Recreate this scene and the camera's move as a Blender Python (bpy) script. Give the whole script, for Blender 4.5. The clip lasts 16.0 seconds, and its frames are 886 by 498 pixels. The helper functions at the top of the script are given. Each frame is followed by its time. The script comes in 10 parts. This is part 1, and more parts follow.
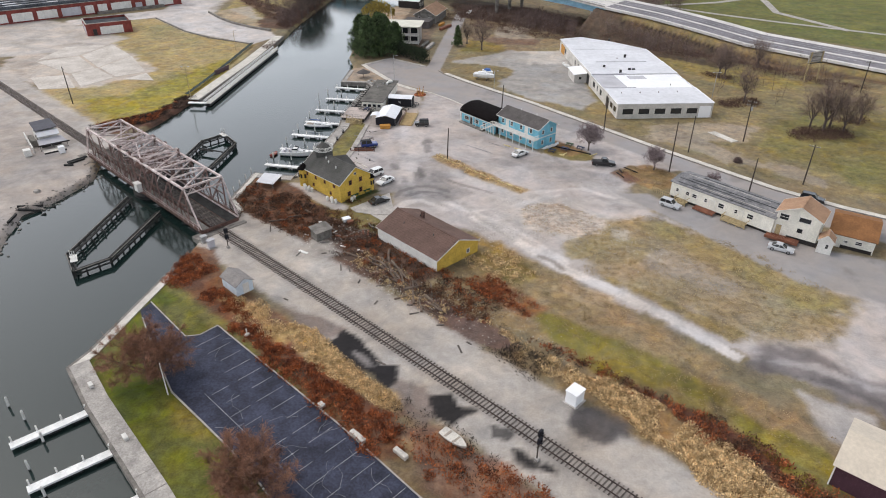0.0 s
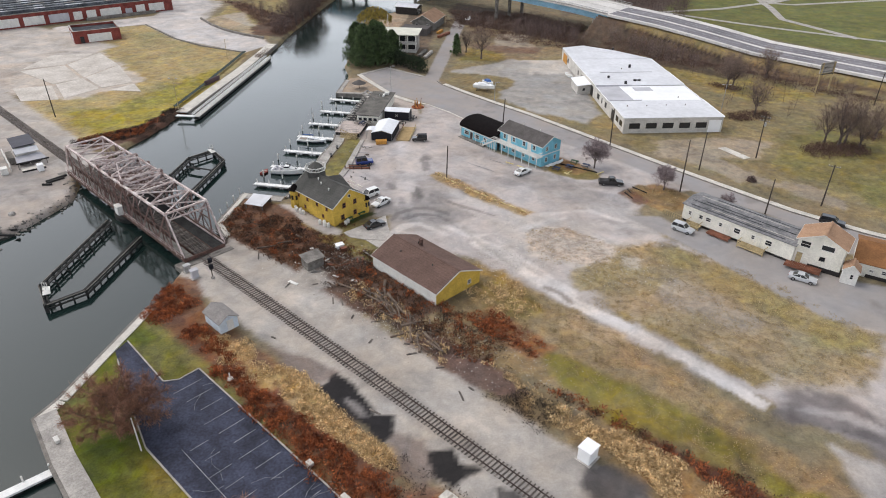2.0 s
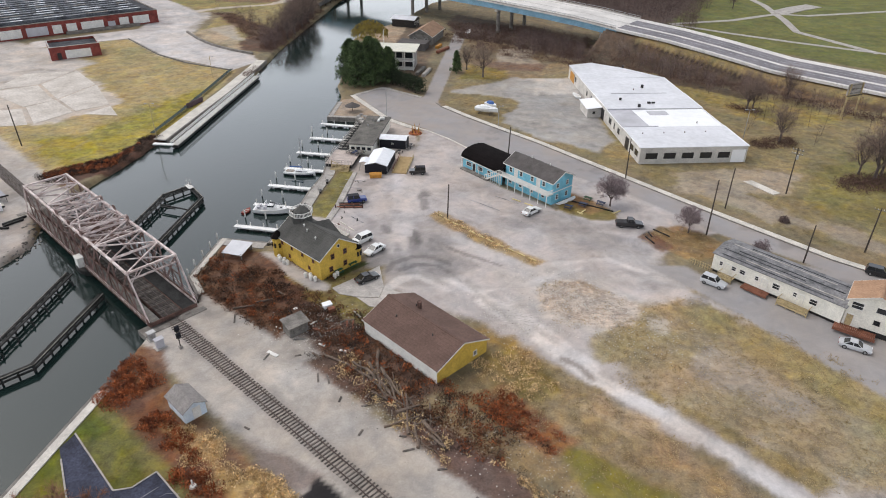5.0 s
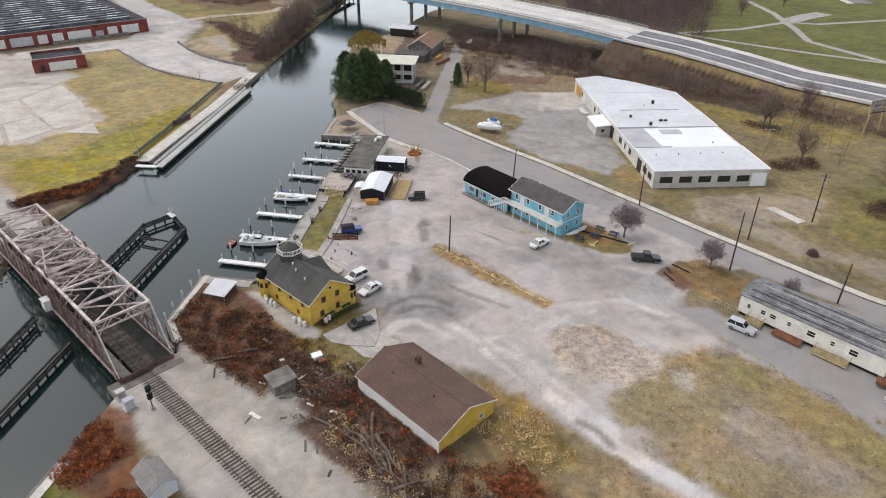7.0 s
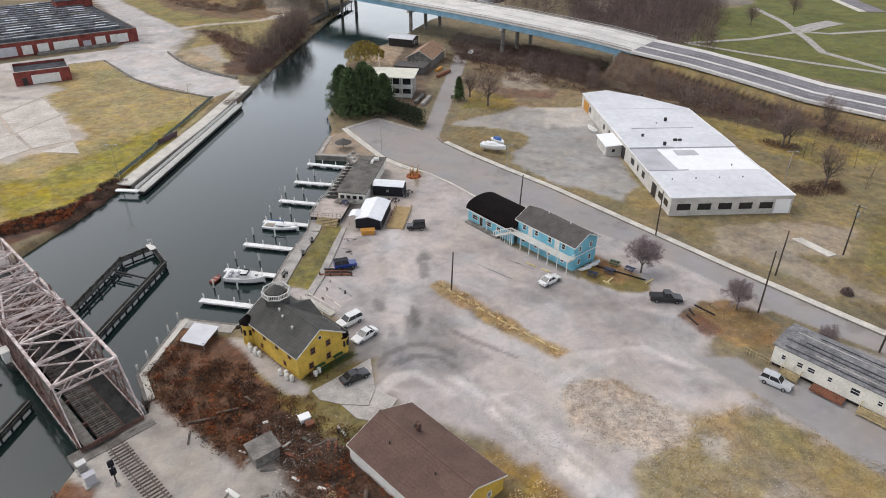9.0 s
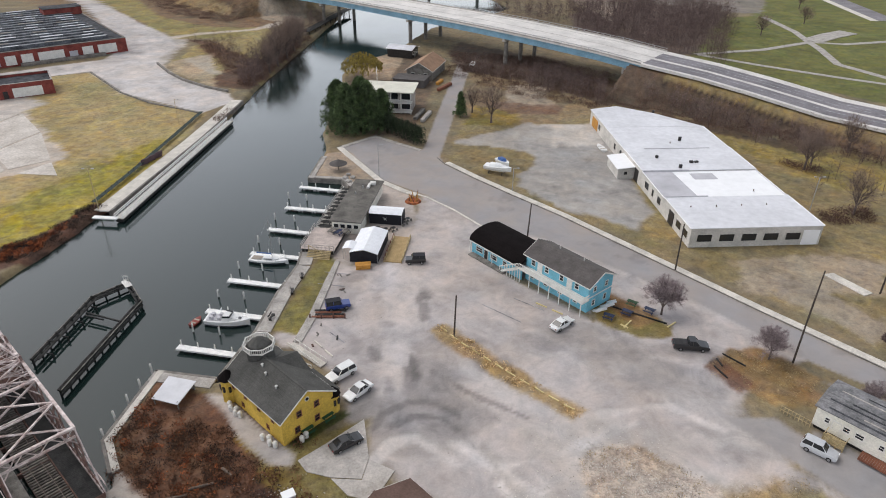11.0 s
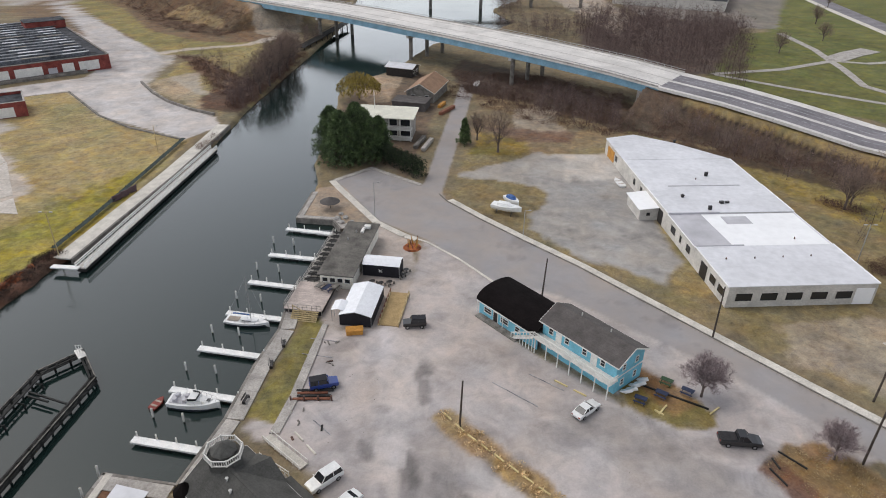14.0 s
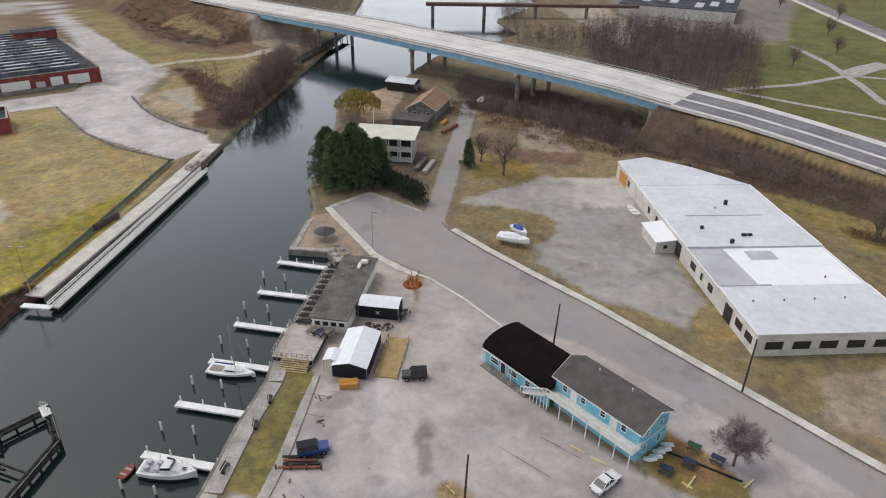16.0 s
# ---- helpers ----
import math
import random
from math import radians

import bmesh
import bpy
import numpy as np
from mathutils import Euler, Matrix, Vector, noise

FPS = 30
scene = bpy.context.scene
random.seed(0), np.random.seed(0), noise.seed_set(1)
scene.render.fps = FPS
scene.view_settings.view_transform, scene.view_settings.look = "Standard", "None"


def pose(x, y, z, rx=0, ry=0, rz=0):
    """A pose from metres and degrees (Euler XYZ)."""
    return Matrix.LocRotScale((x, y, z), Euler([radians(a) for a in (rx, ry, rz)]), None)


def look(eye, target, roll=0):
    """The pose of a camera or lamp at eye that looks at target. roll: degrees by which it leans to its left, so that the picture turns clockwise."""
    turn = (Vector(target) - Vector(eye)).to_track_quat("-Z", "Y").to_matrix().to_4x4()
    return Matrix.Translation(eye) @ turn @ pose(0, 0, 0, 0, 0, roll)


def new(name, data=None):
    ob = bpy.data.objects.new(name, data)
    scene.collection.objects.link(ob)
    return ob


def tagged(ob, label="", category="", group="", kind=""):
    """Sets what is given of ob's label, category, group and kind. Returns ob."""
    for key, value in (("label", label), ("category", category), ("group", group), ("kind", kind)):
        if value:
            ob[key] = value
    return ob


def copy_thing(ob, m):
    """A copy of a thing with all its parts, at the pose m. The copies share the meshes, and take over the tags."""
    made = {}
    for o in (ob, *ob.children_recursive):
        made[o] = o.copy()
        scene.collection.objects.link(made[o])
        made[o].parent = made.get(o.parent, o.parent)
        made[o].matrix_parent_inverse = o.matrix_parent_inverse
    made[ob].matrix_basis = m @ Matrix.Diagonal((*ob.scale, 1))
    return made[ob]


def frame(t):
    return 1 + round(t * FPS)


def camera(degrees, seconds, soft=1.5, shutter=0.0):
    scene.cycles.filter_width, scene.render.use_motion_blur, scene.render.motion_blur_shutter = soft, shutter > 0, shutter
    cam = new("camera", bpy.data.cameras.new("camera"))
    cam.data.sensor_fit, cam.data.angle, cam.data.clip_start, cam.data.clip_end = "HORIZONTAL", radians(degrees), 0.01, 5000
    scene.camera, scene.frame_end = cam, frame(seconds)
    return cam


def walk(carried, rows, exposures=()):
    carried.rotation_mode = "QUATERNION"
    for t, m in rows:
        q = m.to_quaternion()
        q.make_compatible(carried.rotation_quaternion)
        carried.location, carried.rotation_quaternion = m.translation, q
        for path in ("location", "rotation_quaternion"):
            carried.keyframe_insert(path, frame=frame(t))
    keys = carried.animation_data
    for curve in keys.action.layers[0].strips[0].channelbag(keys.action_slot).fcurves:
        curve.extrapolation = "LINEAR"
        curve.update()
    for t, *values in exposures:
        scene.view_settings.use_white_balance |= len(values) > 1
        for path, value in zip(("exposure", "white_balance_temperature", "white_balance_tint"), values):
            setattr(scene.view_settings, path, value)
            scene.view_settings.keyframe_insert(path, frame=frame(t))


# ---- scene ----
cam = camera(68.0, 16.0, soft=1.0)
PATH = [
    (0, (1.99, 10.64, 63.60), (1.93, 96.39, 12.15), 0.38),
    (0.5, (1.89, 12.58, 63.63), (1.95, 98.36, 12.24), 0.42),
    (1, (1.80, 14.83, 63.70), (1.95, 100.64, 12.36), 0.45),
    (1.5, (1.70, 17.31, 63.79), (1.94, 103.15, 12.49), 0.47),
    (2, (1.61, 19.95, 63.90), (1.92, 105.82, 12.65), 0.49),
    (2.5, (1.52, 22.72, 64.01), (1.90, 108.62, 12.82), 0.49),
    (3, (1.43, 25.56, 64.14), (1.86, 111.49, 12.99), 0.50),
    (3.5, (1.34, 28.47, 64.26), (1.82, 114.43, 13.18), 0.50),
    (4, (1.25, 31.41, 64.39), (1.77, 117.41, 13.36), 0.50),
    (4.5, (1.15, 34.39, 64.51), (1.72, 120.43, 13.55), 0.49),
    (5, (1.06, 37.39, 64.63), (1.67, 123.46, 13.73), 0.49),
    (5.5, (0.97, 40.40, 64.74), (1.61, 126.52, 13.90), 0.49),
    (6, (0.88, 43.43, 64.83), (1.55, 129.58, 14.07), 0.49),
    (6.5, (0.78, 46.46, 64.92), (1.48, 132.66, 14.24), 0.49),
    (7, (0.69, 49.49, 64.99), (1.42, 135.74, 14.39), 0.49),
    (7.5, (0.59, 52.53, 65.05), (1.35, 138.83, 14.54), 0.50),
    (8, (0.50, 55.57, 65.10), (1.28, 141.92, 14.68), 0.51),
    (8.5, (0.40, 58.61, 65.13), (1.21, 145.02, 14.81), 0.53),
    (9, (0.31, 61.65, 65.15), (1.14, 148.12, 14.93), 0.55),
    (9.5, (0.21, 64.69, 65.17), (1.07, 151.22, 15.05), 0.57),
    (10, (0.11, 67.73, 65.17), (1.00, 154.33, 15.17), 0.60),
    (10.5, (0.02, 70.77, 65.17), (0.92, 157.44, 15.29), 0.63),
    (11, (-0.08, 73.82, 65.16), (0.85, 160.56, 15.41), 0.67),
    (11.5, (-0.18, 76.88, 65.16), (0.77, 163.69, 15.53), 0.71),
    (12, (-0.27, 79.94, 65.15), (0.69, 166.84, 15.67), 0.75),
    (12.5, (-0.36, 83.02, 65.16), (0.61, 169.99, 15.82), 0.80),
    (13, (-0.45, 86.10, 65.18), (0.52, 173.16, 15.98), 0.84),
    (13.5, (-0.54, 89.18, 65.21), (0.43, 176.32, 16.17), 0.89),
    (14, (-0.62, 92.23, 65.27), (0.33, 179.47, 16.39), 0.94),
    (14.5, (-0.70, 95.24, 65.36), (0.23, 182.57, 16.64), 0.99),
    (15, (-0.78, 98.16, 65.48), (0.12, 185.59, 16.94), 1.03),
    (15.5, (-0.85, 100.94, 65.65), (-0.00, 188.46, 17.28), 1.08),
    (16, (-0.92, 103.50, 65.86), (-0.13, 191.12, 17.67), 1.12),
]
walk(cam, [(t, look(eye, target, roll)) for t, eye, target, roll in PATH], [(0, -0.12), (6.5, -0.15), (12, -0.28), (16, -0.38)])

# ---- light: an overcast winter day ----
world = bpy.data.worlds.new("overcast_sky")
scene.world = world
world.use_nodes = True
_wn = world.node_tree.nodes
_wl = world.node_tree.links
_bg = _wn["Background"]
_sky = _wn.new("ShaderNodeTexSky")
_sky.sky_type = 'NISHITA'
_sky.sun_disc = False
_sky.sun_elevation = radians(60)
_sky.sun_rotation = radians(-60)
_sky.air_density = 1.0
_sky.dust_density = 4.0
_sky.ozone_density = 1.0
_hs = _wn.new("ShaderNodeHueSaturation")
_hs.inputs["Saturation"].default_value = 0.38
_hs.inputs["Value"].default_value = 1.3
_wl.new(_sky.outputs[0], _hs.inputs["Color"])
# sky strength is raised towards the horizon to brighten far water's reflection
_tc = _wn.new("ShaderNodeTexCoord")
_sx = _wn.new("ShaderNodeSeparateXYZ")
_hz = _wn.new("ShaderNodeMapRange")
_hz.inputs["From Min"].default_value = 0.08
_hz.inputs["From Max"].default_value = 0.85
_hz.inputs["To Min"].default_value = 3.2
_hz.inputs["To Max"].default_value = 0.5
_wl.new(_tc.outputs["Generated"], _sx.inputs[0])
_wl.new(_sx.outputs["Z"], _hz.inputs["Value"])
_wl.new(_hs.outputs[0], _bg.inputs["Color"])
_st = _wn.new("ShaderNodeMath")
_st.operation = 'MULTIPLY'
_st.inputs[1].default_value = 0.125
_wl.new(_hz.outputs[0], _st.inputs[0])
_wl.new(_st.outputs[0], _bg.inputs["Strength"])
_sun = new("sun", bpy.data.lights.new("sun", 'SUN'))
_sun.data.energy = 1.0
_sun.data.angle = radians(35)
_sun.data.color = (1.0, 0.97, 0.94)
_sun.matrix_basis = look((-43, 25, 86), (0, 0, 0))

# ---- small mesh tools ----
UP = Vector((0, 0, 1))
RZ = -43.6                      # the bearing of the railway
RU = Vector((math.cos(radians(RZ)), math.sin(radians(RZ)), 0))
RN = Vector((-RU.y, RU.x, 0))
R0 = Vector((-43.0, 124.3, 0))


def rail(s, w, z=0.0):
    """A place along the railway: s metres past the bridge's landing, w metres beside the track."""
    return R0 + RU * s + RN * w + UP * z


def box(bm, c, d, rz=0.0, rx=0.0, ry=0.0):
    """A box with its centre and its three sizes."""
    m = pose(c[0], c[1], c[2], rx, ry, rz) @ Matrix.Diagonal((d[0], d[1], d[2], 1))
    return bmesh.ops.create_cube(bm, size=1.0, matrix=m)["verts"]


def beam(bm, p, q, w, h=None):
    """A square bar from p to q."""
    p, q = Vector(p), Vector(q)
    d = q - p
    if d.length < 1e-5:
        return
    m = Matrix.Translation((p + q) / 2) @ d.to_track_quat('Z', 'Y').to_matrix().to_4x4() @ Matrix.Diagonal((w, h or w, d.length, 1))
    bmesh.ops.create_cube(bm, size=1.0, matrix=m)


def rod(bm, p, q, r1, r2=None, n=8, caps=True):
    """A round, tapered bar from p to q."""
    p, q = Vector(p), Vector(q)
    d = q - p
    if d.length < 1e-5:
        return
    m = Matrix.Translation((p + q) / 2) @ d.to_track_quat('Z', 'Y').to_matrix().to_4x4()
    bmesh.ops.create_cone(bm, cap_ends=caps, segments=n, radius1=r1, radius2=r1 if r2 is None else r2, depth=d.length, matrix=m)


def slab(bm, pts, z0, z1):
    """A prism on an outline, from z0 to z1."""
    low = [bm.verts.new((p[0], p[1], z0)) for p in pts]
    top = [bm.verts.new((p[0], p[1], z1)) for p in pts]
    n = len(pts)
    a = bm.faces.new(top)
    b = bm.faces.new(low[::-1])
    for i in range(n):
        bm.faces.new((low[i], low[(i + 1) % n], top[(i + 1) % n], top[i]))
    bmesh.ops.recalc_face_normals(bm, faces=bm.faces[:])
    return a, b


def poly(bm, pts):
    return bm.faces.new([bm.verts.new(p) for p in pts])


def plate(bm, pts, t):
    """A flat plate of thickness t under a planar outline in space."""
    v = [Vector(p) for p in pts]
    nrm = (v[1] - v[0]).cross(v[2] - v[0]).normalized()
    if nrm.z < 0:
        nrm = -nrm
    top = [bm.verts.new(p) for p in v]
    low = [bm.verts.new(p - nrm * t) for p in v]
    bm.faces.new(top)
    bm.faces.new(low[::-1])
    n = len(v)
    for i in range(n):
        bm.faces.new((low[i], low[(i + 1) % n], top[(i + 1) % n], top[i]))
    bmesh.ops.recalc_face_normals(bm, faces=bm.faces[:])


def soften(bm, w, seg=1):
    bmesh.ops.bevel(bm, geom=bm.edges[:], offset=w, segments=seg, affect='EDGES', profile=0.6)


def mesh_of(name, bm, material, smooth=False):
    me = bpy.data.meshes.new(name)
    bm.to_mesh(me)
    bm.free()
    for m in (material if isinstance(material, (list, tuple)) else [material]):
        me.materials.append(m)
    if smooth:
        me.polygons.foreach_set("use_smooth", [True] * len(me.polygons))
    return me


def part(name, bm, material, parent, label="", smooth=False, m=None):
    """Links a bmesh as one mesh object under a thing or under a part."""
    ob = new(name, mesh_of(name, bm, material, smooth))
    ob.parent = parent
    if m is not None:
        ob.matrix_basis = m
    return tagged(ob, label)


def again(ob, m, parent=None):
    """A further object on the same mesh."""
    o = new(ob.name.split(".")[0], ob.data)
    o.parent = parent or ob.parent
    o.matrix_basis = m
    return o


def thing(name, m, label, category, group="", kind=""):
    ob = new(name)
    ob.empty_display_size = 0.5
    ob.matrix_basis = m
    return tagged(ob, label, category, group, kind)


def solid(name, bm, material, label, category, m=None, group="", kind="", smooth=False):
    """A thing that is one mesh."""
    ob = new(name, mesh_of(name, bm, material, smooth))
    if m is not None:
        ob.matrix_basis = m
    return tagged(ob, label, category, group, kind)


def BM():
    return bmesh.new()


def fields(pts_x, pts_y, seed=0):
    """Smooth value noise in 0..1 at the given places (numpy)."""
    xi, yi = np.floor(pts_x).astype(np.int64), np.floor(pts_y).astype(np.int64)
    fx, fy = pts_x - xi, pts_y - yi
    fx, fy = fx * fx * (3 - 2 * fx), fy * fy * (3 - 2 * fy)

    def rnd(a, b):
        k = (a * 374761393 + b * 668265263 + seed * 2147483647) & 0xFFFFFFFF
        k = ((k ^ (k >> 13)) * 1274126177) & 0xFFFFFFFF
        return ((k ^ (k >> 16)) & 0xFFFF) / 65535.0
    return (rnd(xi, yi) * (1 - fx) + rnd(xi + 1, yi) * fx) * (1 - fy) + (rnd(xi, yi + 1) * (1 - fx) + rnd(xi + 1, yi + 1) * fx) * fy


def fbm(x, y, size, seed=0, octaves=4):
    total, amp, norm = 0, 1.0, 0
    for k in range(octaves):
        total = total + amp * fields(x / size * 2 ** k + 17.3 * k, y / size * 2 ** k - 9.1 * k, seed + k)
        norm += amp
        amp *= 0.55
    return total / norm


def inside(px, py, pts):
    """Signed distance to an outline, positive inside (numpy)."""
    d = np.full(px.shape, 1e9)
    sign = np.zeros(px.shape, bool)
    n = len(pts)
    for i in range(n):
        ax, ay = pts[i][:2]
        bx, by = pts[(i + 1) % n][:2]
        ex, ey = bx - ax, by - ay
        t = np.clip(((px - ax) * ex + (py - ay) * ey) / (ex * ex + ey * ey + 1e-9), 0, 1)
        d = np.minimum(d, np.hypot(px - ax - t * ex, py - ay - t * ey))
        if ay != by:
            sign ^= ((ay > py) != (by > py)) & (px < (bx - ax) * (py - ay) / (by - ay) + ax)
    return np.where(sign, d, -d)


def near_line(px, py, pts):
    """Distance to a polyline, and how far along it (numpy)."""
    d = np.full(px.shape, 1e9)
    s = np.zeros(px.shape)
    run = 0.0
    for (ax, ay, *_), (bx, by, *_) in zip(pts, pts[1:]):
        ex, ey = bx - ax, by - ay
        ln = math.hypot(ex, ey)
        t = np.clip(((px - ax) * ex + (py - ay) * ey) / (ln * ln), 0, 1)
        k = np.hypot(px - ax - t * ex, py - ay - t * ey)
        s = np.where(k < d, run + t * ln, s)
        d = np.minimum(d, k)
        run += ln
    return d, s


# ---- materials ----
def stuff_material(name, color, rough=0.8, spread=0.12, size=1.5, fine=0.12, bump=0.15, metal=0.0, second=None, island=0.0, spec=0.3, attr=None):
    """A surface with stains at one scale, grain at another and a fine relief."""
    m = bpy.data.materials.new(name)
    m.use_nodes = True
    nt = m.node_tree
    nd, ln = nt.nodes, nt.links
    bs = nd["Principled BSDF"]
    bs.inputs["Roughness"].default_value = rough
    bs.inputs["Metallic"].default_value = metal
    bs.inputs["Specular IOR Level"].default_value = spec
    geo = nd.new("ShaderNodeNewGeometry")

    def ns(scale, detail=4.0):
        t = nd.new("ShaderNodeTexNoise")
        t.inputs["Scale"].default_value = scale
        t.inputs["Detail"].default_value = detail
        t.inputs["Roughness"].default_value = 0.6
        ln.new(geo.outputs["Position"], t.inputs["Vector"])
        return t
    big, small = ns(1.0 / size), ns(1.0 / fine, 3.0)
    mix = nd.new("ShaderNodeMix")
    mix.data_type = 'RGBA'
    c2 = second or tuple(c * (1 - 2.2 * spread) for c in color)
    c1 = tuple(min(1.0, c * (1 + spread)) for c in color)
    mix.inputs["A"].default_value = (*c1, 1)
    mix.inputs["B"].default_value = (*c2, 1)
    rp = nd.new("ShaderNodeMapRange")
    rp.inputs["From Min"].default_value = 0.36
    rp.inputs["From Max"].default_value = 0.68
    ln.new(big.outputs["Fac"], rp.inputs["Value"])
    ln.new(rp.outputs[0], mix.inputs["Factor"])
    hsv = nd.new("ShaderNodeHueSaturation")
    ln.new(mix.outputs["Result"], hsv.inputs["Color"])
    if attr:
        at = nd.new("ShaderNodeVertexColor")
        at.layer_name = attr
        mul = nd.new("ShaderNodeMix")
        mul.data_type = 'RGBA'
        mul.blend_type = 'MULTIPLY'
        mul.inputs["Factor"].default_value = 1.0
        ln.new(at.outputs["Color"], mul.inputs["A"])
        ln.new(mix.outputs["Result"], mul.inputs["B"])
        ln.new(mul.outputs["Result"], hsv.inputs["Color"])
    v = nd.new("ShaderNodeMapRange")
    v.inputs["To Min"].default_value = 1 - spread * 1.6
    v.inputs["To Max"].default_value = 1 + spread * 1.6
    v.inputs["From Min"].default_value = 0.3
    v.inputs["From Max"].default_value = 0.7
    ln.new(small.outputs["Fac"], v.inputs["Value"])
    val = v.outputs[0]
    if island:
        src = geo.outputs["Random Per Island"] if island > 0 else nd.new("ShaderNodeObjectInfo").outputs["Random"]
        k = nd.new("ShaderNodeMapRange")
        k.inputs["To Min"].default_value = 1 - abs(island)
        k.inputs["To Max"].default_value = 1 + abs(island)
        ln.new(src, k.inputs["Value"])
        mm = nd.new("ShaderNodeMath")
        mm.operation = 'MULTIPLY'
        ln.new(val, mm.inputs[0])
        ln.new(k.outputs[0], mm.inputs[1])
        val = mm.outputs[0]
    ln.new(val, hsv.inputs["Value"])
    ln.new(hsv.outputs[0], bs.inputs["Base Color"])
    if bump:
        b = nd.new("ShaderNodeBump")
        b.inputs["Strength"].default_value = bump
        b.inputs["Distance"].default_value = fine * 0.5
        ln.new(small.outputs["Fac"], b.inputs["Height"])
        ln.new(b.outputs[0], bs.inputs["Normal"])
    return m


SM = stuff_material
m_yellow = SM("yellow_siding", (0.61, 0.41, 0.075), 0.75, 0.10, 2.5, 0.25)
m_trim_white = SM("white_paint", (0.72, 0.70, 0.66), 0.6, 0.06, 1.5, 0.2)
m_cream = SM("cream_siding", (0.78, 0.75, 0.67), 0.7, 0.07, 2.5, 0.25)
m_blue = SM("blue_siding", (0.19, 0.48, 0.60), 0.7, 0.09, 2.0, 0.25)
m_glass = SM("window_glass", (0.022, 0.024, 0.028), 0.08, 0.05, 1.0, 0.5, bump=0.0, spec=0.6)
m_dark_panel = SM("dark_panel", (0.03, 0.027, 0.027), 0.4, 0.2, 0.6, 0.1)
m_shingle_brown = SM("brown_shingle", (0.135, 0.083, 0.067), 0.9, 0.10, 3.0, 0.3, bump=0.4)
m_shingle_grey = SM("grey_shingle", (0.082, 0.080, 0.074), 0.9, 0.12, 2.5, 0.25, bump=0.4)
m_shingle_black = SM("black_shingle", (0.010, 0.008, 0.008), 0.95, 0.15, 2.5, 0.25, bump=0.4, spec=0.06)
m_shingle_taupe = SM("taupe_shingle", (0.105, 0.094, 0.090), 0.9, 0.12, 2.0, 0.25, bump=0.4)
m_shingle_tan = SM("tan_shingle", (0.37, 0.225, 0.14), 0.9, 0.10, 2.5, 0.25, bump=0.4)
m_shingle_orange = SM("orange_brown_shingle", (0.25, 0.115, 0.045), 0.9, 0.12, 2.5, 0.25, bump=0.4)
m_roof_white = SM("white_membrane", (0.66, 0.66, 0.69), 0.5, 0.05, 9.0, 1.5, bump=0.05)
m_roof_bright = SM("new_white_membrane", (0.88, 0.88, 0.89), 0.45, 0.02, 5.0, 1.5, bump=0.03)
m_roof_greyish = SM("grey_membrane", (0.50, 0.49, 0.52), 0.6, 0.08, 6.0, 1.5, bump=0.05)
m_block = SM("painted_block", (0.56, 0.53, 0.49), 0.8, 0.09, 3.0, 0.35)
m_brick = SM("red_brick", (0.22, 0.055, 0.045), 0.85, 0.16, 2.5, 0.25, bump=0.4)
m_tar = SM("tar_roof", (0.072, 0.074, 0.082), 0.95, 0.25, 4.0, 0.5, spec=0.1)
m_concrete = SM("concrete", (0.41, 0.38, 0.35), 0.85, 0.14, 2.5, 0.25, bump=0.3)
m_concrete_pale = SM("pale_concrete", (0.62, 0.58, 0.52), 0.85, 0.10, 3.0, 0.25, bump=0.25)
m_concrete_dark = SM("stained_concrete", (0.22, 0.20, 0.18), 0.9, 0.2, 2.0, 0.25, bump=0.4)
m_asphalt_dark = SM("blue_grey_asphalt", (0.046, 0.050, 0.078), 0.8, 0.22, 3.0, 0.3, bump=0.3, second=(0.024, 0.026, 0.040), spec=0.2)
m_highway = SM("highway_asphalt", (0.215, 0.20, 0.215), 0.85, 0.12, 10.0, 0.6)
m_deck_pale = SM("bridge_deck_concrete", (0.66, 0.63, 0.60), 0.8, 0.08, 8.0, 0.6)
m_line = SM("worn_road_paint", (0.36, 0.36, 0.37), 0.7, 0.14, 1.6, 0.15, second=(0.12, 0.12, 0.14))
m_line_yellow = SM("pale_yellow_paint", (0.66, 0.55, 0.28), 0.7, 0.10, 0.8, 0.1)
m_girder = SM("blue_girder_paint", (0.23, 0.40, 0.52), 0.5, 0.10, 4.0, 0.5)
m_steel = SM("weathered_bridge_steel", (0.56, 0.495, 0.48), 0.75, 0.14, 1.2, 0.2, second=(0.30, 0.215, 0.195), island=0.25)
# side members are darker and redder than the top chords
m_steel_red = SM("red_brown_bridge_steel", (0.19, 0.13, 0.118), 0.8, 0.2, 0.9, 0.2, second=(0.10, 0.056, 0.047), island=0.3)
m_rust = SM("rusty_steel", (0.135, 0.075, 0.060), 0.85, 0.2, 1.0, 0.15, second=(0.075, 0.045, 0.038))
m_rail = SM("rail_steel", (0.15, 0.12, 0.11), 0.45, 0.12, 1.0, 0.1, metal=0.6)
m_tie = SM("tarred_timber", (0.135, 0.115, 0.102), 0.9, 0.25, 0.8, 0.1, island=-0.35)
m_timber_dark = SM("soaked_timber", (0.028, 0.027, 0.026), 0.8, 0.3, 1.5, 0.2, bump=0.4)
m_timber_grey = SM("grey_timber", (0.20, 0.185, 0.165), 0.9, 0.2, 1.0, 0.12, bump=0.3)
m_deck_wood = SM("weathered_decking", (0.36, 0.31, 0.26), 0.85, 0.12, 1.5, 0.2, island=0.1)
m_wood_tan = SM("yellow_timber", (0.46, 0.36, 0.20), 0.85, 0.14, 1.0, 0.15)
m_wood_red = SM("red_brown_timber", (0.21, 0.085, 0.052), 0.85, 0.15, 1.0, 0.15)
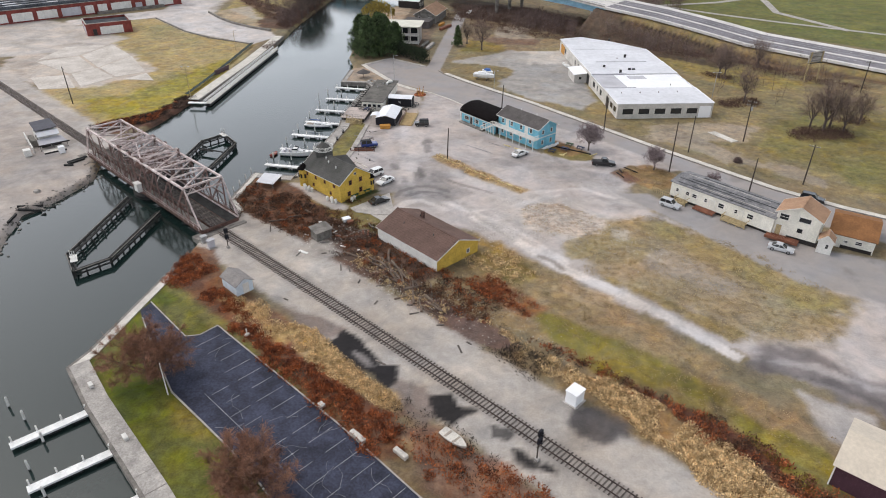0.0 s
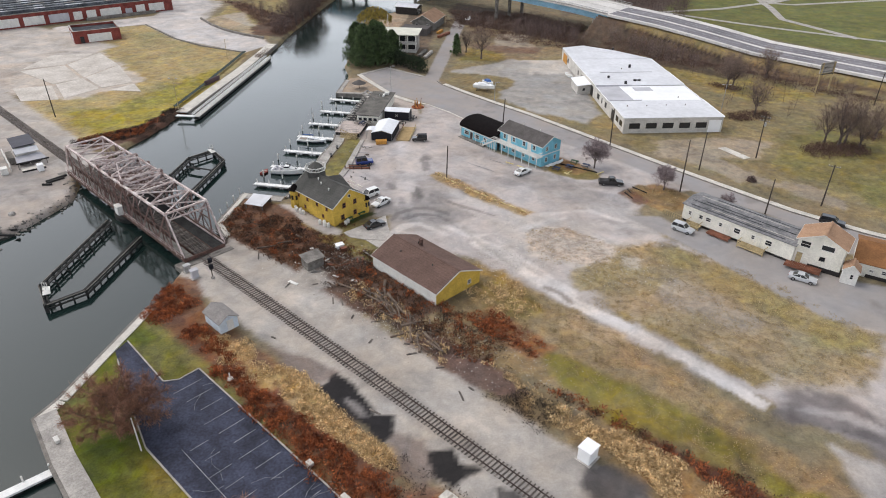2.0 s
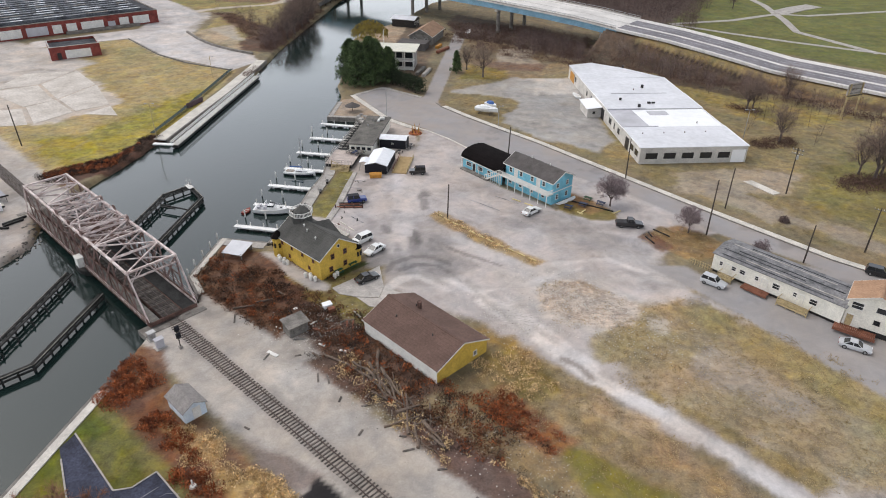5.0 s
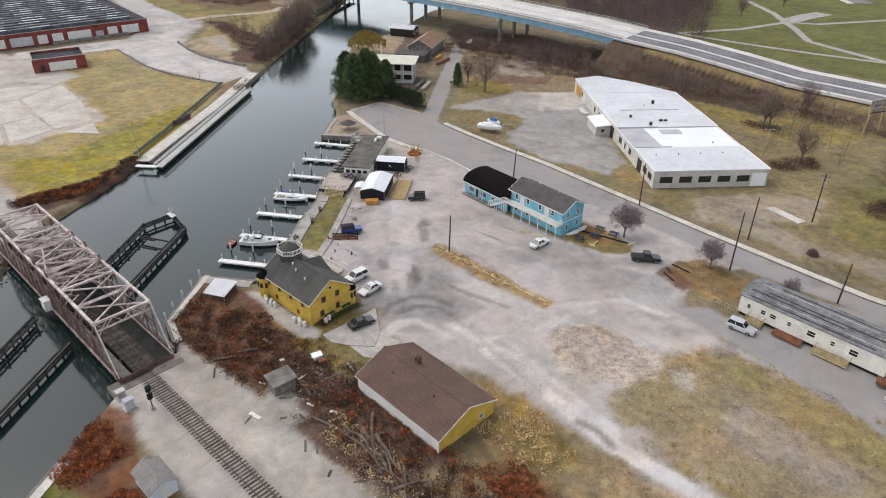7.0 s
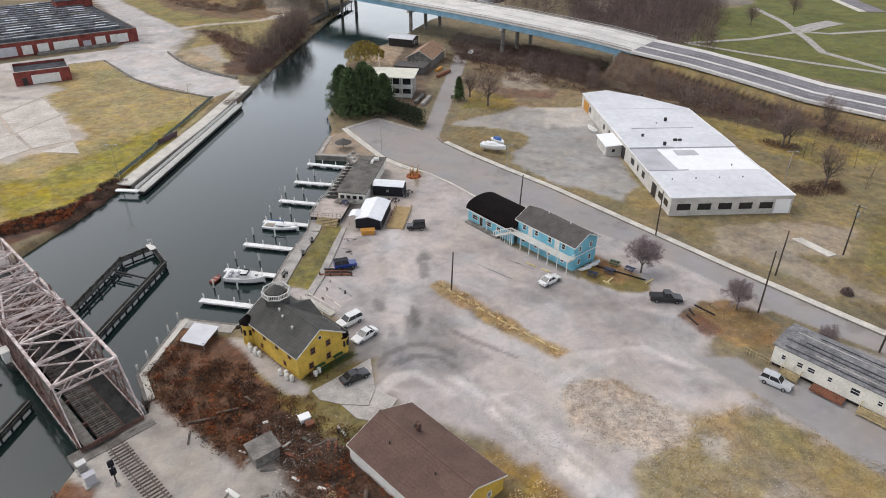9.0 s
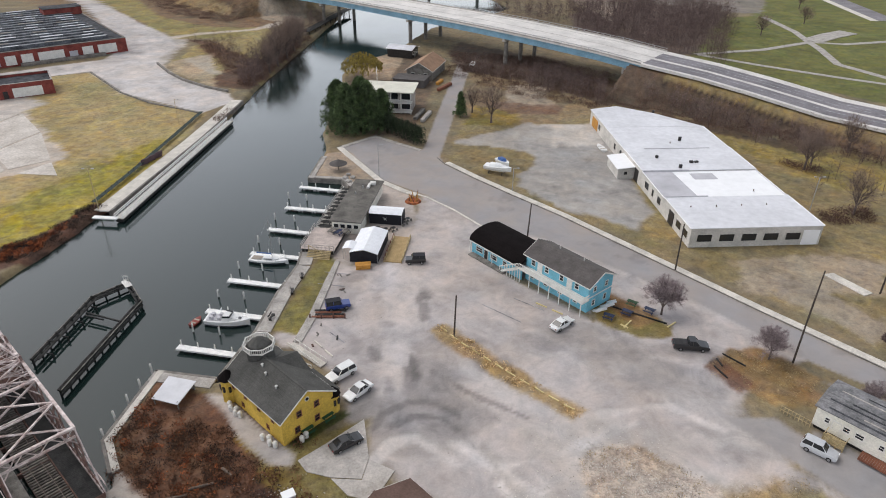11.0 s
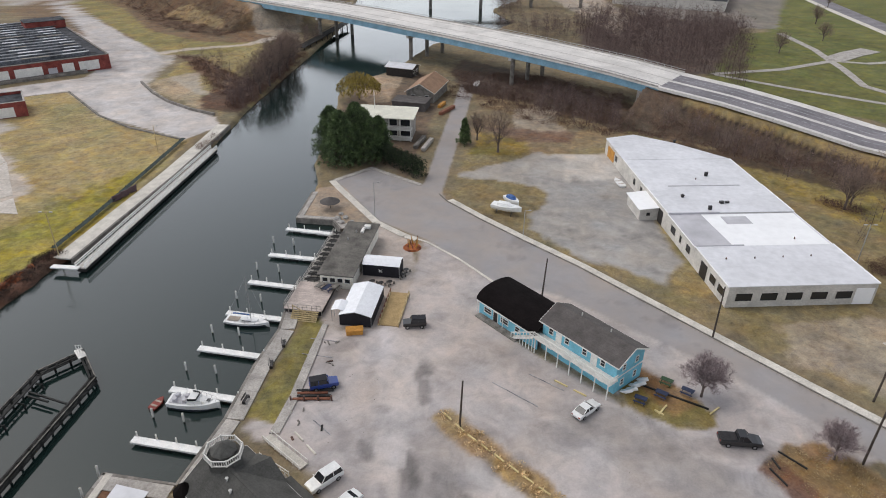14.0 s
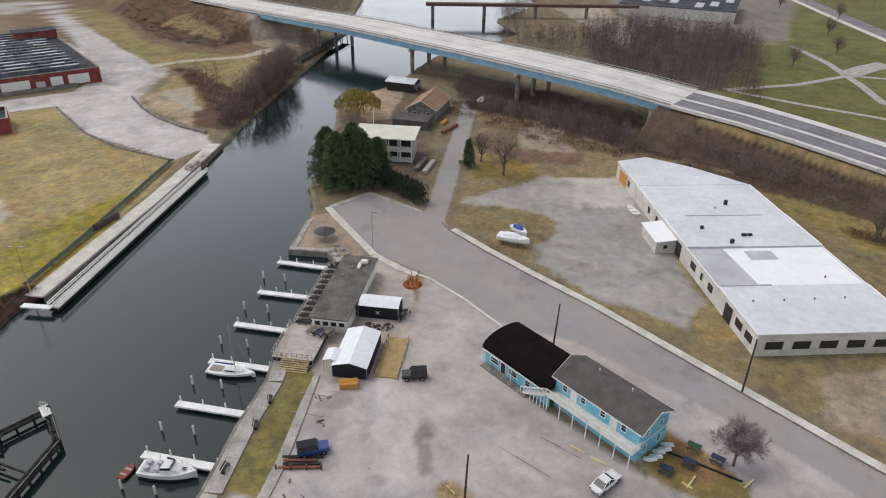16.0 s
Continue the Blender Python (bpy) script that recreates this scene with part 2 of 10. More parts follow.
m_pole = SM("pole_timber", (0.075, 0.06, 0.05), 0.9, 0.2, 1.0, 0.1)
m_dock = SM("white_dock_decking", (0.84, 0.83, 0.81), 0.6, 0.06, 1.5, 0.2)
m_metal = SM("galvanised_metal", (0.42, 0.42, 0.42), 0.45, 0.1, 1.0, 0.1, metal=0.5)
m_hull = SM("white_gelcoat", (0.80, 0.80, 0.79), 0.25, 0.03, 1.0, 0.3, bump=0)
m_hull_dark = SM("dark_boat_bottom", (0.025, 0.03, 0.04), 0.4, 0.15, 1.0, 0.3, bump=0)
m_red = SM("red_rubber", (0.22, 0.03, 0.02), 0.5, 0.1, 1.0, 0.3, bump=0)
m_blue_tarp = SM("blue_tarpaulin", (0.05, 0.12, 0.32), 0.6, 0.15, 0.5, 0.1)
m_tent = SM("white_canvas", (0.80, 0.81, 0.84), 0.6, 0.03, 1.0, 0.3)
m_canvas_black = SM("black_canvas", (0.014, 0.014, 0.02), 0.7, 0.1, 1.0, 0.3)
m_sand = SM("sand", (0.42, 0.30, 0.15), 0.95, 0.10, 1.5, 0.2, bump=0.4)
m_tyre = SM("tyre_rubber", (0.015, 0.015, 0.015), 0.8, 0.1, 1.0, 0.1)
m_rim = SM("wheel_alloy", (0.40, 0.40, 0.41), 0.35, 0.05, 1.0, 0.1, metal=0.8)
m_rock = SM("boulder", (0.33, 0.31, 0.29), 0.9, 0.2, 0.8, 0.15, bump=0.6, island=0.25)
m_bark = SM("bark", (0.135, 0.105, 0.094), 0.95, 0.2, 1.0, 0.1, bump=0.4)
m_twig = SM("grey_purple_twigs", (0.30, 0.24, 0.245), 0.95, 0.15, 1.0, 0.2, bump=0, island=0.3)
m_twig_brown = SM("red_brown_twigs", (0.145, 0.088, 0.068), 0.95, 0.15, 1.0, 0.2, bump=0, island=0.35)
m_needles = SM("pine_needles", (0.105, 0.15, 0.060), 0.9, 0.25, 2.2, 0.2, bump=0, island=0.5, second=(0.034, 0.048, 0.028))
m_hedge = SM("dark_hedge_leaves", (0.040, 0.056, 0.028), 0.9, 0.25, 1.2, 0.2, bump=0, island=0.45, second=(0.018, 0.024, 0.015))
m_willow = SM("yellow_willow", (0.33, 0.25, 0.06), 0.9, 0.2, 1.5, 0.2, bump=0, island=0.35)
m_twig_russet = SM("russet_twigs", (0.30, 0.155, 0.10), 0.95, 0.2, 1.5, 0.3, bump=0, island=0.35, second=(0.16, 0.085, 0.06))
m_twig_dark = SM("dark_brown_twigs", (0.155, 0.112, 0.10), 0.95, 0.2, 3.0, 0.4, bump=0, island=0.35, second=(0.085, 0.058, 0.055))
m_twig_haze = SM("tan_brown_twigs", (0.235, 0.17, 0.14), 0.95, 0.15, 1.0, 0.2, bump=0, island=0.35)
m_dry_tuft = SM("dry_field_grass", (0.38, 0.29, 0.165), 0.95, 0.2, 2.0, 0.4, bump=0, island=0.25, second=(0.28, 0.21, 0.105))
# the far darker second tone paints shaded gaps between clumps into the brush colour
m_rust_brush = SM("rust_red_brush", (0.39, 0.125, 0.045), 0.95, 0.2, 1.3, 0.6, bump=0, island=0.3, second=(0.095, 0.030, 0.020))
m_brown_brush = SM("brown_winter_brush", (0.21, 0.098, 0.052), 0.95, 0.2, 1.8, 0.6, bump=0, island=0.3, second=(0.055, 0.034, 0.025))
m_tan_brush = SM("straw_grass", (0.74, 0.56, 0.32), 0.95, 0.2, 0.9, 0.4, bump=0, island=0.25, second=(0.36, 0.24, 0.12))
m_dark_brush = SM("dark_brush", (0.052, 0.038, 0.031), 0.95, 0.2, 2.5, 0.2, bump=0, island=0.4)
m_green_tuft = SM("olive_grass", (0.22, 0.185, 0.055), 0.95, 0.15, 2.5, 0.2, bump=0, island=0.35)
m_log = SM("bleached_log", (0.165, 0.122, 0.095), 0.9, 0.2, 1.0, 0.15, bump=0.4)
m_orange = SM("orange_plywood", (0.50, 0.24, 0.05), 0.7, 0.12, 1.0, 0.2)
m_navy = SM("navy_plastic", (0.035, 0.045, 0.095), 0.5, 0.1, 1.0, 0.2)


def car_paint(name, color):
    m = SM(name, color, 0.3, 0.04, 2.0, 0.3, bump=0, spec=0.5)
    m.node_tree.nodes["Principled BSDF"].inputs["Coat Weight"].default_value = 0.6
    return m


m_car_white = car_paint("white_car_paint", (0.78, 0.78, 0.77))
m_car_black = car_paint("black_car_paint", (0.014, 0.014, 0.016))
m_car_blue = car_paint("blue_car_paint", (0.025, 0.055, 0.24))
m_car_silver = car_paint("silver_car_paint", (0.55, 0.56, 0.58))

# water: a dark, slightly green body under small ripples
m_water = bpy.data.materials.new("river_water")
m_water.use_nodes = True
_n = m_water.node_tree.nodes
_l = m_water.node_tree.links
_b = _n["Principled BSDF"]
_b.inputs["Base Color"].default_value = (0.012, 0.024, 0.022, 1)
_b.inputs["Roughness"].default_value = 0.06
_b.inputs["IOR"].default_value = 1.52
_g = _n.new("ShaderNodeNewGeometry")
_t1 = _n.new("ShaderNodeTexNoise")
_t1.inputs["Scale"].default_value = 0.8
_t1.inputs["Detail"].default_value = 5
_t2 = _n.new("ShaderNodeTexNoise")
_t2.inputs["Scale"].default_value = 0.035
_t2.inputs["Detail"].default_value = 3
_bu = _n.new("ShaderNodeBump")
_bu.inputs["Strength"].default_value = 0.12
_bu.inputs["Distance"].default_value = 0.12
_mr = _n.new("ShaderNodeMapRange")
_mr.inputs["From Min"].default_value = 0.35
_mr.inputs["From Max"].default_value = 0.7
_mr.inputs["To Min"].default_value = 0.05
_mr.inputs["To Max"].default_value = 0.16
_l.new(_g.outputs["Position"], _t1.inputs["Vector"])
_l.new(_g.outputs["Position"], _t2.inputs["Vector"])
_l.new(_t1.outputs["Fac"], _bu.inputs["Height"])
_l.new(_bu.outputs[0], _b.inputs["Normal"])
_l.new(_t2.outputs["Fac"], _mr.inputs["Value"])
_l.new(_mr.outputs[0], _b.inputs["Roughness"])

# ---- plan of the river, the road and the highway ----
WATER_Z = -1.2
WEST_BANK = [(-130, -60), (-95, 20), (-84, 100), (-82, 117), (-85.3, 131), (-81.5, 137), (-78.4, 149), (-82, 160), (-80, 175), (-76, 190),
             (-74.2, 201), (-70, 222), (-66, 246), (-64, 268), (-63, 285), (-62.8, 303), (-55, 388), (-51, 434), (-52, 520), (-60, 900)]
EAST_BANK = [(70, 900), (60, 560), (30, 500), (40, 460), (22, 430), (-4, 402), (-10, 384), (-20, 352), (-33, 335), (-36, 318), (-34, 300), (-34, 275),
             (-33.5, 255), (-31, 245), (-30.5, 236), (-31.7, 222), (-23.5, 221), (-21.3, 217), (-23, 212), (-26.8, 186), (-26.3, 180.8), (-28.1, 171.4),
             (-29.3, 160), (-32.4, 148.7), (-42, 150.3), (-43.9, 136.2), (-39.8, 129.5), (-45.4, 120.5), (-47.2, 106), (-50.7, 86),
             (-52, 82.5), (-45.9, 75), (-32.5, 60.5), (-5, 28), (30, -60)]
RIVER = WEST_BANK + EAST_BANK
# the highway's near edge, with its height
HIGHWAY = [(-230, 560, 9.5), (-110, 455, 11), (-45, 398, 12.5), (3, 352, 13), (22.5, 333, 13), (40, 319.5, 12), (55, 308, 11), (68.5, 297.5, 9.5),
           (85, 286.5, 7.8), (98, 276, 6), (114.5, 261.6, 3.5), (150, 230, 2.4), (240, 150, 2.0)]
HIGHWAY_W = 24.0
# the street's kerb on its far side
KERB = [(-0.2, 235.5), (1.6, 231.6), (9, 222.3), (17.3, 212.8), (27, 202.2), (42.5, 182.8), (55.5, 166.6), (66.5, 153.6), (75.4, 143.2), (86, 134), (110, 118), (160, 90)]


def offset(pts, d):
    """A polyline moved sideways (to its left for d > 0)."""
    out = []
    for i, p in enumerate(pts):
        a, b = pts[max(0, i - 1)], pts[min(len(pts) - 1, i + 1)]
        ex, ey = b[0] - a[0], b[1] - a[1]
        k = math.hypot(ex, ey)
        out.append((p[0] - ey / k * d, p[1] + ex / k * d, *p[2:]))
    return out


MIDWAY = offset(HIGHWAY, HIGHWAY_W / 2)


def stations(lo, hi, fine0, fine1, mid0, mid1, fine=0.55, mid=1.3):
    xs = [fine0]
    while xs[-1] < fine1:
        xs.append(xs[-1] + fine)
    while xs[-1] < mid1:
        xs.append(xs[-1] + mid)
    step = mid
    while xs[-1] < hi:
        step *= 1.16
        xs.append(xs[-1] + step)
    left = [fine0]
    while left[-1] > mid0:
        left.append(left[-1] - mid)
    step = mid
    while left[-1] > lo:
        step *= 1.16
        left.append(left[-1] - step)
    return np.array(left[:0:-1] + xs)


def ground_height(x, y):
    """Height of the land at places (numpy arrays)."""
    z = 0.10 * (fbm(x, y, 14.0, 3) - 0.5) + 0.05 * (fbm(x, y, 2.0, 5) - 0.5)
    # embankments of the highway at both ends of its bridge
    d, s = near_line(x, y, MIDWAY)
    run = [0.0]
    for a, b in zip(MIDWAY, MIDWAY[1:]):
        run.append(run[-1] + math.hypot(b[0] - a[0], b[1] - a[1]))
    top = np.interp(s, run, [p[2] for p in MIDWAY]) - 1.3
    bank = top - np.maximum(0, d - HIGHWAY_W / 2 - 1.5) * 0.55
    on = np.where(s > run[7] - 4, 1.0, np.clip((run[2] - 46 - s) / 14.0, 0, 1))
    bank = np.where(on > 0, bank - (1 - on) * 14, -50)
    z = np.maximum(z, bank * (0.92 + 0.16 * fbm(x, y, 12.0, 8)))
    # the low brush ditch behind the long white building
    dd, _ = near_line(x, y, [(62, 290), (76, 283), (96, 268), (112, 252), (140, 222)])
    z = z - 1.0 * np.exp(-(dd / 4.0) ** 2)
    # the river's bed
    r = inside(x, y, RIVER) + 1.2 * (fbm(x, y, 5.0, 11) - 0.5)
    k = np.clip((r + 1.3) / 2.6, 0, 1)
    return z * (1 - k) - 3.0 * k * k * (3 - 2 * k)


GRAVEL = (0.425, 0.392, 0.378)
LAWN = (0.115, 0.118, 0.026)
BALLAST = (0.40, 0.37, 0.335)


def ring(cx, cy, rx, ry, rz=0.0, n=12):
    c, s = math.cos(radians(rz)), math.sin(radians(rz))
    return [(cx + rx * math.cos(a) * c - ry * math.sin(a) * s, cy + rx * math.cos(a) * s + ry * math.sin(a) * c) for a in (2 * math.pi * i / n for i in range(n))]


def strip(pts, w0, w1):
    return offset(pts, w0) + offset(pts, w1)[::-1]


def quad(s0, s1, w0, w1):
    return [tuple(rail(s, w)[:2]) for s, w in ((s0, w0), (s1, w0), (s1, w1), (s0, w1))]


def rail_area(*pts):
    """An outline given along and beside the railway."""
    return [tuple(rail(s, w)[:2]) for s, w in pts]


STRAW_BAND = rail_area((76, 12.8), (85, 11.4), (92, 10.2), (98, 8.2), (130, 8.2), (130, 12), (104, 13), (100, 14.7), (93, 15.2), (87, 16), (80, 15.6))
RUST_BAND = rail_area((66, 15.0), (70, 16.2), (80, 16), (87, 16.3), (93, 15.4), (101, 14.9), (106, 13), (130, 12), (130, 17), (107, 17.3), (103, 18.4), (92, 18.8), (84, 18), (75, 17.4))
ZONES = []


def paint(outline, colour, soft, ragged, strength, grain=None):
    """One patch of ground cover: outline, colour, softness, raggedness, strength and coarseness (grass is coarse, worn paving is even)."""
    if grain is None:
        grain = min(1.0, max(0.3, (colour[0] - colour[2]) / colour[0] * 2.4))
    ZONES.append((outline, colour, soft, ragged, strength, grain))


# west side
paint([(-420, 120), (-84, 100), (-78, 149), (-100, 180), (-300, 380)], (0.36, 0.33, 0.305), 3, 6, 1)
paint([(-120, 203), (-87, 176), (-77, 192), (-71, 222), (-71, 271), (-92, 279), (-106, 290), (-128, 316), (-158, 300), (-150, 262)], (0.335, 0.27, 0.135), 1.2, 3, 1)
paint([(-86, 178), (-77, 193), (-71.5, 224), (-74, 250), (-84, 240), (-96, 205), (-110, 203)], (0.275, 0.228, 0.05), 5, 12, 0.95)
paint([(-112, 212), (-99, 226), (-98, 236), (-112, 254), (-128, 270), (-156, 280), (-150, 225)], (0.47, 0.42, 0.375), 1.5, 8, 0.9)
paint([(-110, 372), (-128, 389), (-145, 397.5), (-183, 445), (-260, 530), (-280, 520), (-199, 440), (-136, 362), (-131, 335), (-104, 322)], (0.40, 0.37, 0.335), 3, 6, 1)
paint([(-73, 271), (-106, 291), (-128, 317), (-160, 300), (-165, 310), (-131, 336), (-133, 362), (-199, 444), (-193, 450), (-140, 388), (-116, 358), (-110, 333), (-98, 316), (-87.5, 304.4), (-70, 291), (-66, 282)], (0.50, 0.475, 0.46), 0.8, 1.5, 1)
paint([(-104, 330), (-88, 309), (-70, 297), (-62, 305), (-58, 380), (-90, 395), (-104, 362)], (0.27, 0.222, 0.105), 2, 6, 1)
paint([(-101, 336), (-90, 312), (-80, 316), (-92, 345)], (0.40, 0.36, 0.31), 2.5, 7, 0.8)
paint([(-190, 442), (-140, 393), (-110, 382), (-72, 392), (-110, 424), (-170, 458)], (0.28, 0.235, 0.105), 4, 9, 0.85)
paint([(-66, 405), (-110, 392), (-160, 405), (-240, 470), (-250, 560), (-110, 490)], (0.175, 0.12, 0.075), 4, 8, 1)
paint([(-88, 170), (-75, 186), (-71, 206), (-77, 207), (-81, 192), (-94, 180)], (0.115, 0.068, 0.05), 1.2, 3, 1)
paint([(-190, 240), (-135, 258), (-125, 278), (-150, 300), (-215, 330)], (0.47, 0.435, 0.40), 3, 6, 0.95)
# the railway's gravel
paint(quad(-150, -54, -6, 7), (0.41, 0.38, 0.35), 2, 3, 1)
paint(quad(-4, 130, -6.5, 9.0), BALLAST, 1.5, 4, 1)
paint(quad(-3, 30, 3, 14), BALLAST, 2, 5, 1)
paint(quad(3, 110, -1.7, 1.7), (0.34, 0.315, 0.29), 0.4, 0.6, 1)
# brush land beside it
paint(quad(-2, 32, 12, 27), (0.115, 0.070, 0.052), 1.5, 5, 1)
paint(quad(26, 60, 9.5, 20), (0.125, 0.078, 0.058), 1.5, 6, 1)
paint(quad(58, 130, 9.5, 15), (0.20, 0.145, 0.08), 1.5, 4, 1)
paint(quad(-3, 70, -19, -14), (0.19, 0.165, 0.06), 1.0, 2, 1)
paint(quad(-3, 64, -14.6, -7.5), (0.17, 0.105, 0.065), 1.5, 4, 1)
paint(quad(44, 58, 11, 17), (0.12, 0.08, 0.07), 1.5, 4, 0.8)
paint(quad(64, 130, -22, -7.5), (0.21, 0.15, 0.085), 1.5, 4, 1)
# south lawn and lot surrounds
paint([(-51, 84), (-46.4, 104), (-36, 94), (-10, 66), (6, 48), (-25, 40), (-33, 60), (-46, 76)], LAWN, 0.8, 1.2, 1)
paint(ring(-37, 83, 7, 4, -45), (0.085, 0.10, 0.022), 3, 5, 0.8)
paint(ring(-30, 72, 6, 2.5, -45), (0.19, 0.15, 0.04), 2.5, 6, 0.8)
paint(ring(-45, 88, 3, 5, -20), (0.17, 0.15, 0.04), 2.0, 4, 0.8)
paint(ring(-41, 95, 5, 3, -30), (0.155, 0.14, 0.045), 2.0, 4, 0.8)
paint(ring(-40, 76, 5, 3, -45), (0.075, 0.105, 0.02), 2, 5, 0.6)
# green strip and rough field north of the tracks
paint(quad(44, 120, 14, 27), (0.245, 0.182, 0.108), 2.0, 5, 1)
paint(quad(84, 130, 16, 22), (0.19, 0.15, 0.06), 2.5, 6, 0.8)
paint(quad(8, 22, -12.0, -9.0), (0.28, 0.18, 0.09), 1.0, 3, 0.8)
paint(STRAW_BAND, (0.25, 0.165, 0.085), 1.0, 2.5, 1)
paint(RUST_BAND, (0.13, 0.055, 0.036), 0.8, 2, 1)
paint(quad(9, 62, -13.4, -10.8), (0.17, 0.07, 0.042), 0.8, 2, 1)
paint([(5, 121), (12, 108), (20, 112), (14, 122)], (0.26, 0.19, 0.09), 2, 4, 1)
# the gravel lot
paint([(-26, 158), (-19.6, 182), (-12, 181), (-5, 200), (-3, 212), (6, 203), (22, 193), (45, 172), (58, 155), (47, 148), (40, 141), (50, 128), (62, 108), (90, 95),
      (90, 75), (64, 74), (54, 80), (46, 86), (36, 95), (27, 104), (18, 114), (7, 124), (-3, 129), (-10, 137), (-13, 142), (-16, 150)], GRAVEL, 2.0, 5, 1)
paint(ring(1, 146, 1.2, 9, 8), (0.20, 0.19, 0.185), 1.2, 4, 0.7)
paint(ring(-5, 140, 9, 5, -30), (0.30, 0.285, 0.275), 3, 8, 0.7)
paint(ring(24, 131, 15, 8, -35), (0.47, 0.44, 0.415), 4, 9, 0.7)
paint(ring(30, 152, 16, 5, -38), (0.32, 0.305, 0.295), 3, 8, 0.6)
paint(ring(-15.5, 169, 2.2, 6, 10), (0.31, 0.29, 0.28), 1.5, 5, 0.7)
paint(ring(-8, 162, 1.3, 9, -12), (0.33, 0.31, 0.30), 1.2, 5, 0.6)
paint(ring(14, 158, 9, 1.6, -40), (0.34, 0.32, 0.31), 1.2, 5, 0.6)
paint(ring(-2, 172, 1.4, 2.2, 20), (0.24, 0.225, 0.22), 0.8, 2.5, 0.8)
paint(ring(38, 140, 10, 2.4, -44), (0.36, 0.34, 0.325), 1.5, 6, 0.6)
paint(ring(52, 97, 10, 3, -40), (0.36, 0.32, 0.27), 2, 6, 0.7)
# straw, mud and smoke-dark soil south of the tracks
paint([(-48.6, 118.4), (-41.0, 115.9), (-33.1, 100.3), (-24.6, 89.5), (-19.5, 85.6), (-11.1, 77.8), (-3.0, 72.2), (-3.1, 66.6), (-6.1, 66.1), (-15.6, 75.8), (-25.4, 86.3), (-35.2, 97.4), (-46.1, 106.4)], (0.16, 0.08, 0.048), 1.0, 2, 0.9)
paint([(-27.0, 99.4), (-19.9, 96.6), (-13.5, 92.2), (-15.2, 88.8), (-21.1, 93.8)], (0.17, 0.135, 0.12), 1.5, 4, 0.85)
paint([(-22.2, 93.4), (-19.7, 92.5), (-15.8, 88.8), (-12.6, 85.6), (-9.5, 81.2), (-6.3, 79.2), (-3.8, 77.8), (-2.9, 74.6), (-5.0, 74.6), (-8.1, 77.1), (-11.9, 80.1), (-15.9, 83.0), (-19.7, 86.7)], (0.50, 0.35, 0.17), 0.8, 1.6, 1)
paint([(-34.6, 100.3), (-30.7, 100.1), (-26.7, 98.4), (-26.5, 95.1), (-30.2, 94.2)], (0.42, 0.29, 0.14), 1.2, 3, 0.9)
paint([(-27.5, 94.7), (-22.8, 91.2), (-22.2, 88.7), (-25.3, 90.3)], (0.40, 0.27, 0.12), 1.2, 3, 0.9)
paint([(-4.9, 80.5), (-0.4, 79.2), (3.2, 74.7), (-1.1, 71.6), (-3.6, 75.2)], (0.19, 0.155, 0.14), 2.0, 4, 0.85)
paint([(-15.2, 88.8), (-13.4, 91.3), (-10.4, 89.2), (-8.3, 87.2), (-6.8, 84.5), (-4.4, 83.4), (-4.0, 82.0), (-5.8, 79.2), (-7.9, 80.5), (-9.4, 82.7), (-12.0, 84.9), (-13.3, 86.8)], (0.026, 0.024, 0.025), 0.7, 3.6, 1)
paint([(-11.2, 86.6), (-9.0, 85.6), (-7.6, 83.2), (-9.0, 83.4)], (0.26, 0.24, 0.23), 0.8, 1.6, 0.8)
paint([(0.2, 77.3), (3.2, 77.6), (6.2, 74.9), (3.2, 72.0), (1.2, 73.5)], (0.028, 0.026, 0.026), 0.7, 3.5, 1)
paint([(8.2, 72.3), (11.2, 71.1), (10.4, 69.5), (8.5, 70.2)], (0.07, 0.065, 0.062), 0.6, 1.5, 0.9)
paint([(10.6, 68.3), (13.8, 67.2), (16.5, 64.0), (11.7, 65.0)], (0.03, 0.028, 0.028), 0.8, 3.0, 1)
paint([(-3, 72), (2, 72), (9, 66), (20, 56), (12, 52), (0, 62)], (0.20, 0.12, 0.085), 1.5, 4, 0.9)
# the green strip, the tan land and the pale track
paint([(13.9, 115.7), (22.1, 108.5), (30.6, 99.0), (37.5, 92.1), (43.6, 83.6), (40.2, 80.8), (34.8, 85.8), (27.4, 92.6), (20.2, 96.0), (13.5, 100.3)], (0.28, 0.208, 0.122), 1.8, 4, 0.9)
paint([(16.6, 97.6), (21.6, 94.3), (28.0, 91.3), (35.2, 84.6), (40.4, 79.4), (40.5, 75.5), (33.8, 77.6), (25.4, 80.1), (19.8, 87.4)], (0.195, 0.158, 0.045), 2.2, 6, 1, 0.55)
paint([(40.7, 74.2), (48.6, 69.8), (52, 62), (44, 62)], (0.20, 0.18, 0.045), 1.5, 4, 0.9)
paint([(44.8, 131.0), (58, 118.5), (70.5, 100.9), (61.0, 89.7), (46.8, 89.6), (39.4, 98.4), (28.7, 107.7), (25.5, 117), (35, 127)], (0.285, 0.225, 0.138), 4.5, 8, 0.95)
paint([(40, 128), (47, 128.5), (70, 101), (64, 95), (52, 110)], (0.27, 0.215, 0.085), 3.0, 7, 0.6)
paint([(35, 118), (44, 115), (53, 105), (51, 102), (42, 108)], (0.36, 0.315, 0.27), 4, 12, 0.7)
paint([(29, 109), (38, 102), (50, 91.5), (46, 89.6), (38.5, 98)], (0.25, 0.19, 0.085), 1.2, 3, 0.8)
paint(strip([(8, 130), (14.4, 122.5), (23.3, 110.3), (31.5, 102.8), (38.5, 95.5), (46.3, 85.5)], -1.25, 1.1), (0.58, 0.55, 0.53), 0.7, 1.2, 1)
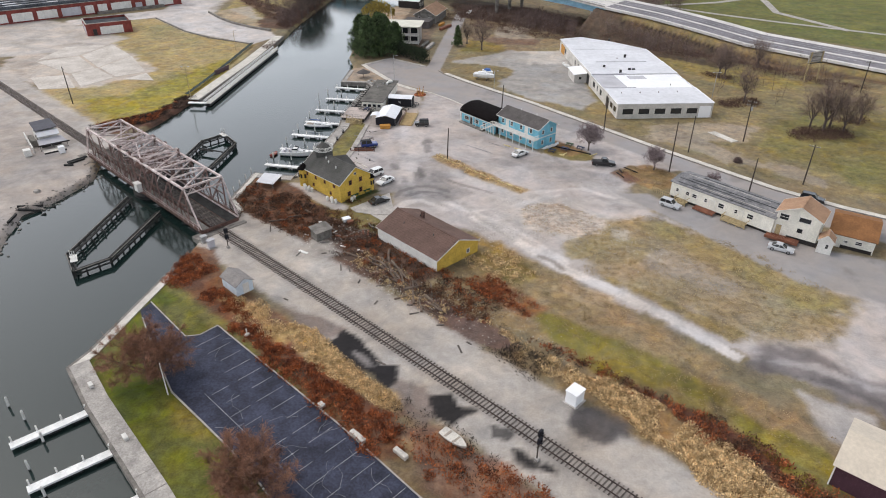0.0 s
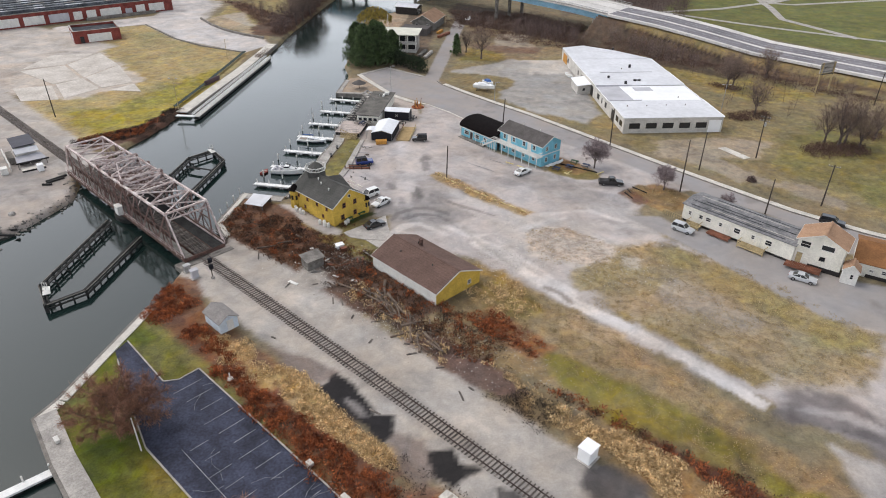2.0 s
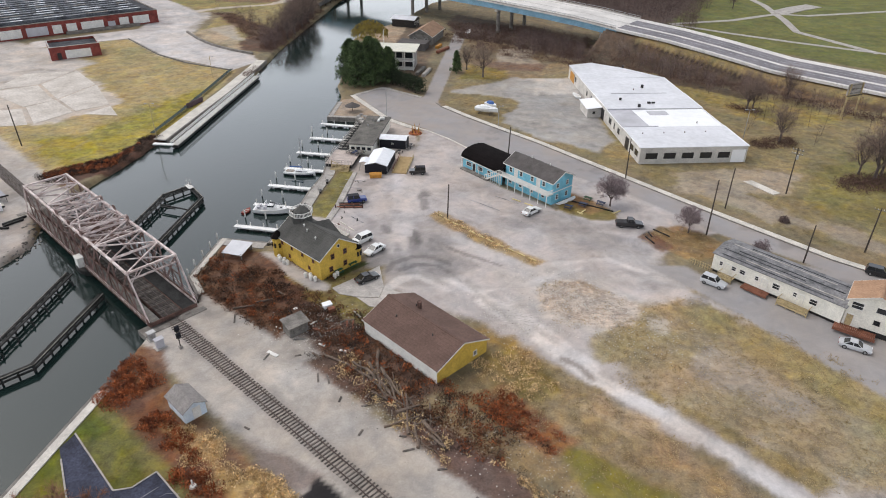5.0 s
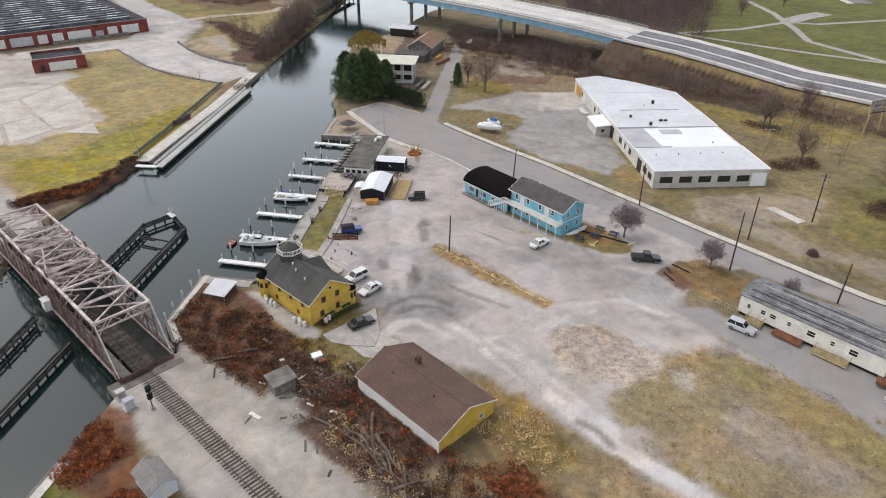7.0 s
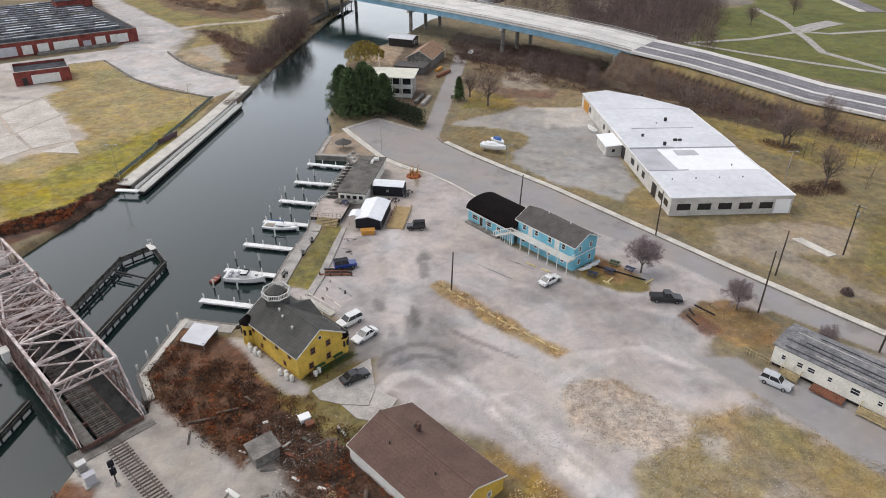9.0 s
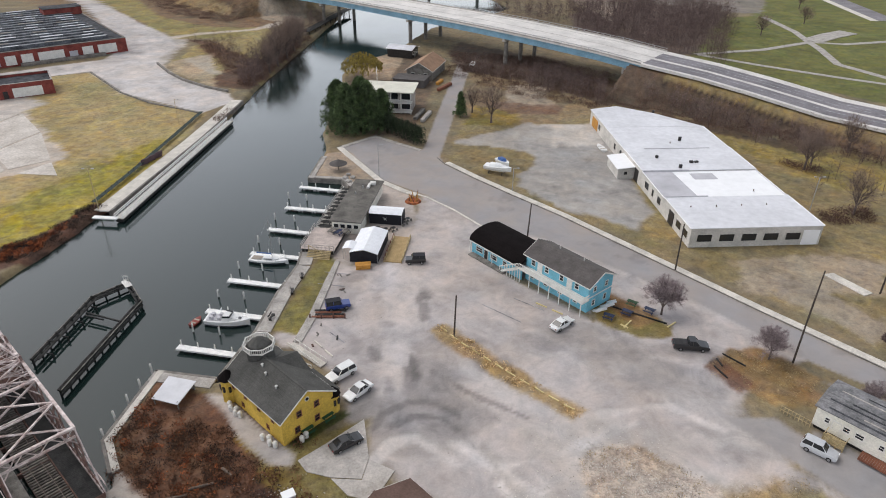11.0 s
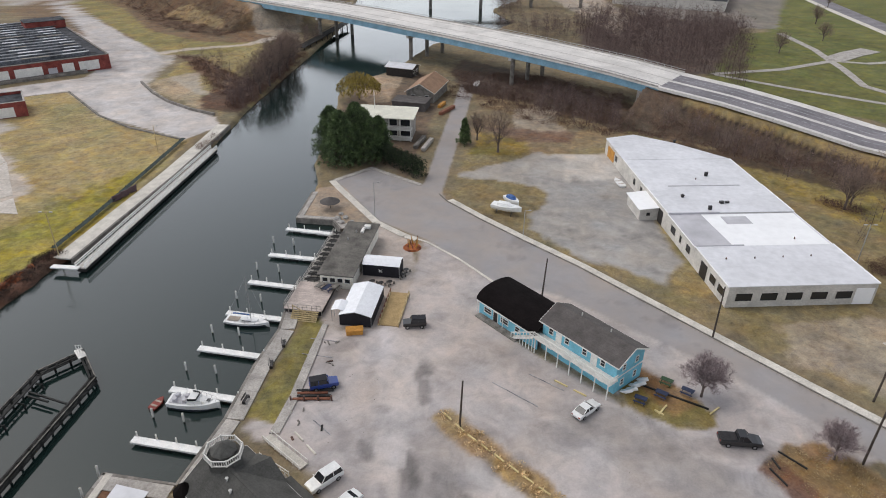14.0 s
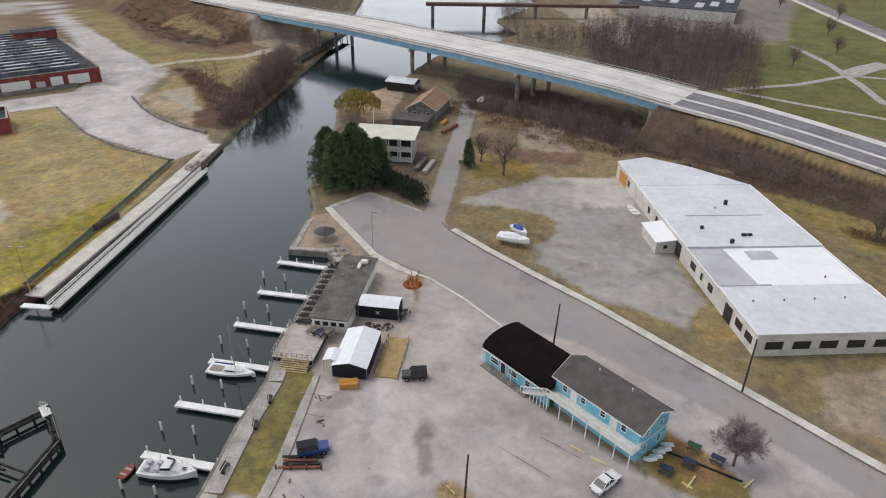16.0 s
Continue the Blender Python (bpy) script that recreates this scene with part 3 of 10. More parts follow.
paint([(45.3, 87.6), (52.9, 89.0), (58.7, 85.4), (66, 79), (62, 73), (52.6, 79.9), (46.3, 82.0)], (0.165, 0.15, 0.15), 3.5, 10, 0.95)
paint(strip([(47, 86), (56, 84), (68, 76)], -0.4, 0.5), (0.36, 0.34, 0.335), 1.2, 4, 0.7)
paint(strip([(48, 83.5), (57, 80.5), (64, 74)], -0.6, 0.5), (0.11, 0.10, 0.10), 1.2, 4, 0.8)
paint([(51.3, 79.4), (59.0, 74.0), (58, 62), (50.8, 72.4)], (0.43, 0.41, 0.40), 1.6, 4, 0.8)
paint([(19.4, 75.4), (23.0, 76.0), (26.3, 72.3), (22.5, 69.4), (18.9, 72.2)], (0.085, 0.078, 0.078), 1.6, 5, 0.95)
paint([(2.6, 95.8), (9.5, 94.5), (13.6, 88.0), (9.9, 86.8), (5.1, 90.4)], (0.15, 0.098, 0.082), 1.0, 3, 0.95)
paint([(5, 113), (12, 104.5), (20, 107), (13, 117)], (0.27, 0.195, 0.075), 2.0, 6, 0.9)
paint([(6, 106), (15, 95), (19, 98), (11, 108)], (0.235, 0.115, 0.06), 1.5, 5, 0.9)
paint([(20, 104), (26, 99), (30, 101), (23, 107)], (0.37, 0.28, 0.18), 1.5, 5, 0.7)
# round the yellow house
paint([(-22.5, 133.5), (-19.0, 136.8), (-8.8, 140.5), (-8.5, 128.5), (-11.0, 122.4), (-16.4, 125.5), (-22.5, 130.2)], (0.215, 0.172, 0.07), 1.0, 2.0, 1)
paint([(-36.3, 146.2), (-33.3, 145.5), (-28.9, 140.5), (-22.5, 135.0), (-24.8, 130.1), (-33.7, 139.3)], (0.255, 0.195, 0.055), 1.4, 3.5, 0.9)
paint([(-19.7, 136.0), (-13.0, 142.4), (-11.9, 141.2), (-17.9, 135.3)], (0.06, 0.075, 0.022), 0.5, 1.2, 0.9)
paint([(-33.4, 145.2), (-30.3, 145.0), (-18.2, 133.9), (-18.3, 132.1), (-21.3, 132.5), (-30.5, 141.4)], (0.44, 0.41, 0.39), 0.6, 0.6, 1)
paint(strip([(-28.6, 139.2), (-24, 135.3), (-21.0, 132.9)], -0.35, 0.35), (0.42, 0.40, 0.37), 0.4, 0.4, 0.9)
# wear on the gravel lot
paint([(-9.6, 181.0), (-3.1, 178), (-2.4, 158.4), (-4.5, 148.0), (-5.8, 136.4), (-8, 137), (-8.5, 150)], (0.50, 0.465, 0.45), 1.4, 2.5, 0.85)
paint([(-5.3, 151.6), (-3.4, 151.3), (-2.8, 147.0), (-4.1, 145.3)], (0.20, 0.187, 0.185), 0.8, 1.6, 0.9)
paint([(-3.4, 168.6), (-1.7, 168.5), (-1.1, 164.1), (-2.7, 163.0)], (0.23, 0.215, 0.21), 0.8, 1.6, 0.8)
paint([(18.8, 135.2), (25.7, 135.6), (33.6, 130.6), (33.5, 124.7), (26.7, 119.0), (17.9, 124.6)], (0.50, 0.46, 0.42), 1.6, 4, 0.8)
paint([(22.1, 134.8), (26.7, 136.1), (30.5, 132.1), (27.9, 130.0)], (0.34, 0.25, 0.13), 1.0, 3, 0.9)
paint([(25.0, 119.6), (31.9, 124.9), (37.4, 122.6), (41.0, 116.8), (36.1, 111.4), (25.4, 113.2)], (0.275, 0.225, 0.13), 1.4, 4, 0.85)
paint(strip([(1.8, 136.4), (9.1, 130.2), (17.6, 122.5), (24.6, 111.4)], -0.5, 0.9), (0.57, 0.545, 0.53), 1.0, 2.2, 0.85)
paint(strip([(-8, 137), (-3, 141), (3, 150), (16, 158), (30, 160)], -2.4, 1.8), (0.33, 0.31, 0.30), 2.5, 6, 0.55)
paint(strip([(4, 152), (14, 142), (28, 137), (42, 136)], -1.2, 1.2), (0.47, 0.445, 0.43), 1.5, 3.5, 0.6)
paint(strip([(-6, 176), (2, 172), (10, 174), (17, 186)], -2.0, 2.0), (0.36, 0.34, 0.33), 2.5, 5, 0.6)
paint(strip([(24, 150), (33, 146), (38, 139)], -2.0, 2.0), (0.37, 0.345, 0.335), 2.0, 5, 0.6)
# tyre arcs, scraped dark gravel and washed pale streaks
paint([(-3.8, 159.4), (3.3, 157.3), (3.1, 144.8), (8.8, 139.8), (2.1, 136.3), (-3.1, 140.5), (-8.1, 136.8), (-9.0, 133.5), (-9.1, 139.4), (-5.3, 146.2)], (0.285, 0.268, 0.262), 2.2, 6, 0.75)
for _ln in ([(-8.6, 138.6), (-7.5, 141.3), (-4.2, 143.6), (0.2, 143.4), (3.6, 140.6)], [(-6.4, 138.9), (-3.2, 141.0), (0.7, 140.6), (3.0, 138.2)], [(-0.9, 150.3), (6.1, 144.8), (12.7, 140.6)]):
    paint(strip(_ln, -0.35, 0.35), (0.19, 0.178, 0.175), 0.5, 1.6, 0.75, 0.4)
paint(strip([(5.8, 135.8), (11.4, 126.7), (16.0, 119.3)], -0.7, 0.7), (0.33, 0.305, 0.285), 0.9, 2.5, 0.7)
paint(strip([(19.5, 114.4), (22.2, 112.4), (23.7, 109.4)], -0.5, 0.4), (0.23, 0.20, 0.18), 0.7, 1.6, 0.8)
paint(strip([(20.3, 154.3), (31.0, 154.4), (39.5, 150.6)], -0.8, 0.8), (0.30, 0.282, 0.276), 1.2, 3.5, 0.7)
for _ln in ([(-8.2, 132.1), (-6.2, 135.8), (-3.0, 137.3), (2.9, 132.1)], [(7.9, 132.1), (14.8, 133.6), (21.8, 137.5), (27.9, 139.9)], [(8.3, 132.1), (14.5, 124.1), (18.2, 116.0)], [(12.3, 131.5), (16.2, 124.1), (20.6, 116.0)], [(22.4, 141.5), (32.6, 143.3), (39.0, 138.4)]):
    paint(strip(_ln, -0.5, 0.5), (0.56, 0.53, 0.51), 0.8, 2.5, 0.75)
paint([(35.2, 121.8), (37.3, 120.6), (38.7, 123.6), (36.4, 124.2)], (0.42, 0.385, 0.345), 1.5, 4, 0.7)
# oil, puddles and scrapes on the lot
paint(ring(-3.6, 151.8, 0.8, 3.2, 8), (0.16, 0.151, 0.149), 1.0, 3.5, 0.9, 0.4)
paint(ring(-9.9, 154.4, 1.2, 1.8, 20), (0.2, 0.189, 0.186), 1.0, 3.5, 0.8, 0.4)
paint(ring(-2.5, 170.5, 1.0, 1.6, -20), (0.19, 0.180, 0.177), 1.0, 3.5, 0.85, 0.4)
paint(ring(-15.6, 176.5, 2.4, 1.4, 30), (0.24, 0.227, 0.223), 1.0, 3.5, 0.7, 0.4)
paint(ring(-8.0, 161.9, 1.6, 1.0, 0), (0.25, 0.236, 0.233), 1.0, 3.5, 0.6, 0.4)
paint(ring(2.7, 177.6, 2.2, 0.9, -35), (0.27, 0.255, 0.251), 1.0, 3.5, 0.6, 0.4)
paint(ring(16.5, 157.4, 4.5, 1.2, -30), (0.27, 0.255, 0.251), 1.0, 3.5, 0.6, 0.4)
paint(ring(8.1, 151.4, 3.6, 1.6, -40), (0.22, 0.208, 0.205), 1.0, 3.5, 0.75, 0.4)
paint(ring(12.1, 149.0, 3.0, 1.0, -50), (0.2, 0.189, 0.186), 1.0, 3.5, 0.75, 0.4)
paint(ring(1.0, 148.9, 1.6, 2.4, 0), (0.24, 0.227, 0.223), 1.0, 3.5, 0.6, 0.4)
paint(ring(30.3, 158.7, 3.5, 1.0, -35), (0.27, 0.255, 0.251), 1.0, 3.5, 0.6, 0.4)
paint(ring(-6.9, 147.9, 1.2, 2.0, 10), (0.23, 0.217, 0.214), 1.0, 3.5, 0.6, 0.4)
# planted island and its border
paint(strip([(0.5, 161.5), (4, 157), (12, 148.5), (20, 141.3)], -1.7, 1.5), (0.31, 0.22, 0.10), 1.2, 3.4, 0.85)
# lawn beside the blue house and the earth bank further on
paint(ring(32.5, 164, 7.5, 4.2, -38), (0.21, 0.165, 0.07), 0.8, 2, 1)
paint([(38, 164), (31, 172), (29, 170), (33, 161)], (0.25, 0.155, 0.075), 1, 2, 1)
paint([(41, 152.5), (46, 156), (51, 156), (58, 149), (54, 143), (48, 143)], (0.25, 0.165, 0.085), 1.2, 4, 1)
paint([(40.5, 152), (44, 155), (47, 148), (44, 146)], (0.17, 0.095, 0.065), 1.0, 3, 0.9)
paint(strip([(8.5, 184), (14.5, 177.5), (21, 170.5), (27, 164)], -0.9, 0.7), (0.20, 0.165, 0.085), 0.8, 1.6, 0.8)
# strip between quay and lot
paint([(-27, 160.5), (-22.8, 185), (-19, 183), (-22.3, 159)], (0.19, 0.165, 0.065), 0.5, 0.8, 1)
paint([(-43, 136), (-40, 131), (-24, 119), (-22, 131), (-30, 143), (-36, 147), (-41, 149)], (0.155, 0.085, 0.055), 1.0, 3, 1)
# beyond the street
paint([(2, 236), (18, 216), (43, 187), (60, 170), (76, 150), (95, 138), (140, 110), (300, 60), (320, 200), (130, 235), (112, 250), (62, 288), (40, 300), (18, 312), (8, 262)], (0.225, 0.182, 0.10), 2, 5, 1)
paint([(43, 196), (49.5, 190), (52, 215), (48, 262), (44, 262), (47, 225)], (0.27, 0.205, 0.10), 1.5, 5, 0.8)
paint([(82, 165), (95, 190), (120, 200), (150, 170), (140, 130), (105, 135)], (0.182, 0.160, 0.058), 8, 14, 0.8)
paint([(84, 235), (78, 260), (110, 240), (125, 222), (100, 215)], (0.26, 0.20, 0.07), 4, 8, 0.8)
paint([(19, 218), (30, 205), (42, 196), (48, 205), (48, 262), (26, 262), (22, 243), (26, 236)], (0.33, 0.32, 0.305), 2.0, 4, 1)
paint([(27, 262), (47, 264), (46, 246), (30, 244)], (0.50, 0.465, 0.42), 0.8, 1.2, 0.8)
paint([(55, 172), (80, 172), (88, 182), (80, 186), (58, 184)], (0.34, 0.285, 0.22), 2.5, 7, 0.8)
paint([(8, 262), (26, 263), (46, 268), (60, 290), (30, 322), (14, 318)], (0.235, 0.18, 0.11), 3, 8, 1)
paint([(8, 262), (24, 262), (26, 275), (12, 280)], (0.23, 0.175, 0.06), 2, 4, 1)
paint([(30, 300), (62, 286), (96, 266), (112, 250), (150, 220), (165, 232), (118, 275), (70, 306), (44, 330)], (0.125, 0.088, 0.055), 2, 6, 1)
# street and court
paint([(-27, 243), (-17.8, 252), (-4.5, 241), (-3.7, 243), (-1.9, 257.8), (1.7, 286.5), (6.6, 325.4), (8, 338), (13.5, 338), (11.9, 325.7), (7.5, 290.1), (3.7, 260.6), (0.5, 236)] + KERB[1:] + [(110, 108), (92, 126), (82, 131), (72, 140), (58, 153), (45, 170), (22, 192), (9, 198), (-2, 212), (-13.5, 221), (-23.4, 237)], (0.322, 0.306, 0.300), 0.7, 0.5, 1, 0.06)
paint([(40, 141), (47, 141), (60, 124), (66, 116), (84, 108), (100, 100), (92, 92), (64, 106), (50, 127)], (0.315, 0.302, 0.296), 1.0, 1.5, 1, 0.12)
paint(strip([(49.5, 137), (65.6, 120.6), (72.4, 115.4), (84, 110.5)], -4.0, 2.4), (0.315, 0.302, 0.296), 0.9, 1.2, 1, 0.1)
paint([(57.5, 148.5), (72, 140), (86, 130), (104, 120), (98, 112), (84, 122.5), (70, 132.5), (62, 140)], (0.322, 0.306, 0.300), 0.8, 1.2, 1, 0.06)
paint([(18.5, 133), (24.8, 136.2), (29.4, 133.5), (33.4, 128.5), (33, 123.4), (27.3, 121), (22.5, 123), (18.6, 127)], (0.42, 0.36, 0.305), 1.5, 5, 0.9, 1.5)
# park
paint([(104, 352), (112, 322), (150, 285), (230, 215), (500, 300), (500, 800), (180, 520), (170, 440), (150, 436)], (0.135, 0.142, 0.05), 3, 5, 1, 0.4)
paint([(112, 488), (160, 452), (176, 447), (260, 620), (115, 640)], (0.22, 0.20, 0.19), 3, 8, 0.8)
paint([(60, 345), (108, 352), (158, 452), (115, 486), (70, 440)], (0.13, 0.10, 0.085), 4, 8, 1)
paint([(4, 352), (8, 326), (10, 322), (22, 318), (40, 300), (52, 286), (66, 276), (81, 267), (97, 252), (110, 246), (114, 252), (104, 266), (88, 277), (74, 290), (62, 306), (40, 345), (10, 372)], (0.105, 0.078, 0.06), 2, 6, 0.9)
paint([(24, 304), (38, 308), (36, 279), (22, 280)], (0.37, 0.315, 0.25), 2.5, 6, 0.85)
paint([(14, 284), (22, 272), (37, 272), (40, 280), (24, 284)], (0.16, 0.10, 0.075), 2, 4, 0.8)
# grassed slope below the highway, with a dark ditch along its foot
paint(strip([(76, 291), (88, 281), (101, 270), (118, 255), (150, 227)], -1.5, 5.5), (0.25, 0.195, 0.095), 2.0, 4, 0.9, 0.8)
paint(strip([(74, 290), (82, 285.5), (94, 275), (112, 259), (122, 250)], -1.6, -0.5), (0.045, 0.034, 0.028), 0.8, 1.5, 1)
paint([(66, 276), (88, 262), (106, 246), (100, 240), (84, 254), (64, 268)], (0.085, 0.058, 0.042), 2, 6, 0.9)
paint([(71, 538), (106, 555), (107, 478), (88, 426), (78, 490)], (0.40, 0.34, 0.28), 3, 8, 0.9)
# grass, road and worn earth by the far abutment
paint([(-117, 372), (-148.7, 413), (-190, 463), (-220, 505), (-216, 520), (-179, 482), (-141.8, 424), (-112, 400), (-84, 397), (-90, 376)], (0.235, 0.20, 0.085), 2, 5, 1, 0.6)
paint([(-131.6, 356.5), (-160, 402), (-183, 435), (-211, 475), (-250, 530), (-262, 545), (-236, 522), (-209, 487), (-183.4, 455), (-148.6, 411), (-119.4, 376), (-110.8, 358), (-110, 335)], (0.475, 0.452, 0.438), 1.2, 2.5, 1)
paint([(-140, 432), (-170, 476), (-190, 505), (-170, 520), (-120, 462), (-92, 428), (-104, 410)], (0.125, 0.085, 0.055), 3, 14, 0.9, 1.2)
paint([(-150, 462), (-124, 440), (-104, 424), (-112, 440), (-136, 470)], (0.29, 0.22, 0.12), 3, 12, 0.8)
paint([(-118, 500), (-88, 418), (-66, 406), (-72, 450)], (0.36, 0.31, 0.25), 2, 4, 0.9)
paint(strip([(-119, 374), (-109.4, 384), (-86.3, 394), (-77.2, 411)], -2.6, 2.6), (0.46, 0.41, 0.35), 2.0, 5, 0.95)
paint([(-105.2, 329.2), (-101.4, 336.8), (-79.2, 310.8), (-76.6, 299.2), (-91.3, 310.1)], (0.36, 0.29, 0.20), 1.5, 4, 0.9)
paint([(-113, 374), (-104, 364), (-90, 340), (-78, 318), (-68, 312), (-66, 334), (-80, 344), (-98, 368)], (0.15, 0.085, 0.065), 3, 8, 0.8)
paint([(-76, 300), (-64, 296), (-60, 340), (-59, 378), (-72, 372), (-70, 330), (-82, 312)], (0.10, 0.062, 0.048), 2, 5, 0.95)
paint([(4.8, 248.6), (16.2, 255.8), (27.6, 264.1), (33.5, 258.6), (30.1, 238.6), (21.4, 242.0), (12.1, 245.4), (5.2, 246.0)], (0.34, 0.325, 0.305), 1.5, 3, 0.95)
paint([(60, 172), (72, 158), (88, 145), (92, 148), (76, 164), (66, 178)], (0.30, 0.26, 0.21), 3, 9, 0.8)
# sandy landing by the far houses
paint([(-30, 340), (-34, 262), (-8, 246), (-2, 300), (2, 330), (-8, 350)], (0.15, 0.115, 0.085), 2, 5, 1)
paint([(-20, 348), (-33, 334), (-24, 306), (-17, 310), (-14, 345)], (0.36, 0.28, 0.20), 1.5, 3, 1)
paint([(-26, 222), (-21, 218), (-14, 221), (-24, 240), (-31, 238), (-31.5, 223)], (0.33, 0.27, 0.21), 0.8, 1.5, 1)
paint([(-22, 216), (-14, 220), (-7, 213.5), (-5, 205), (-5, 196), (-10, 181), (-19.5, 182), (-23, 190)], (0.40, 0.36, 0.33), 0.6, 0.8, 1)

_xs = stations(-900, 1200, -92, 92, -165, 190)
_ys = stations(-300, 1900, 56, 240, 40, 470)
_X, _Y = np.meshgrid(_xs, _ys)
_Z = ground_height(_X, _Y)
_col = np.empty(_X.shape + (3,))
_col[:] = (0.20, 0.165, 0.105)
_far = np.clip((_Y - 500) / 250, 0, 1)[..., None]
_col = _col * (1 - _far) + np.array((0.15, 0.12, 0.095)) * _far
_rag = (fbm(_X, _Y, 7.0, 31, 5) - 0.5) * 0.75 + (fbm(_X, _Y, 2.2, 33, 3) - 0.5) * 0.5
_grain = np.full(_X.shape, 0.8)
for _pts, _c, _soft, _ragged, _k, _gr in ZONES:
    _lo = np.array(_pts).min(0) - 8
    _hi = np.array(_pts).max(0) + 8
    _a, _b2 = np.searchsorted(_xs, (_lo[0], _hi[0]))
    _d0, _e0 = np.searchsorted(_ys, (_lo[1], _hi[1]))
    _sl = (slice(_d0, _e0), slice(_a, _b2))
    if _X[_sl].size == 0:
        continue
    _d = inside(_X[_sl], _Y[_sl], _pts) + _rag[_sl] * _ragged
    _t = np.clip((_d + _soft / 2) / _soft, 0, 1)
    _t = (_t * _t * (3 - 2 * _t) * _k)[..., None]
    _col[_sl] = _col[_sl] * (1 - _t) + np.array(_c) * _t
    _grain[_sl] = _grain[_sl] * (1 - _t[..., 0]) + _gr * _t[..., 0]
# stains and worn patches at two scales
_su, _sw = _X * 0.72 - _Y * 0.69, _X * 0.69 + _Y * 0.72
_ux, _uy = _X + 5 * (fbm(_X, _Y, 8.0, 91, 3) - 0.5), _Y + 5 * (fbm(_X, _Y, 8.0, 95, 3) - 0.5)
_even = np.clip(_grain * 3.2, 0.3, 1)
_v = (fbm(_X, _Y, 9.0, 41, 4) - 0.5) * 0.40 * _even + (fbm(_X, _Y, 1.6, 47, 3) - 0.5) * 0.42 * _grain - 0.18 * np.clip((fbm(_X, _Y, 5.0, 61, 5) - 0.64) * 9, 0, 1)
_v += (fbm(_su * 0.16, _sw, 1.3, 71, 3) - 0.5) * 0.30 * _grain + (fbm(_ux * 0.5 - _uy * 0.3, _uy * 0.8 + _ux * 0.4, 3.6, 77, 4) - 0.5) * 0.46 * (1.1 - 0.6 * _grain) * _even
_col *= (1 + _v)[..., None]
_h = (fbm(_X, _Y, 5.0, 53, 4) - 0.5)[..., None]
_green = np.clip((_col[..., :1] - _col[..., 2:]) / _col[..., :1] * 1.8 - 0.35, 0, 1)
_col *= 1 + _h * np.array((0.12, 0.0, -0.15))
_col *= 1 + _green * ((fbm(_X, _Y, 11.0, 83, 5) - 0.5)[..., None] * np.array((0.25, 0.05, 0.0)) + (fbm(_X, _Y, 1.5, 87, 3) - 0.5)[..., None] * np.array((0.75, 0.7, 0.55)) + _h * np.array((0.16, -0.04, 0.1)))
_col = np.clip(_col * np.array((1.035, 1.0, 0.985)), 0.01, 0.9)

_ny, _nx = _X.shape
_me = bpy.data.meshes.new("ground")
_co = np.stack([_X, _Y, _Z], -1).reshape(-1, 3)
_id = np.arange(_nx * _ny).reshape(_ny, _nx)
_q = np.stack([_id[:-1, :-1], _id[:-1, 1:], _id[1:, 1:], _id[1:, :-1]], -1).reshape(-1, 4)
_me.vertices.add(len(_co))
_me.vertices.foreach_set("co", _co.ravel())
_me.loops.add(_q.size)
_me.loops.foreach_set("vertex_index", _q.ravel())
_me.polygons.add(len(_q))
_me.polygons.foreach_set("loop_start", np.arange(0, _q.size, 4))
_me.update(calc_edges=True)
_me.polygons.foreach_set("use_smooth", [True] * len(_q))
_ca = _me.color_attributes.new("soil", 'FLOAT_COLOR', 'POINT')
_ca.data.foreach_set("color", np.concatenate([_col.reshape(-1, 3), _grain.reshape(-1, 1)], 1).ravel().astype(np.float32))


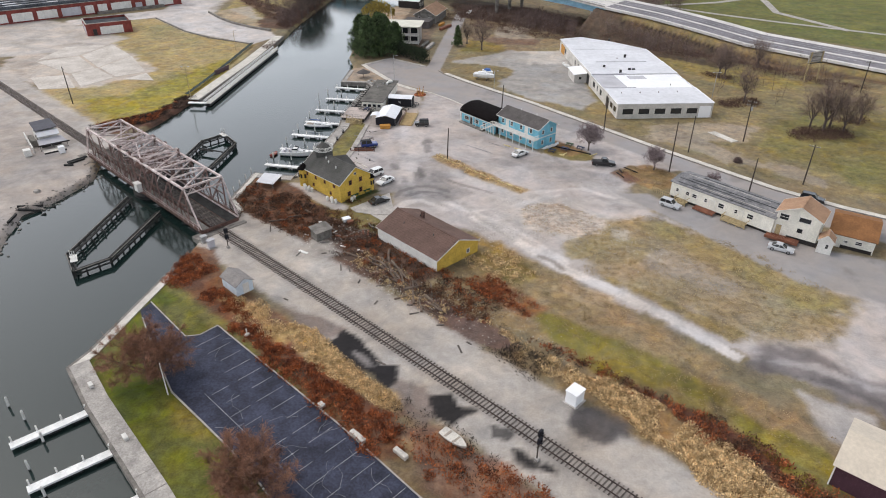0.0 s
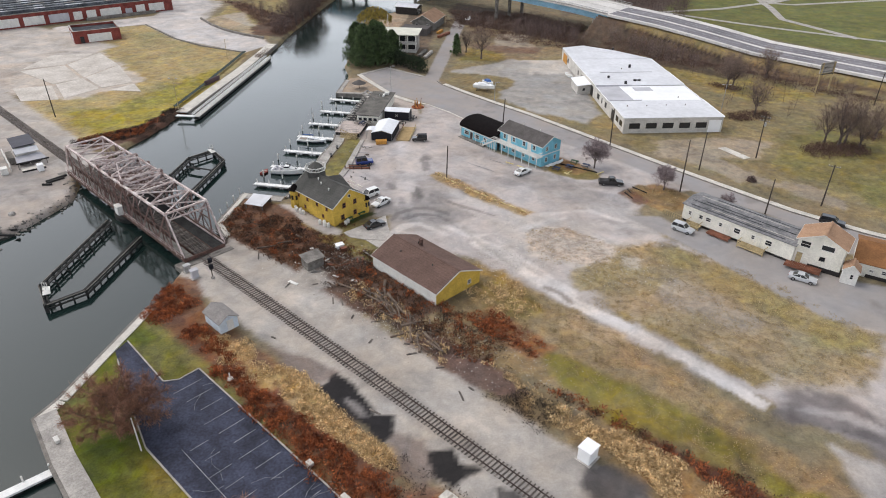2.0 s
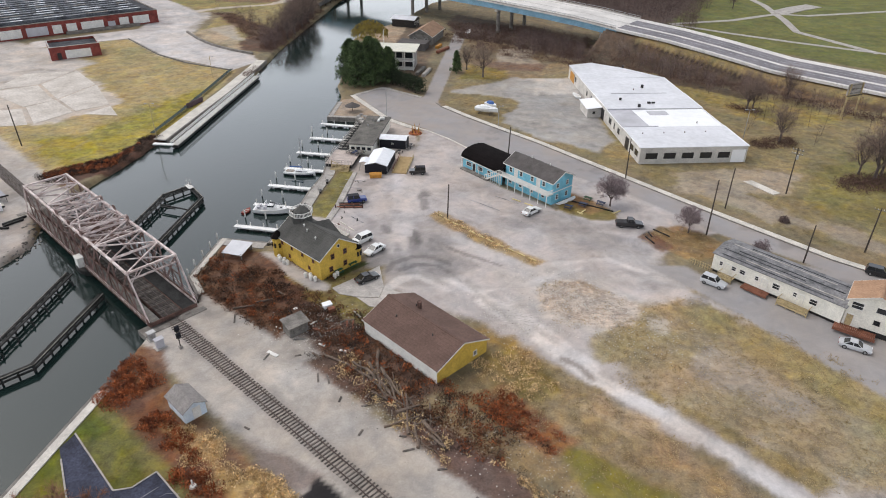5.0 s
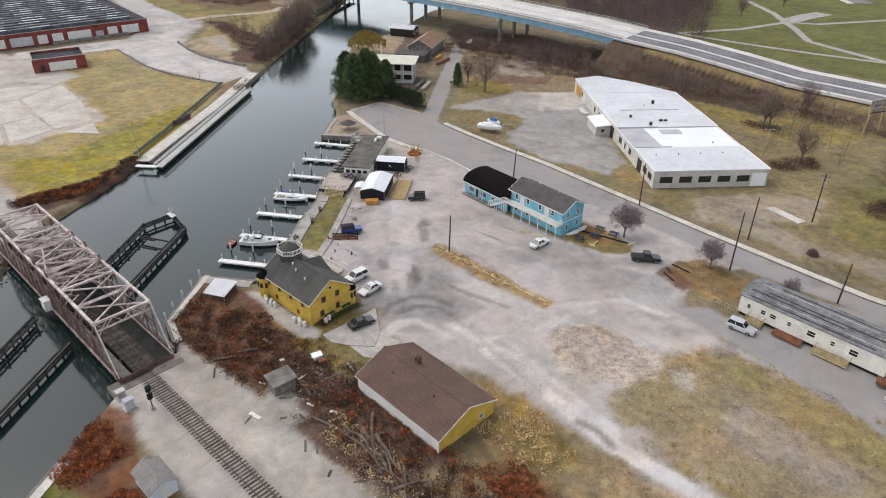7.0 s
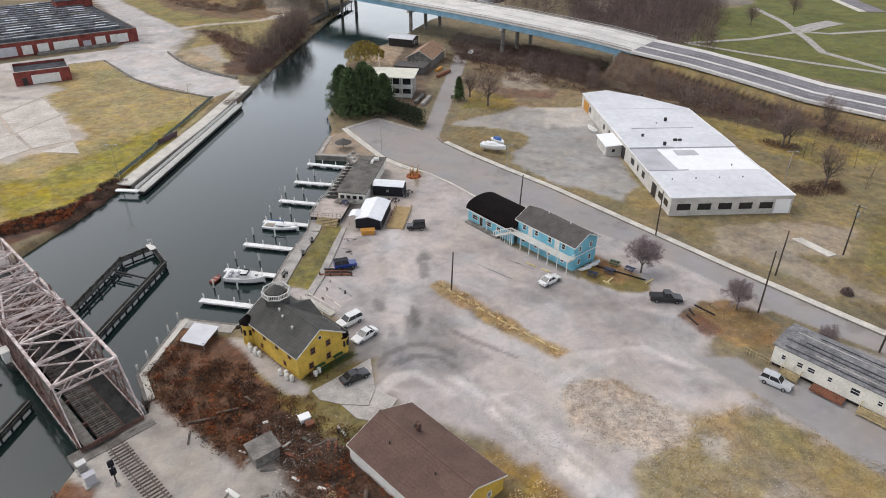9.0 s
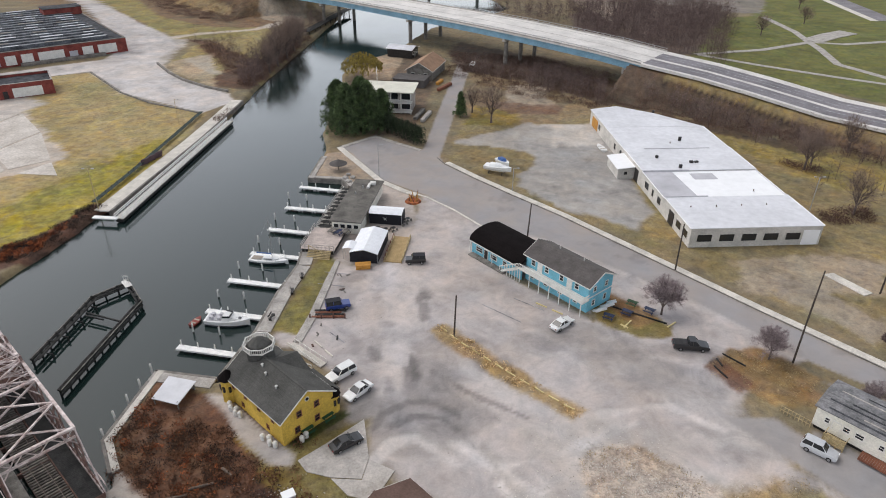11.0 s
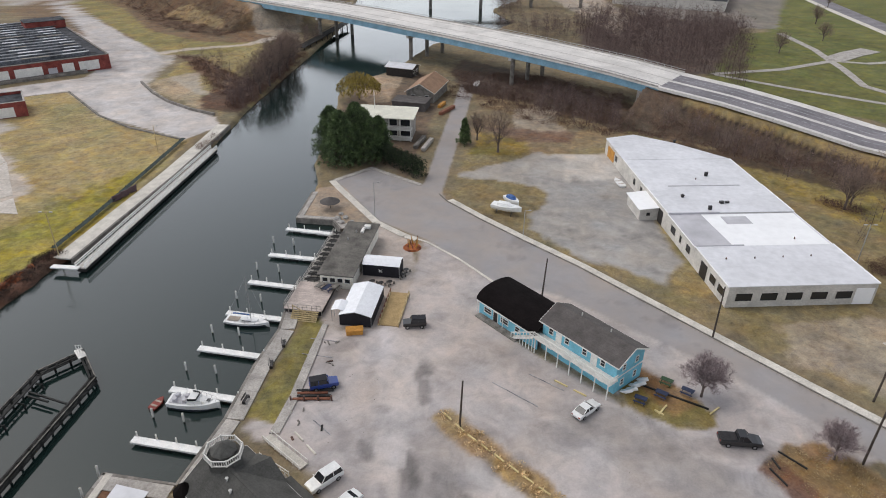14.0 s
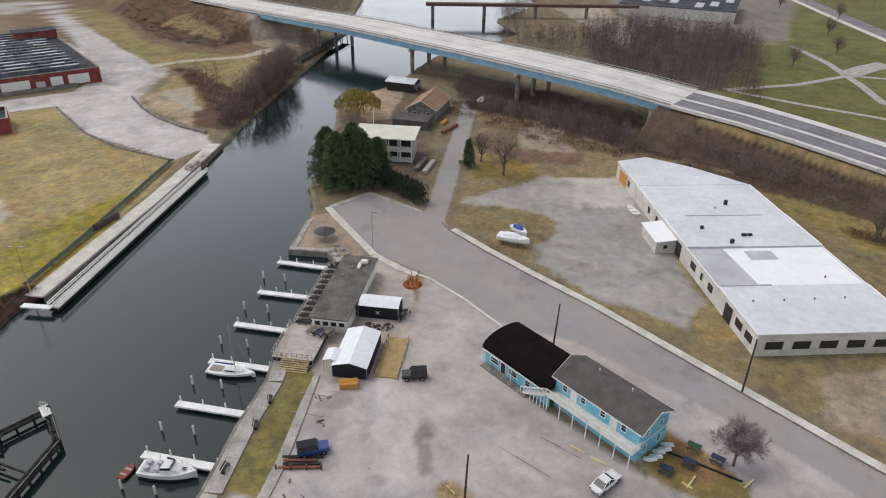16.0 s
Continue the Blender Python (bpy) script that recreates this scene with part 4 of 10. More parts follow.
def ground_material():
    """Bare and grown soil: the cover's own colour under tufts, clods and grit, as coarse as the cover is."""
    m = bpy.data.materials.new("ground_cover")
    m.use_nodes = True
    nd, ln = m.node_tree.nodes, m.node_tree.links
    bs = nd["Principled BSDF"]
    bs.inputs["Roughness"].default_value = 0.95
    bs.inputs["Specular IOR Level"].default_value = 0.15
    geo = nd.new("ShaderNodeNewGeometry")
    at = nd.new("ShaderNodeVertexColor")
    at.layer_name = "soil"

    def calc(op, a, b):
        n = nd.new("ShaderNodeMath")
        n.operation = op
        for i, v in enumerate((a, b)):
            if isinstance(v, (int, float)):
                n.inputs[i].default_value = v
            else:
                ln.new(v, n.inputs[i])
        return n.outputs[0]

    def cloud(size, detail, warp=0.0):
        t = nd.new("ShaderNodeTexNoise")
        t.inputs["Scale"].default_value = 1 / size
        t.inputs["Detail"].default_value = detail
        t.inputs["Roughness"].default_value = 0.65
        t.inputs["Distortion"].default_value = warp
        ln.new(geo.outputs["Position"], t.inputs["Vector"])
        return calc('SUBTRACT', t.outputs["Fac"], 0.5)
    grit, clod, patch = cloud(0.28, 4.0), cloud(1.1, 4.0, 0.6), cloud(4.5, 5.0, 1.2)
    coarse = calc('ADD', calc('MULTIPLY', grit, 1.0), calc('MULTIPLY', clod, 1.15))
    val = calc('ADD', calc('MULTIPLY', coarse, at.outputs["Alpha"]), calc('MULTIPLY', calc('MULTIPLY', patch, 0.8), calc('MINIMUM', calc('ADD', calc('MULTIPLY', at.outputs["Alpha"], 3.0), 0.15), 1.0)))
    hsv = nd.new("ShaderNodeHueSaturation")
    ln.new(at.outputs["Color"], hsv.inputs["Color"])
    ln.new(calc('ADD', val, 1.0), hsv.inputs["Value"])
    ln.new(calc('ADD', calc('MULTIPLY', patch, 0.9), 1.0), hsv.inputs["Saturation"])
    ln.new(calc('ADD', calc('MULTIPLY', calc('MULTIPLY', clod, 0.03), at.outputs["Alpha"]), 0.5), hsv.inputs["Hue"])
    ln.new(hsv.outputs[0], bs.inputs["Base Color"])
    bp = nd.new("ShaderNodeBump")
    bp.inputs["Strength"].default_value = 0.35
    bp.inputs["Distance"].default_value = 0.15
    ln.new(calc('MULTIPLY', coarse, at.outputs["Alpha"]), bp.inputs["Height"])
    ln.new(bp.outputs[0], bs.inputs["Normal"])
    return m


m_ground = ground_material()
_me.materials.append(m_ground)
ground = tagged(new("ground", _me), "winter ground of gravel, dry grass and bare earth", "ground", kind="structure")

_bm = BM()
slab(_bm, [(-900, -300), (1200, -300), (1200, 1900), (-900, 1900)], WATER_Z - 0.5, WATER_Z)
solid("water", _bm, m_water, "still grey-green river water reflecting an overcast sky", "water", kind="structure")


def zone(x, y):
    """Height of the land at one place."""
    return float(ground_height(np.array([x], float), np.array([y], float))[0])


# ---- street, pavement, kerbs ----
def ribbon(bm, pts, w0, w1, z0, z1):
    """A band beside a polyline, from z0 to z1 above its own height."""
    a, b = offset(pts, w0), offset(pts, w1)
    zs = [p[2] if len(p) > 2 else 0.0 for p in pts]
    rows = [[bm.verts.new((p[0], p[1], z + h)) for p, z in zip(line, zs)] for line, h in ((a, z0), (a, z1), (b, z1), (b, z0))]
    n = len(pts)
    for i in range(n - 1):
        for j in range(4):
            r, q = rows[j], rows[(j + 1) % 4]
            bm.faces.new((r[i], r[i + 1], q[i + 1], q[i]))
    bm.faces.new([r[0] for r in rows])
    bm.faces.new([r[-1] for r in rows][::-1])
    bmesh.ops.recalc_face_normals(bm, faces=bm.faces[:])


def flags(name, line, w0, w1, z, step, material, parent):
    """Concrete flags laid end to end along a line."""
    run = 0.0
    for (ax, ay, *_), (bx, by, *_) in zip(line, line[1:]):
        ln = math.hypot(bx - ax, by - ay)
        n = max(1, round(ln / step))
        ang = math.degrees(math.atan2(by - ay, bx - ax))
        for i in range(n):
            t = (i + 0.5) / n
            b = BM()
            box(b, (0, (w0 + w1) / 2, z / 2 - 0.1), (ln / n - 0.03, abs(w1 - w0), z + 0.2))
            part(name, b, material, parent, m=pose(ax + (bx - ax) * t, ay + (by - ay) * t, random.uniform(-0.01, 0.012), 0, 0, ang))


pavement = thing("pavement", pose(0, 0, 0), "pale concrete pavement with a kerb along the street", "pavement", kind="structure")
_b1 = BM()
ribbon(_b1, KERB, -0.02, 0.16, -0.2, 0.17)
part("kerb", _b1, m_concrete_dark, pavement)
flags("flag", KERB[1:11], 0.17, 1.75, 0.15, 3.0, m_concrete_pale, pavement)
court = thing("court_pavement", pose(0, 0, 0), "pale concrete path edging the turning court", "pavement", kind="structure")
flags("flag", [(-4.6, 213.2), (-7, 214.6), (-13.4, 220.6), (-23.3, 237.6), (-26.2, 242.9)], -0.2, 1.4, 0.12, 3.0, m_concrete_pale, court)
flags("kerb_stone", [(12.6, 193.4), (9.5, 197.6), (4, 205), (-2.2, 211.6), (-4.6, 213.2)], 0.1, 0.6, 0.10, 2.4, m_concrete_pale, court)
flags("flag", [(-26.2, 243.2), (-17.8, 251.5), (-4.6, 241.0)], -0.9, 0.3, 0.12, 3.0, m_concrete, court)


# ---- buildings ----
def window(parent, m, w, h, frame_mat=None, mullion=True, name="window"):
    """A window on a wall: its local y points out of the wall."""
    fm = frame_mat or m_trim_white
    b = BM()
    t = 0.09
    box(b, (0, 0.03, h / 2 - t / 2), (w, 0.10, t))
    box(b, (0, 0.03, -h / 2 + t / 2), (w + 0.1, 0.16, t))
    box(b, (-w / 2 + t / 2, 0.03, 0), (t, 0.10, h - 2 * t))
    box(b, (w / 2 - t / 2, 0.03, 0), (t, 0.10, h - 2 * t))
    if mullion:
        box(b, (0, 0.03, 0), (w - 2 * t, 0.07, 0.05))
    wn = part(name, b, fm, parent, m=m)
    b = BM()
    box(b, (0, 0.004, 0), (w - 0.1, 0.03, h - 0.1))
    part("pane", b, m_glass, wn)
    return wn


def door(parent, m, w=0.95, h=2.05, mat=None):
    b = BM()
    t = 0.1
    box(b, (0, 0.03, h + t / 2), (w + 2 * t, 0.1, t))
    box(b, (-w / 2 - t / 2, 0.03, h / 2), (t, 0.1, h))
    box(b, (w / 2 + t / 2, 0.03, h / 2), (t, 0.1, h))
    dr = part("door", b, m_trim_white, parent, m=m)
    b = BM()
    box(b, (0, 0.02, h / 2), (w, 0.05, h))
    part("leaf", b, mat or m_dark_panel, dr)
    b = BM()
    rod(b, (w * 0.38, 0.04, h * 0.48), (w * 0.38, 0.11, h * 0.48), 0.035)
    part("handle", b, m_metal, dr)
    return dr


def side(hx, hy, face, along, z):
    """The pose on a wall of a block with half sizes hx, hy: its local y points outwards."""
    return {"s": pose(along, -hy, z, 0, 0, 180), "n": pose(along, hy, z), "e": pose(hx, along, z, 0, 0, -90), "w": pose(-hx, along, z, 0, 0, 90)}[face]


def gable_walls(bm, hx, hy, z0, ze, zr):
    """Walls of a block with gables at both ends of y."""
    for sx in (-1, 1):
        box(bm, (sx * (hx - 0.1), 0, (z0 + ze) / 2), (0.2, 2 * hy, ze - z0))
    for sy in (-1, 1):
        y = sy * (hy - 0.1)
        v = [(-hx + 0.2, z0), (hx - 0.2, z0), (hx - 0.2, ze + (zr - ze) * 0.2 / hx), (0, zr), (-hx + 0.2, ze + (zr - ze) * 0.2 / hx)]
        f = [bm.verts.new((p[0], y - 0.1, p[1])) for p in v]
        g = [bm.verts.new((p[0], y + 0.1, p[1])) for p in v]
        bm.faces.new(f)
        bm.faces.new(g[::-1])
        for i in range(5):
            bm.faces.new((f[i], f[(i + 1) % 5], g[(i + 1) % 5], g[i]))
    bmesh.ops.recalc_face_normals(bm, faces=bm.faces[:])


def courses(bm, hx, hy, z0, ze):
    """Thin board edges round a block's walls."""
    z = z0 + 0.45
    while z < ze - 0.1:
        for sx in (-1, 1):
            box(bm, (sx * (hx + 0.006), 0, z), (0.02, 2 * hy, 0.03))
        for sy in (-1, 1):
            box(bm, (0, sy * (hy + 0.006), z), (2 * hx, 0.02, 0.03))
        z += 0.45


def stepped(half, ze, zr, run, rows, t, turn=False):
    """A roof of two slopes in shingle courses, one connected shell. turn: with its ridge along x."""
    prof = []
    for i in range(rows):
        a0, a1 = i / rows, (i + 1) / rows
        prof += [(half * (1 - a0), ze + (zr - ze) * a0 + t + 0.03), (half * (1 - a1), ze + (zr - ze) * a1 + t)]
    prof = prof + [(-x, z) for x, z in prof[:-1]][::-1]
    low = [(-half, ze), (0, zr), (half, ze)]
    b = BM()
    loop = prof + low
    ends = [[b.verts.new((run * sg, x, z) if turn else (x, run * sg, z)) for x, z in loop] for sg in (-1, 1)]
    n = len(loop)
    for i in range(n):
        b.faces.new((ends[0][i], ends[0][(i + 1) % n], ends[1][(i + 1) % n], ends[1][i]))
    for e in ends:
        b.faces.new(e)
    bmesh.ops.recalc_face_normals(b, faces=b.faces[:])
    return b


def gable_roof(parent, hx, hy, ze, zr, over, mat, rows=9, t=0.12):
    """Two slopes with stepped shingle courses, a ridge cap and fascias."""
    k = (zr - ze) / hx
    b = stepped(hx + over, ze - k * over, zr, hy + over, rows, t)
    r = part("roof", b, mat, parent)
    b = BM()
    box(b, (0, 0, zr + t + 0.03), (0.35, 2 * (hy + over), 0.06))
    part("ridge_cap", b, mat, r)
    b = BM()
    for sx in (-1, 1):
        box(b, (sx * (hx + over + 0.02), 0, ze - k * over + 0.03), (0.05, 2 * (hy + over), 0.16))
        for sy in (-1, 1):
            beam(b, (sx * (hx + over), sy * (hy + over + 0.02), ze - k * over + 0.05), (0, sy * (hy + over + 0.02), zr + 0.05), 0.05, 0.16)
    part("fascia", b, m_trim_white, r)
    return r


def yellow_house():
    h = thing("yellow_house", pose(-21.75, 143.0, 0, 0, 0, 46.4), "two-storey yellow clapboard house with a grey shingle roof", "house")
    hx, hy, ze, zr = 4.15, 6.65, 4.3, 7.0
    b = BM()
    gable_walls(b, hx, hy, -0.3, ze, zr)
    part("wall", b, m_yellow, h)
    b = BM()
    courses(b, hx, hy, 0, ze)
    tagged(part("siding_edge", b, m_yellow, h), kind="stuff")
    gable_roof(h, hx, hy, ze, zr, 0.35, m_shingle_grey, 11)
    for x, z in ((-1.9, 1.4), (1.3, 1.4), (-1.4, 3.8), (1.4, 3.8)):
        window(h, side(hx, hy, "s", x, z), 0.8, 1.05, m_wood_red)
    for x in (-1.6, 1.6):
        window(h, side(hx, hy, "n", x, 1.5), 0.85, 1.25)
    for y in (-4.6, -1.4, 1.8, 4.8):
        window(h, side(hx, hy, "w", y, 3.2), 0.6, 0.75, m_wood_red)
    for y in (-3.2, 2.8):
        window(h, side(hx, hy, "w", y, 1.2), 0.6, 0.75, m_wood_red)
        window(h, side(hx, hy, "e", y, 1.5), 0.8, 1.2)
    door(h, side(hx, hy, "e", -5.2, 0.1))
    b = BM()
    rod(b, (0, -0.04, 0), (0, 0.1, 0), 0.35, n=16)
    ow = part("round_window", b, m_trim_white, h, m=pose(0, -hy, 5.5, 0, 0, 180))
    b = BM()
    rod(b, (0, 0.05, 0), (0, 0.12, 0), 0.26, n=16)
    part("pane", b, m_glass, ow)
    # lookout turret on the ridge, with a white balustrade
    b = BM()
    n = 8
    rod(b, (0.5, 4.6, 5.4), (0.5, 4.6, 7.6), 2.0, n=n)
    tw = part("turret", b, m_shingle_grey, h)
    b = BM()
    rod(b, (0.5, 4.6, 8.3), (0.5, 4.6, 9.4), 1.55, 0.05, n=n)
    part("turret_roof", b, m_shingle_grey, tw)
    b = BM()
    rod(b, (0.5, 4.6, 7.62), (0.5, 4.6, 8.3), 1.15, n=n)
    part("lantern", b, m_shingle_grey, tw)
    # cross gable on the lot's side, and round bays at two corners
    b = BM()
    prof = [(0.4, 1.9, 6.75), (0.4, 5.2, 4.75), (4.75, 5.2, 4.05), (4.75, 1.9, 5.9), (4.75, -1.4, 4.05), (0.4, -1.4, 4.75)]
    vs = [b.verts.new(p) for p in prof]
    b.faces.new((vs[0], vs[1], vs[2], vs[3]))
    b.faces.new((vs[0], vs[3], vs[4], vs[5]))
    b.faces.new((vs[3], vs[2], vs[4]))
    b.faces.new((vs[0], vs[5], vs[1]))
    b.faces.new((vs[1], vs[5], vs[4], vs[2]))
    part("cross_gable", b, m_shingle_grey, h)
    for x, y, r, z in ((4.6, -5.9, 0.85, 3.0), (-4.1, 6.3, 1.1, 4.0)):
        b = BM()
        rod(b, (x, y, 0), (x, y, z), r, n=8)
        bay = part("corner_bay", b, m_yellow, h)
        b = BM()
        rod(b, (x, y, z), (x, y, z + 1.3), r + 0.3, 0.05, n=8)
        part("bay_roof", b, m_shingle_black, bay)
        b = BM()
        for i in range(8):
            a = 2 * math.pi * (i + 0.5) / 8
            box(b, (x + math.cos(a) * (r * 0.93), y + math.sin(a) * (r * 0.93), z * 0.62), (0.34, 0.34, 0.9))
        part("bay_window", b, m_glass, bay)
    b = BM()
    for i in range(n):
        a0, a1 = (2 * math.pi * (i + 0.5) / n, 2 * math.pi * (i + 1.5) / n)
        p = Vector((0.5 + 2.15 * math.cos(a0), 4.6 + 2.15 * math.sin(a0), 7.6))
        q = Vector((0.5 + 2.15 * math.cos(a1), 4.6 + 2.15 * math.sin(a1), 7.6))
        beam(b, p + UP * 0.85, q + UP * 0.85, 0.12)
        beam(b, p + UP * 0.1, q + UP * 0.1, 0.12)
        beam(b, p, p + UP * 1.0, 0.14)
        for k in range(1, 6):
            c = p.lerp(q, k / 6)
            beam(b, c + UP * 0.1, c + UP * 0.85, 0.06)
    part("balustrade", b, m_trim_white, tw, "white wooden balustrade")
    # vents
    for x, y in ((-1.4, 0.4), (-1.8, -2.6), (-0.9, 1.9)):
        b = BM()
        z = zr - abs(x) * (zr - ze) / hx
        rod(b, (x, y, z), (x, y, z + 0.55), 0.13)
        rod(b, (x, y, z + 0.5), (x, y, z + 0.65), 0.22, 0.05)
        part("vent", b, m_trim_white, h)
    # low annex and stair on the lot's side
    b = BM()
    box(b, (5.05, -2.6, 1.35), (1.8, 5.6, 2.7))
    part("annex_wall", b, m_yellow, h)
    b = BM()
    plate(b, [(4.0, -5.6, 3.3), (4.0, 0.4, 3.3), (6.15, 0.4, 2.75), (6.15, -5.6, 2.75)], 0.12)
    part("annex_roof", b, m_shingle_grey, h)
    b = BM()
    for y in (-4.6, -3.4):
        box(b, (5.96, y, 1.4), (0.05, 0.7, 1.0))
    part("annex_window", b, m_glass, h)
    b = BM()
    plate(b, [(5.0, 1.0, 1.9), (6.2, 1.0, 1.9), (6.2, 7.6, 0.25), (5.0, 7.6, 0.25)], 0.12)
    rp = part("ramp", b, m_deck_wood, h, "sloping timber ramp")
    b = BM()
    for x in (5.05, 6.2):
        beam(b, (x, 1.0, 2.9), (x, 7.6, 1.2), 0.09)
        beam(b, (x, 1.0, 2.4), (x, 7.6, 0.7), 0.05)
        for k in range(8):
            y = 1.0 + 6.6 * k / 7
            z = 1.9 - 1.65 * k / 7
            beam(b, (x, y, 0), (x, y, z + 1.05), 0.09)
    part("ramp_rail", b, m_trim_white, rp)
    return h


def brown_shed():
    h = thing("yellow_storage_building", pose(-1.1, 118.2, 0, 0, 0, 44.0), "low yellow building with a wide brown shingle roof", "building")
    hx, hy, ze, zr = 5.2, 8.25, 2.5, 4.6
    b = BM()
    gable_walls(b, hx, hy, -0.3, ze, zr)
    part("wall", b, m_yellow, h)
    b = BM()
    box(b, (-hx - 0.03, 0, 1.05), (0.06, 2 * hy, 2.5))
    part("white_wall_panel", b, m_trim_white, h)
    gable_roof(h, hx, hy, ze, zr, 0.3, m_shingle_brown, 12)
    for x, y in ((-1.6, -3.5), (1.8, 3.8), (-2.2, 4.0)):
        b = BM()
        z = zr - abs(x) * (zr - ze) / hx
        rod(b, (x, y, z), (x, y, z + 0.5), 0.1)
        part("vent", b, m_dark_panel, h)
    b = BM()
    box(b, (1.7, 3.0, 4.5), (0.5, 0.5, 1.5))
    box(b, (1.7, 3.0, 5.3), (0.62, 0.62, 0.12))
    part("chimney", b, m_rust, h)
    window(h, side(hx, hy, "s", 2.6, 1.3), 0.8, 0.9)
    b = BM()
    for z in (0.7, 1.3, 1.9):
        box(b, (0, -hy - 0.008, z), (2 * hx - 0.1, 0.02, 0.03))
    part("siding_edge", b, m_yellow, h)
    return h


def blue_house():
    """Local x runs down the street, local y towards it."""
    h = thing("blue_house", pose(23.4, 173.3, 0, 0, 0, -50), "two-storey light blue house with a white balcony", "house")
    hx, hy, ze, zr = 7.1, 3.3, 5.35, 7.0
    b = BM()
    for sy in (-1, 1):
        box(b, (0, sy * (hy - 0.1), ze / 2 - 0.15), (2 * hx, 0.2, ze + 0.3))
    for sx in (-1, 1):
        v = [(-hy + 0.2, -0.3), (hy - 0.2, -0.3), (hy - 0.2, ze), (0, zr), (-hy + 0.2, ze)]
        f = [b.verts.new((sx * (hx - 0.2), p[0], p[1])) for p in v]
        g = [b.verts.new((sx * hx, p[0], p[1])) for p in v]
        b.faces.new(f)
        b.faces.new(g[::-1])
        for i in range(5):
            b.faces.new((f[i], f[(i + 1) % 5], g[(i + 1) % 5], g[i]))
    bmesh.ops.recalc_face_normals(b, faces=b.faces[:])
    part("wall", b, m_blue, h)
    b = BM()
    courses(b, hx, hy, 0, ze)
    tagged(part("siding_edge", b, m_blue, h), kind="stuff")
    k = (zr - ze) / hy
    over = 0.45
    b = stepped(hy + over, ze - k * over, zr, hx + 0.5, 8, 0.12, True)
    rf = part("roof", b, m_shingle_taupe, h)
    b = BM()
    for sx in (-1, 1):
        for sy in (-1, 1):
            beam(b, (sx * (hx + 0.52), sy * (hy + over), ze - k * over + 0.03), (sx * (hx + 0.52), 0, zr + 0.03), 0.06, 0.2)
    for sy in (-1, 1):
        box(b, (0, sy * (hy + over + 0.03), ze - k * over + 0.04), (2 * hx + 1, 0.06, 0.18))
    part("fascia", b, m_trim_white, rf)
    for x in (-3.0, 2.5):
        b = BM()
        rod(b, (x, 0.8, zr - 0.5), (x, 0.8, zr + 0.25), 0.1)
        part("vent", b, m_trim_white, rf)
    for x in (-5.4, -2.2, 1.2, 4.6):
        window(h, side(hx, hy, "s", x, 4.2), 0.9, 1.2)
        window(h, side(hx, hy, "n", x, 4.2), 0.9, 1.2)
        window(h, side(hx, hy, "s", x, 1.5), 0.9, 1.2)
    door(h, side(hx, hy, "s", -3.8, 2.95), mat=m_trim_white)
    door(h, side(hx, hy, "s", 3.0, 2.95), mat=m_trim_white)
    for y in (-1.6, 1.5):
        window(h, side(hx, hy, "e", y, 1.5), 0.8, 1.2)
        window(h, side(hx, hy, "e", y, 4.2), 0.8, 1.1)
    b = BM()
    box(b, (hx + 0.03, 0, 2.85), (0.06, 2 * hy, 0.22))
    part("band", b, m_trim_white, h)
    # balcony on posts
    b = BM()
    box(b, (0.1, -hy - 0.95, 2.8), (2 * hx + 0.6, 1.9, 0.18))
    bal = part("balcony", b, m_trim_white, h, "white balcony on slender posts")
    b = BM()
    y = -hy - 1.82
    for z in (3.0, 3.85):
        box(b, (0.1, y, z), (2 * hx + 0.6, 0.09, 0.12))
    n = 60
    for i in range(n + 1):
        box(b, (-hx - 0.15 + (2 * hx + 0.5) * i / n, y, 3.4), (0.05, 0.05, 0.85))
    for z in (3.0, 3.85):
        box(b, (hx + 0.35, -hy - 0.95, z), (0.09, 1.8, 0.12))
    for i in range(8):
        box(b, (hx + 0.35, -hy - 0.2 - 0.22 * i, 3.4), (0.05, 0.05, 0.85))
    part("balustrade", b, m_trim_white, bal)
    b = BM()
    box(b, (0, 0, 1.35), (0.13, 0.13, 2.8))
    post = part("post", b, m_trim_white, bal, m=pose(-hx + 0.2, y, 0))
    for i in range(1, 7):
        again(post, pose(-hx + 0.2 + (2 * hx - 0.1) * i / 6, y, 0))
    # stair down towards the low wing
    b = BM()
    n = 15
    for i in range(n):
        box(b, (-hx - 0.5 - 0.3 * i, -hy - 1.35, 2.7 - 0.18 * i), (0.32, 1.1, 0.06))
    st = part("stair", b, m_trim_white, h, "white timber stair")
    for yy in (-hy - 0.8, -hy - 1.9):
        b = BM()
        beam(b, (-hx - 0.3, yy, 2.6), (-hx - 4.9, yy, 0.0), 0.08, 0.28)
        beam(b, (-hx - 0.3, yy, 3.8), (-hx - 4.9, yy, 1.15), 0.08, 0.16)
        for i in range(8):
            t = i / 7
            beam(b, (-hx - 0.3 - 4.6 * t, yy, 0 if i < 5 else max(0, 2.6 - 2.6 * t)), (-hx - 0.3 - 4.6 * t, yy, 3.8 - 2.65 * t), 0.09)
        part("stair_rail", b, m_trim_white, st)
    # the low wing under a rounded black roof
    wx0, wx1, wy0, wy1 = -20.6, -7.2, -4.3, 3.7
    b = BM()
    cx, cy, lx, ly = (wx0 + wx1) / 2, (wy0 + wy1) / 2, wx1 - wx0, wy1 - wy0
    for sy in (-1, 1):
        box(b, (cx, cy + sy * (ly / 2 - 0.1), 1.25), (lx, 0.2, 3.1))
    box(b, (wx0 + 0.1, cy, 1.5), (0.2, ly - 0.4, 3.6))
    part("wing_wall", b, m_blue, h)
    b = BM()
    n = 12
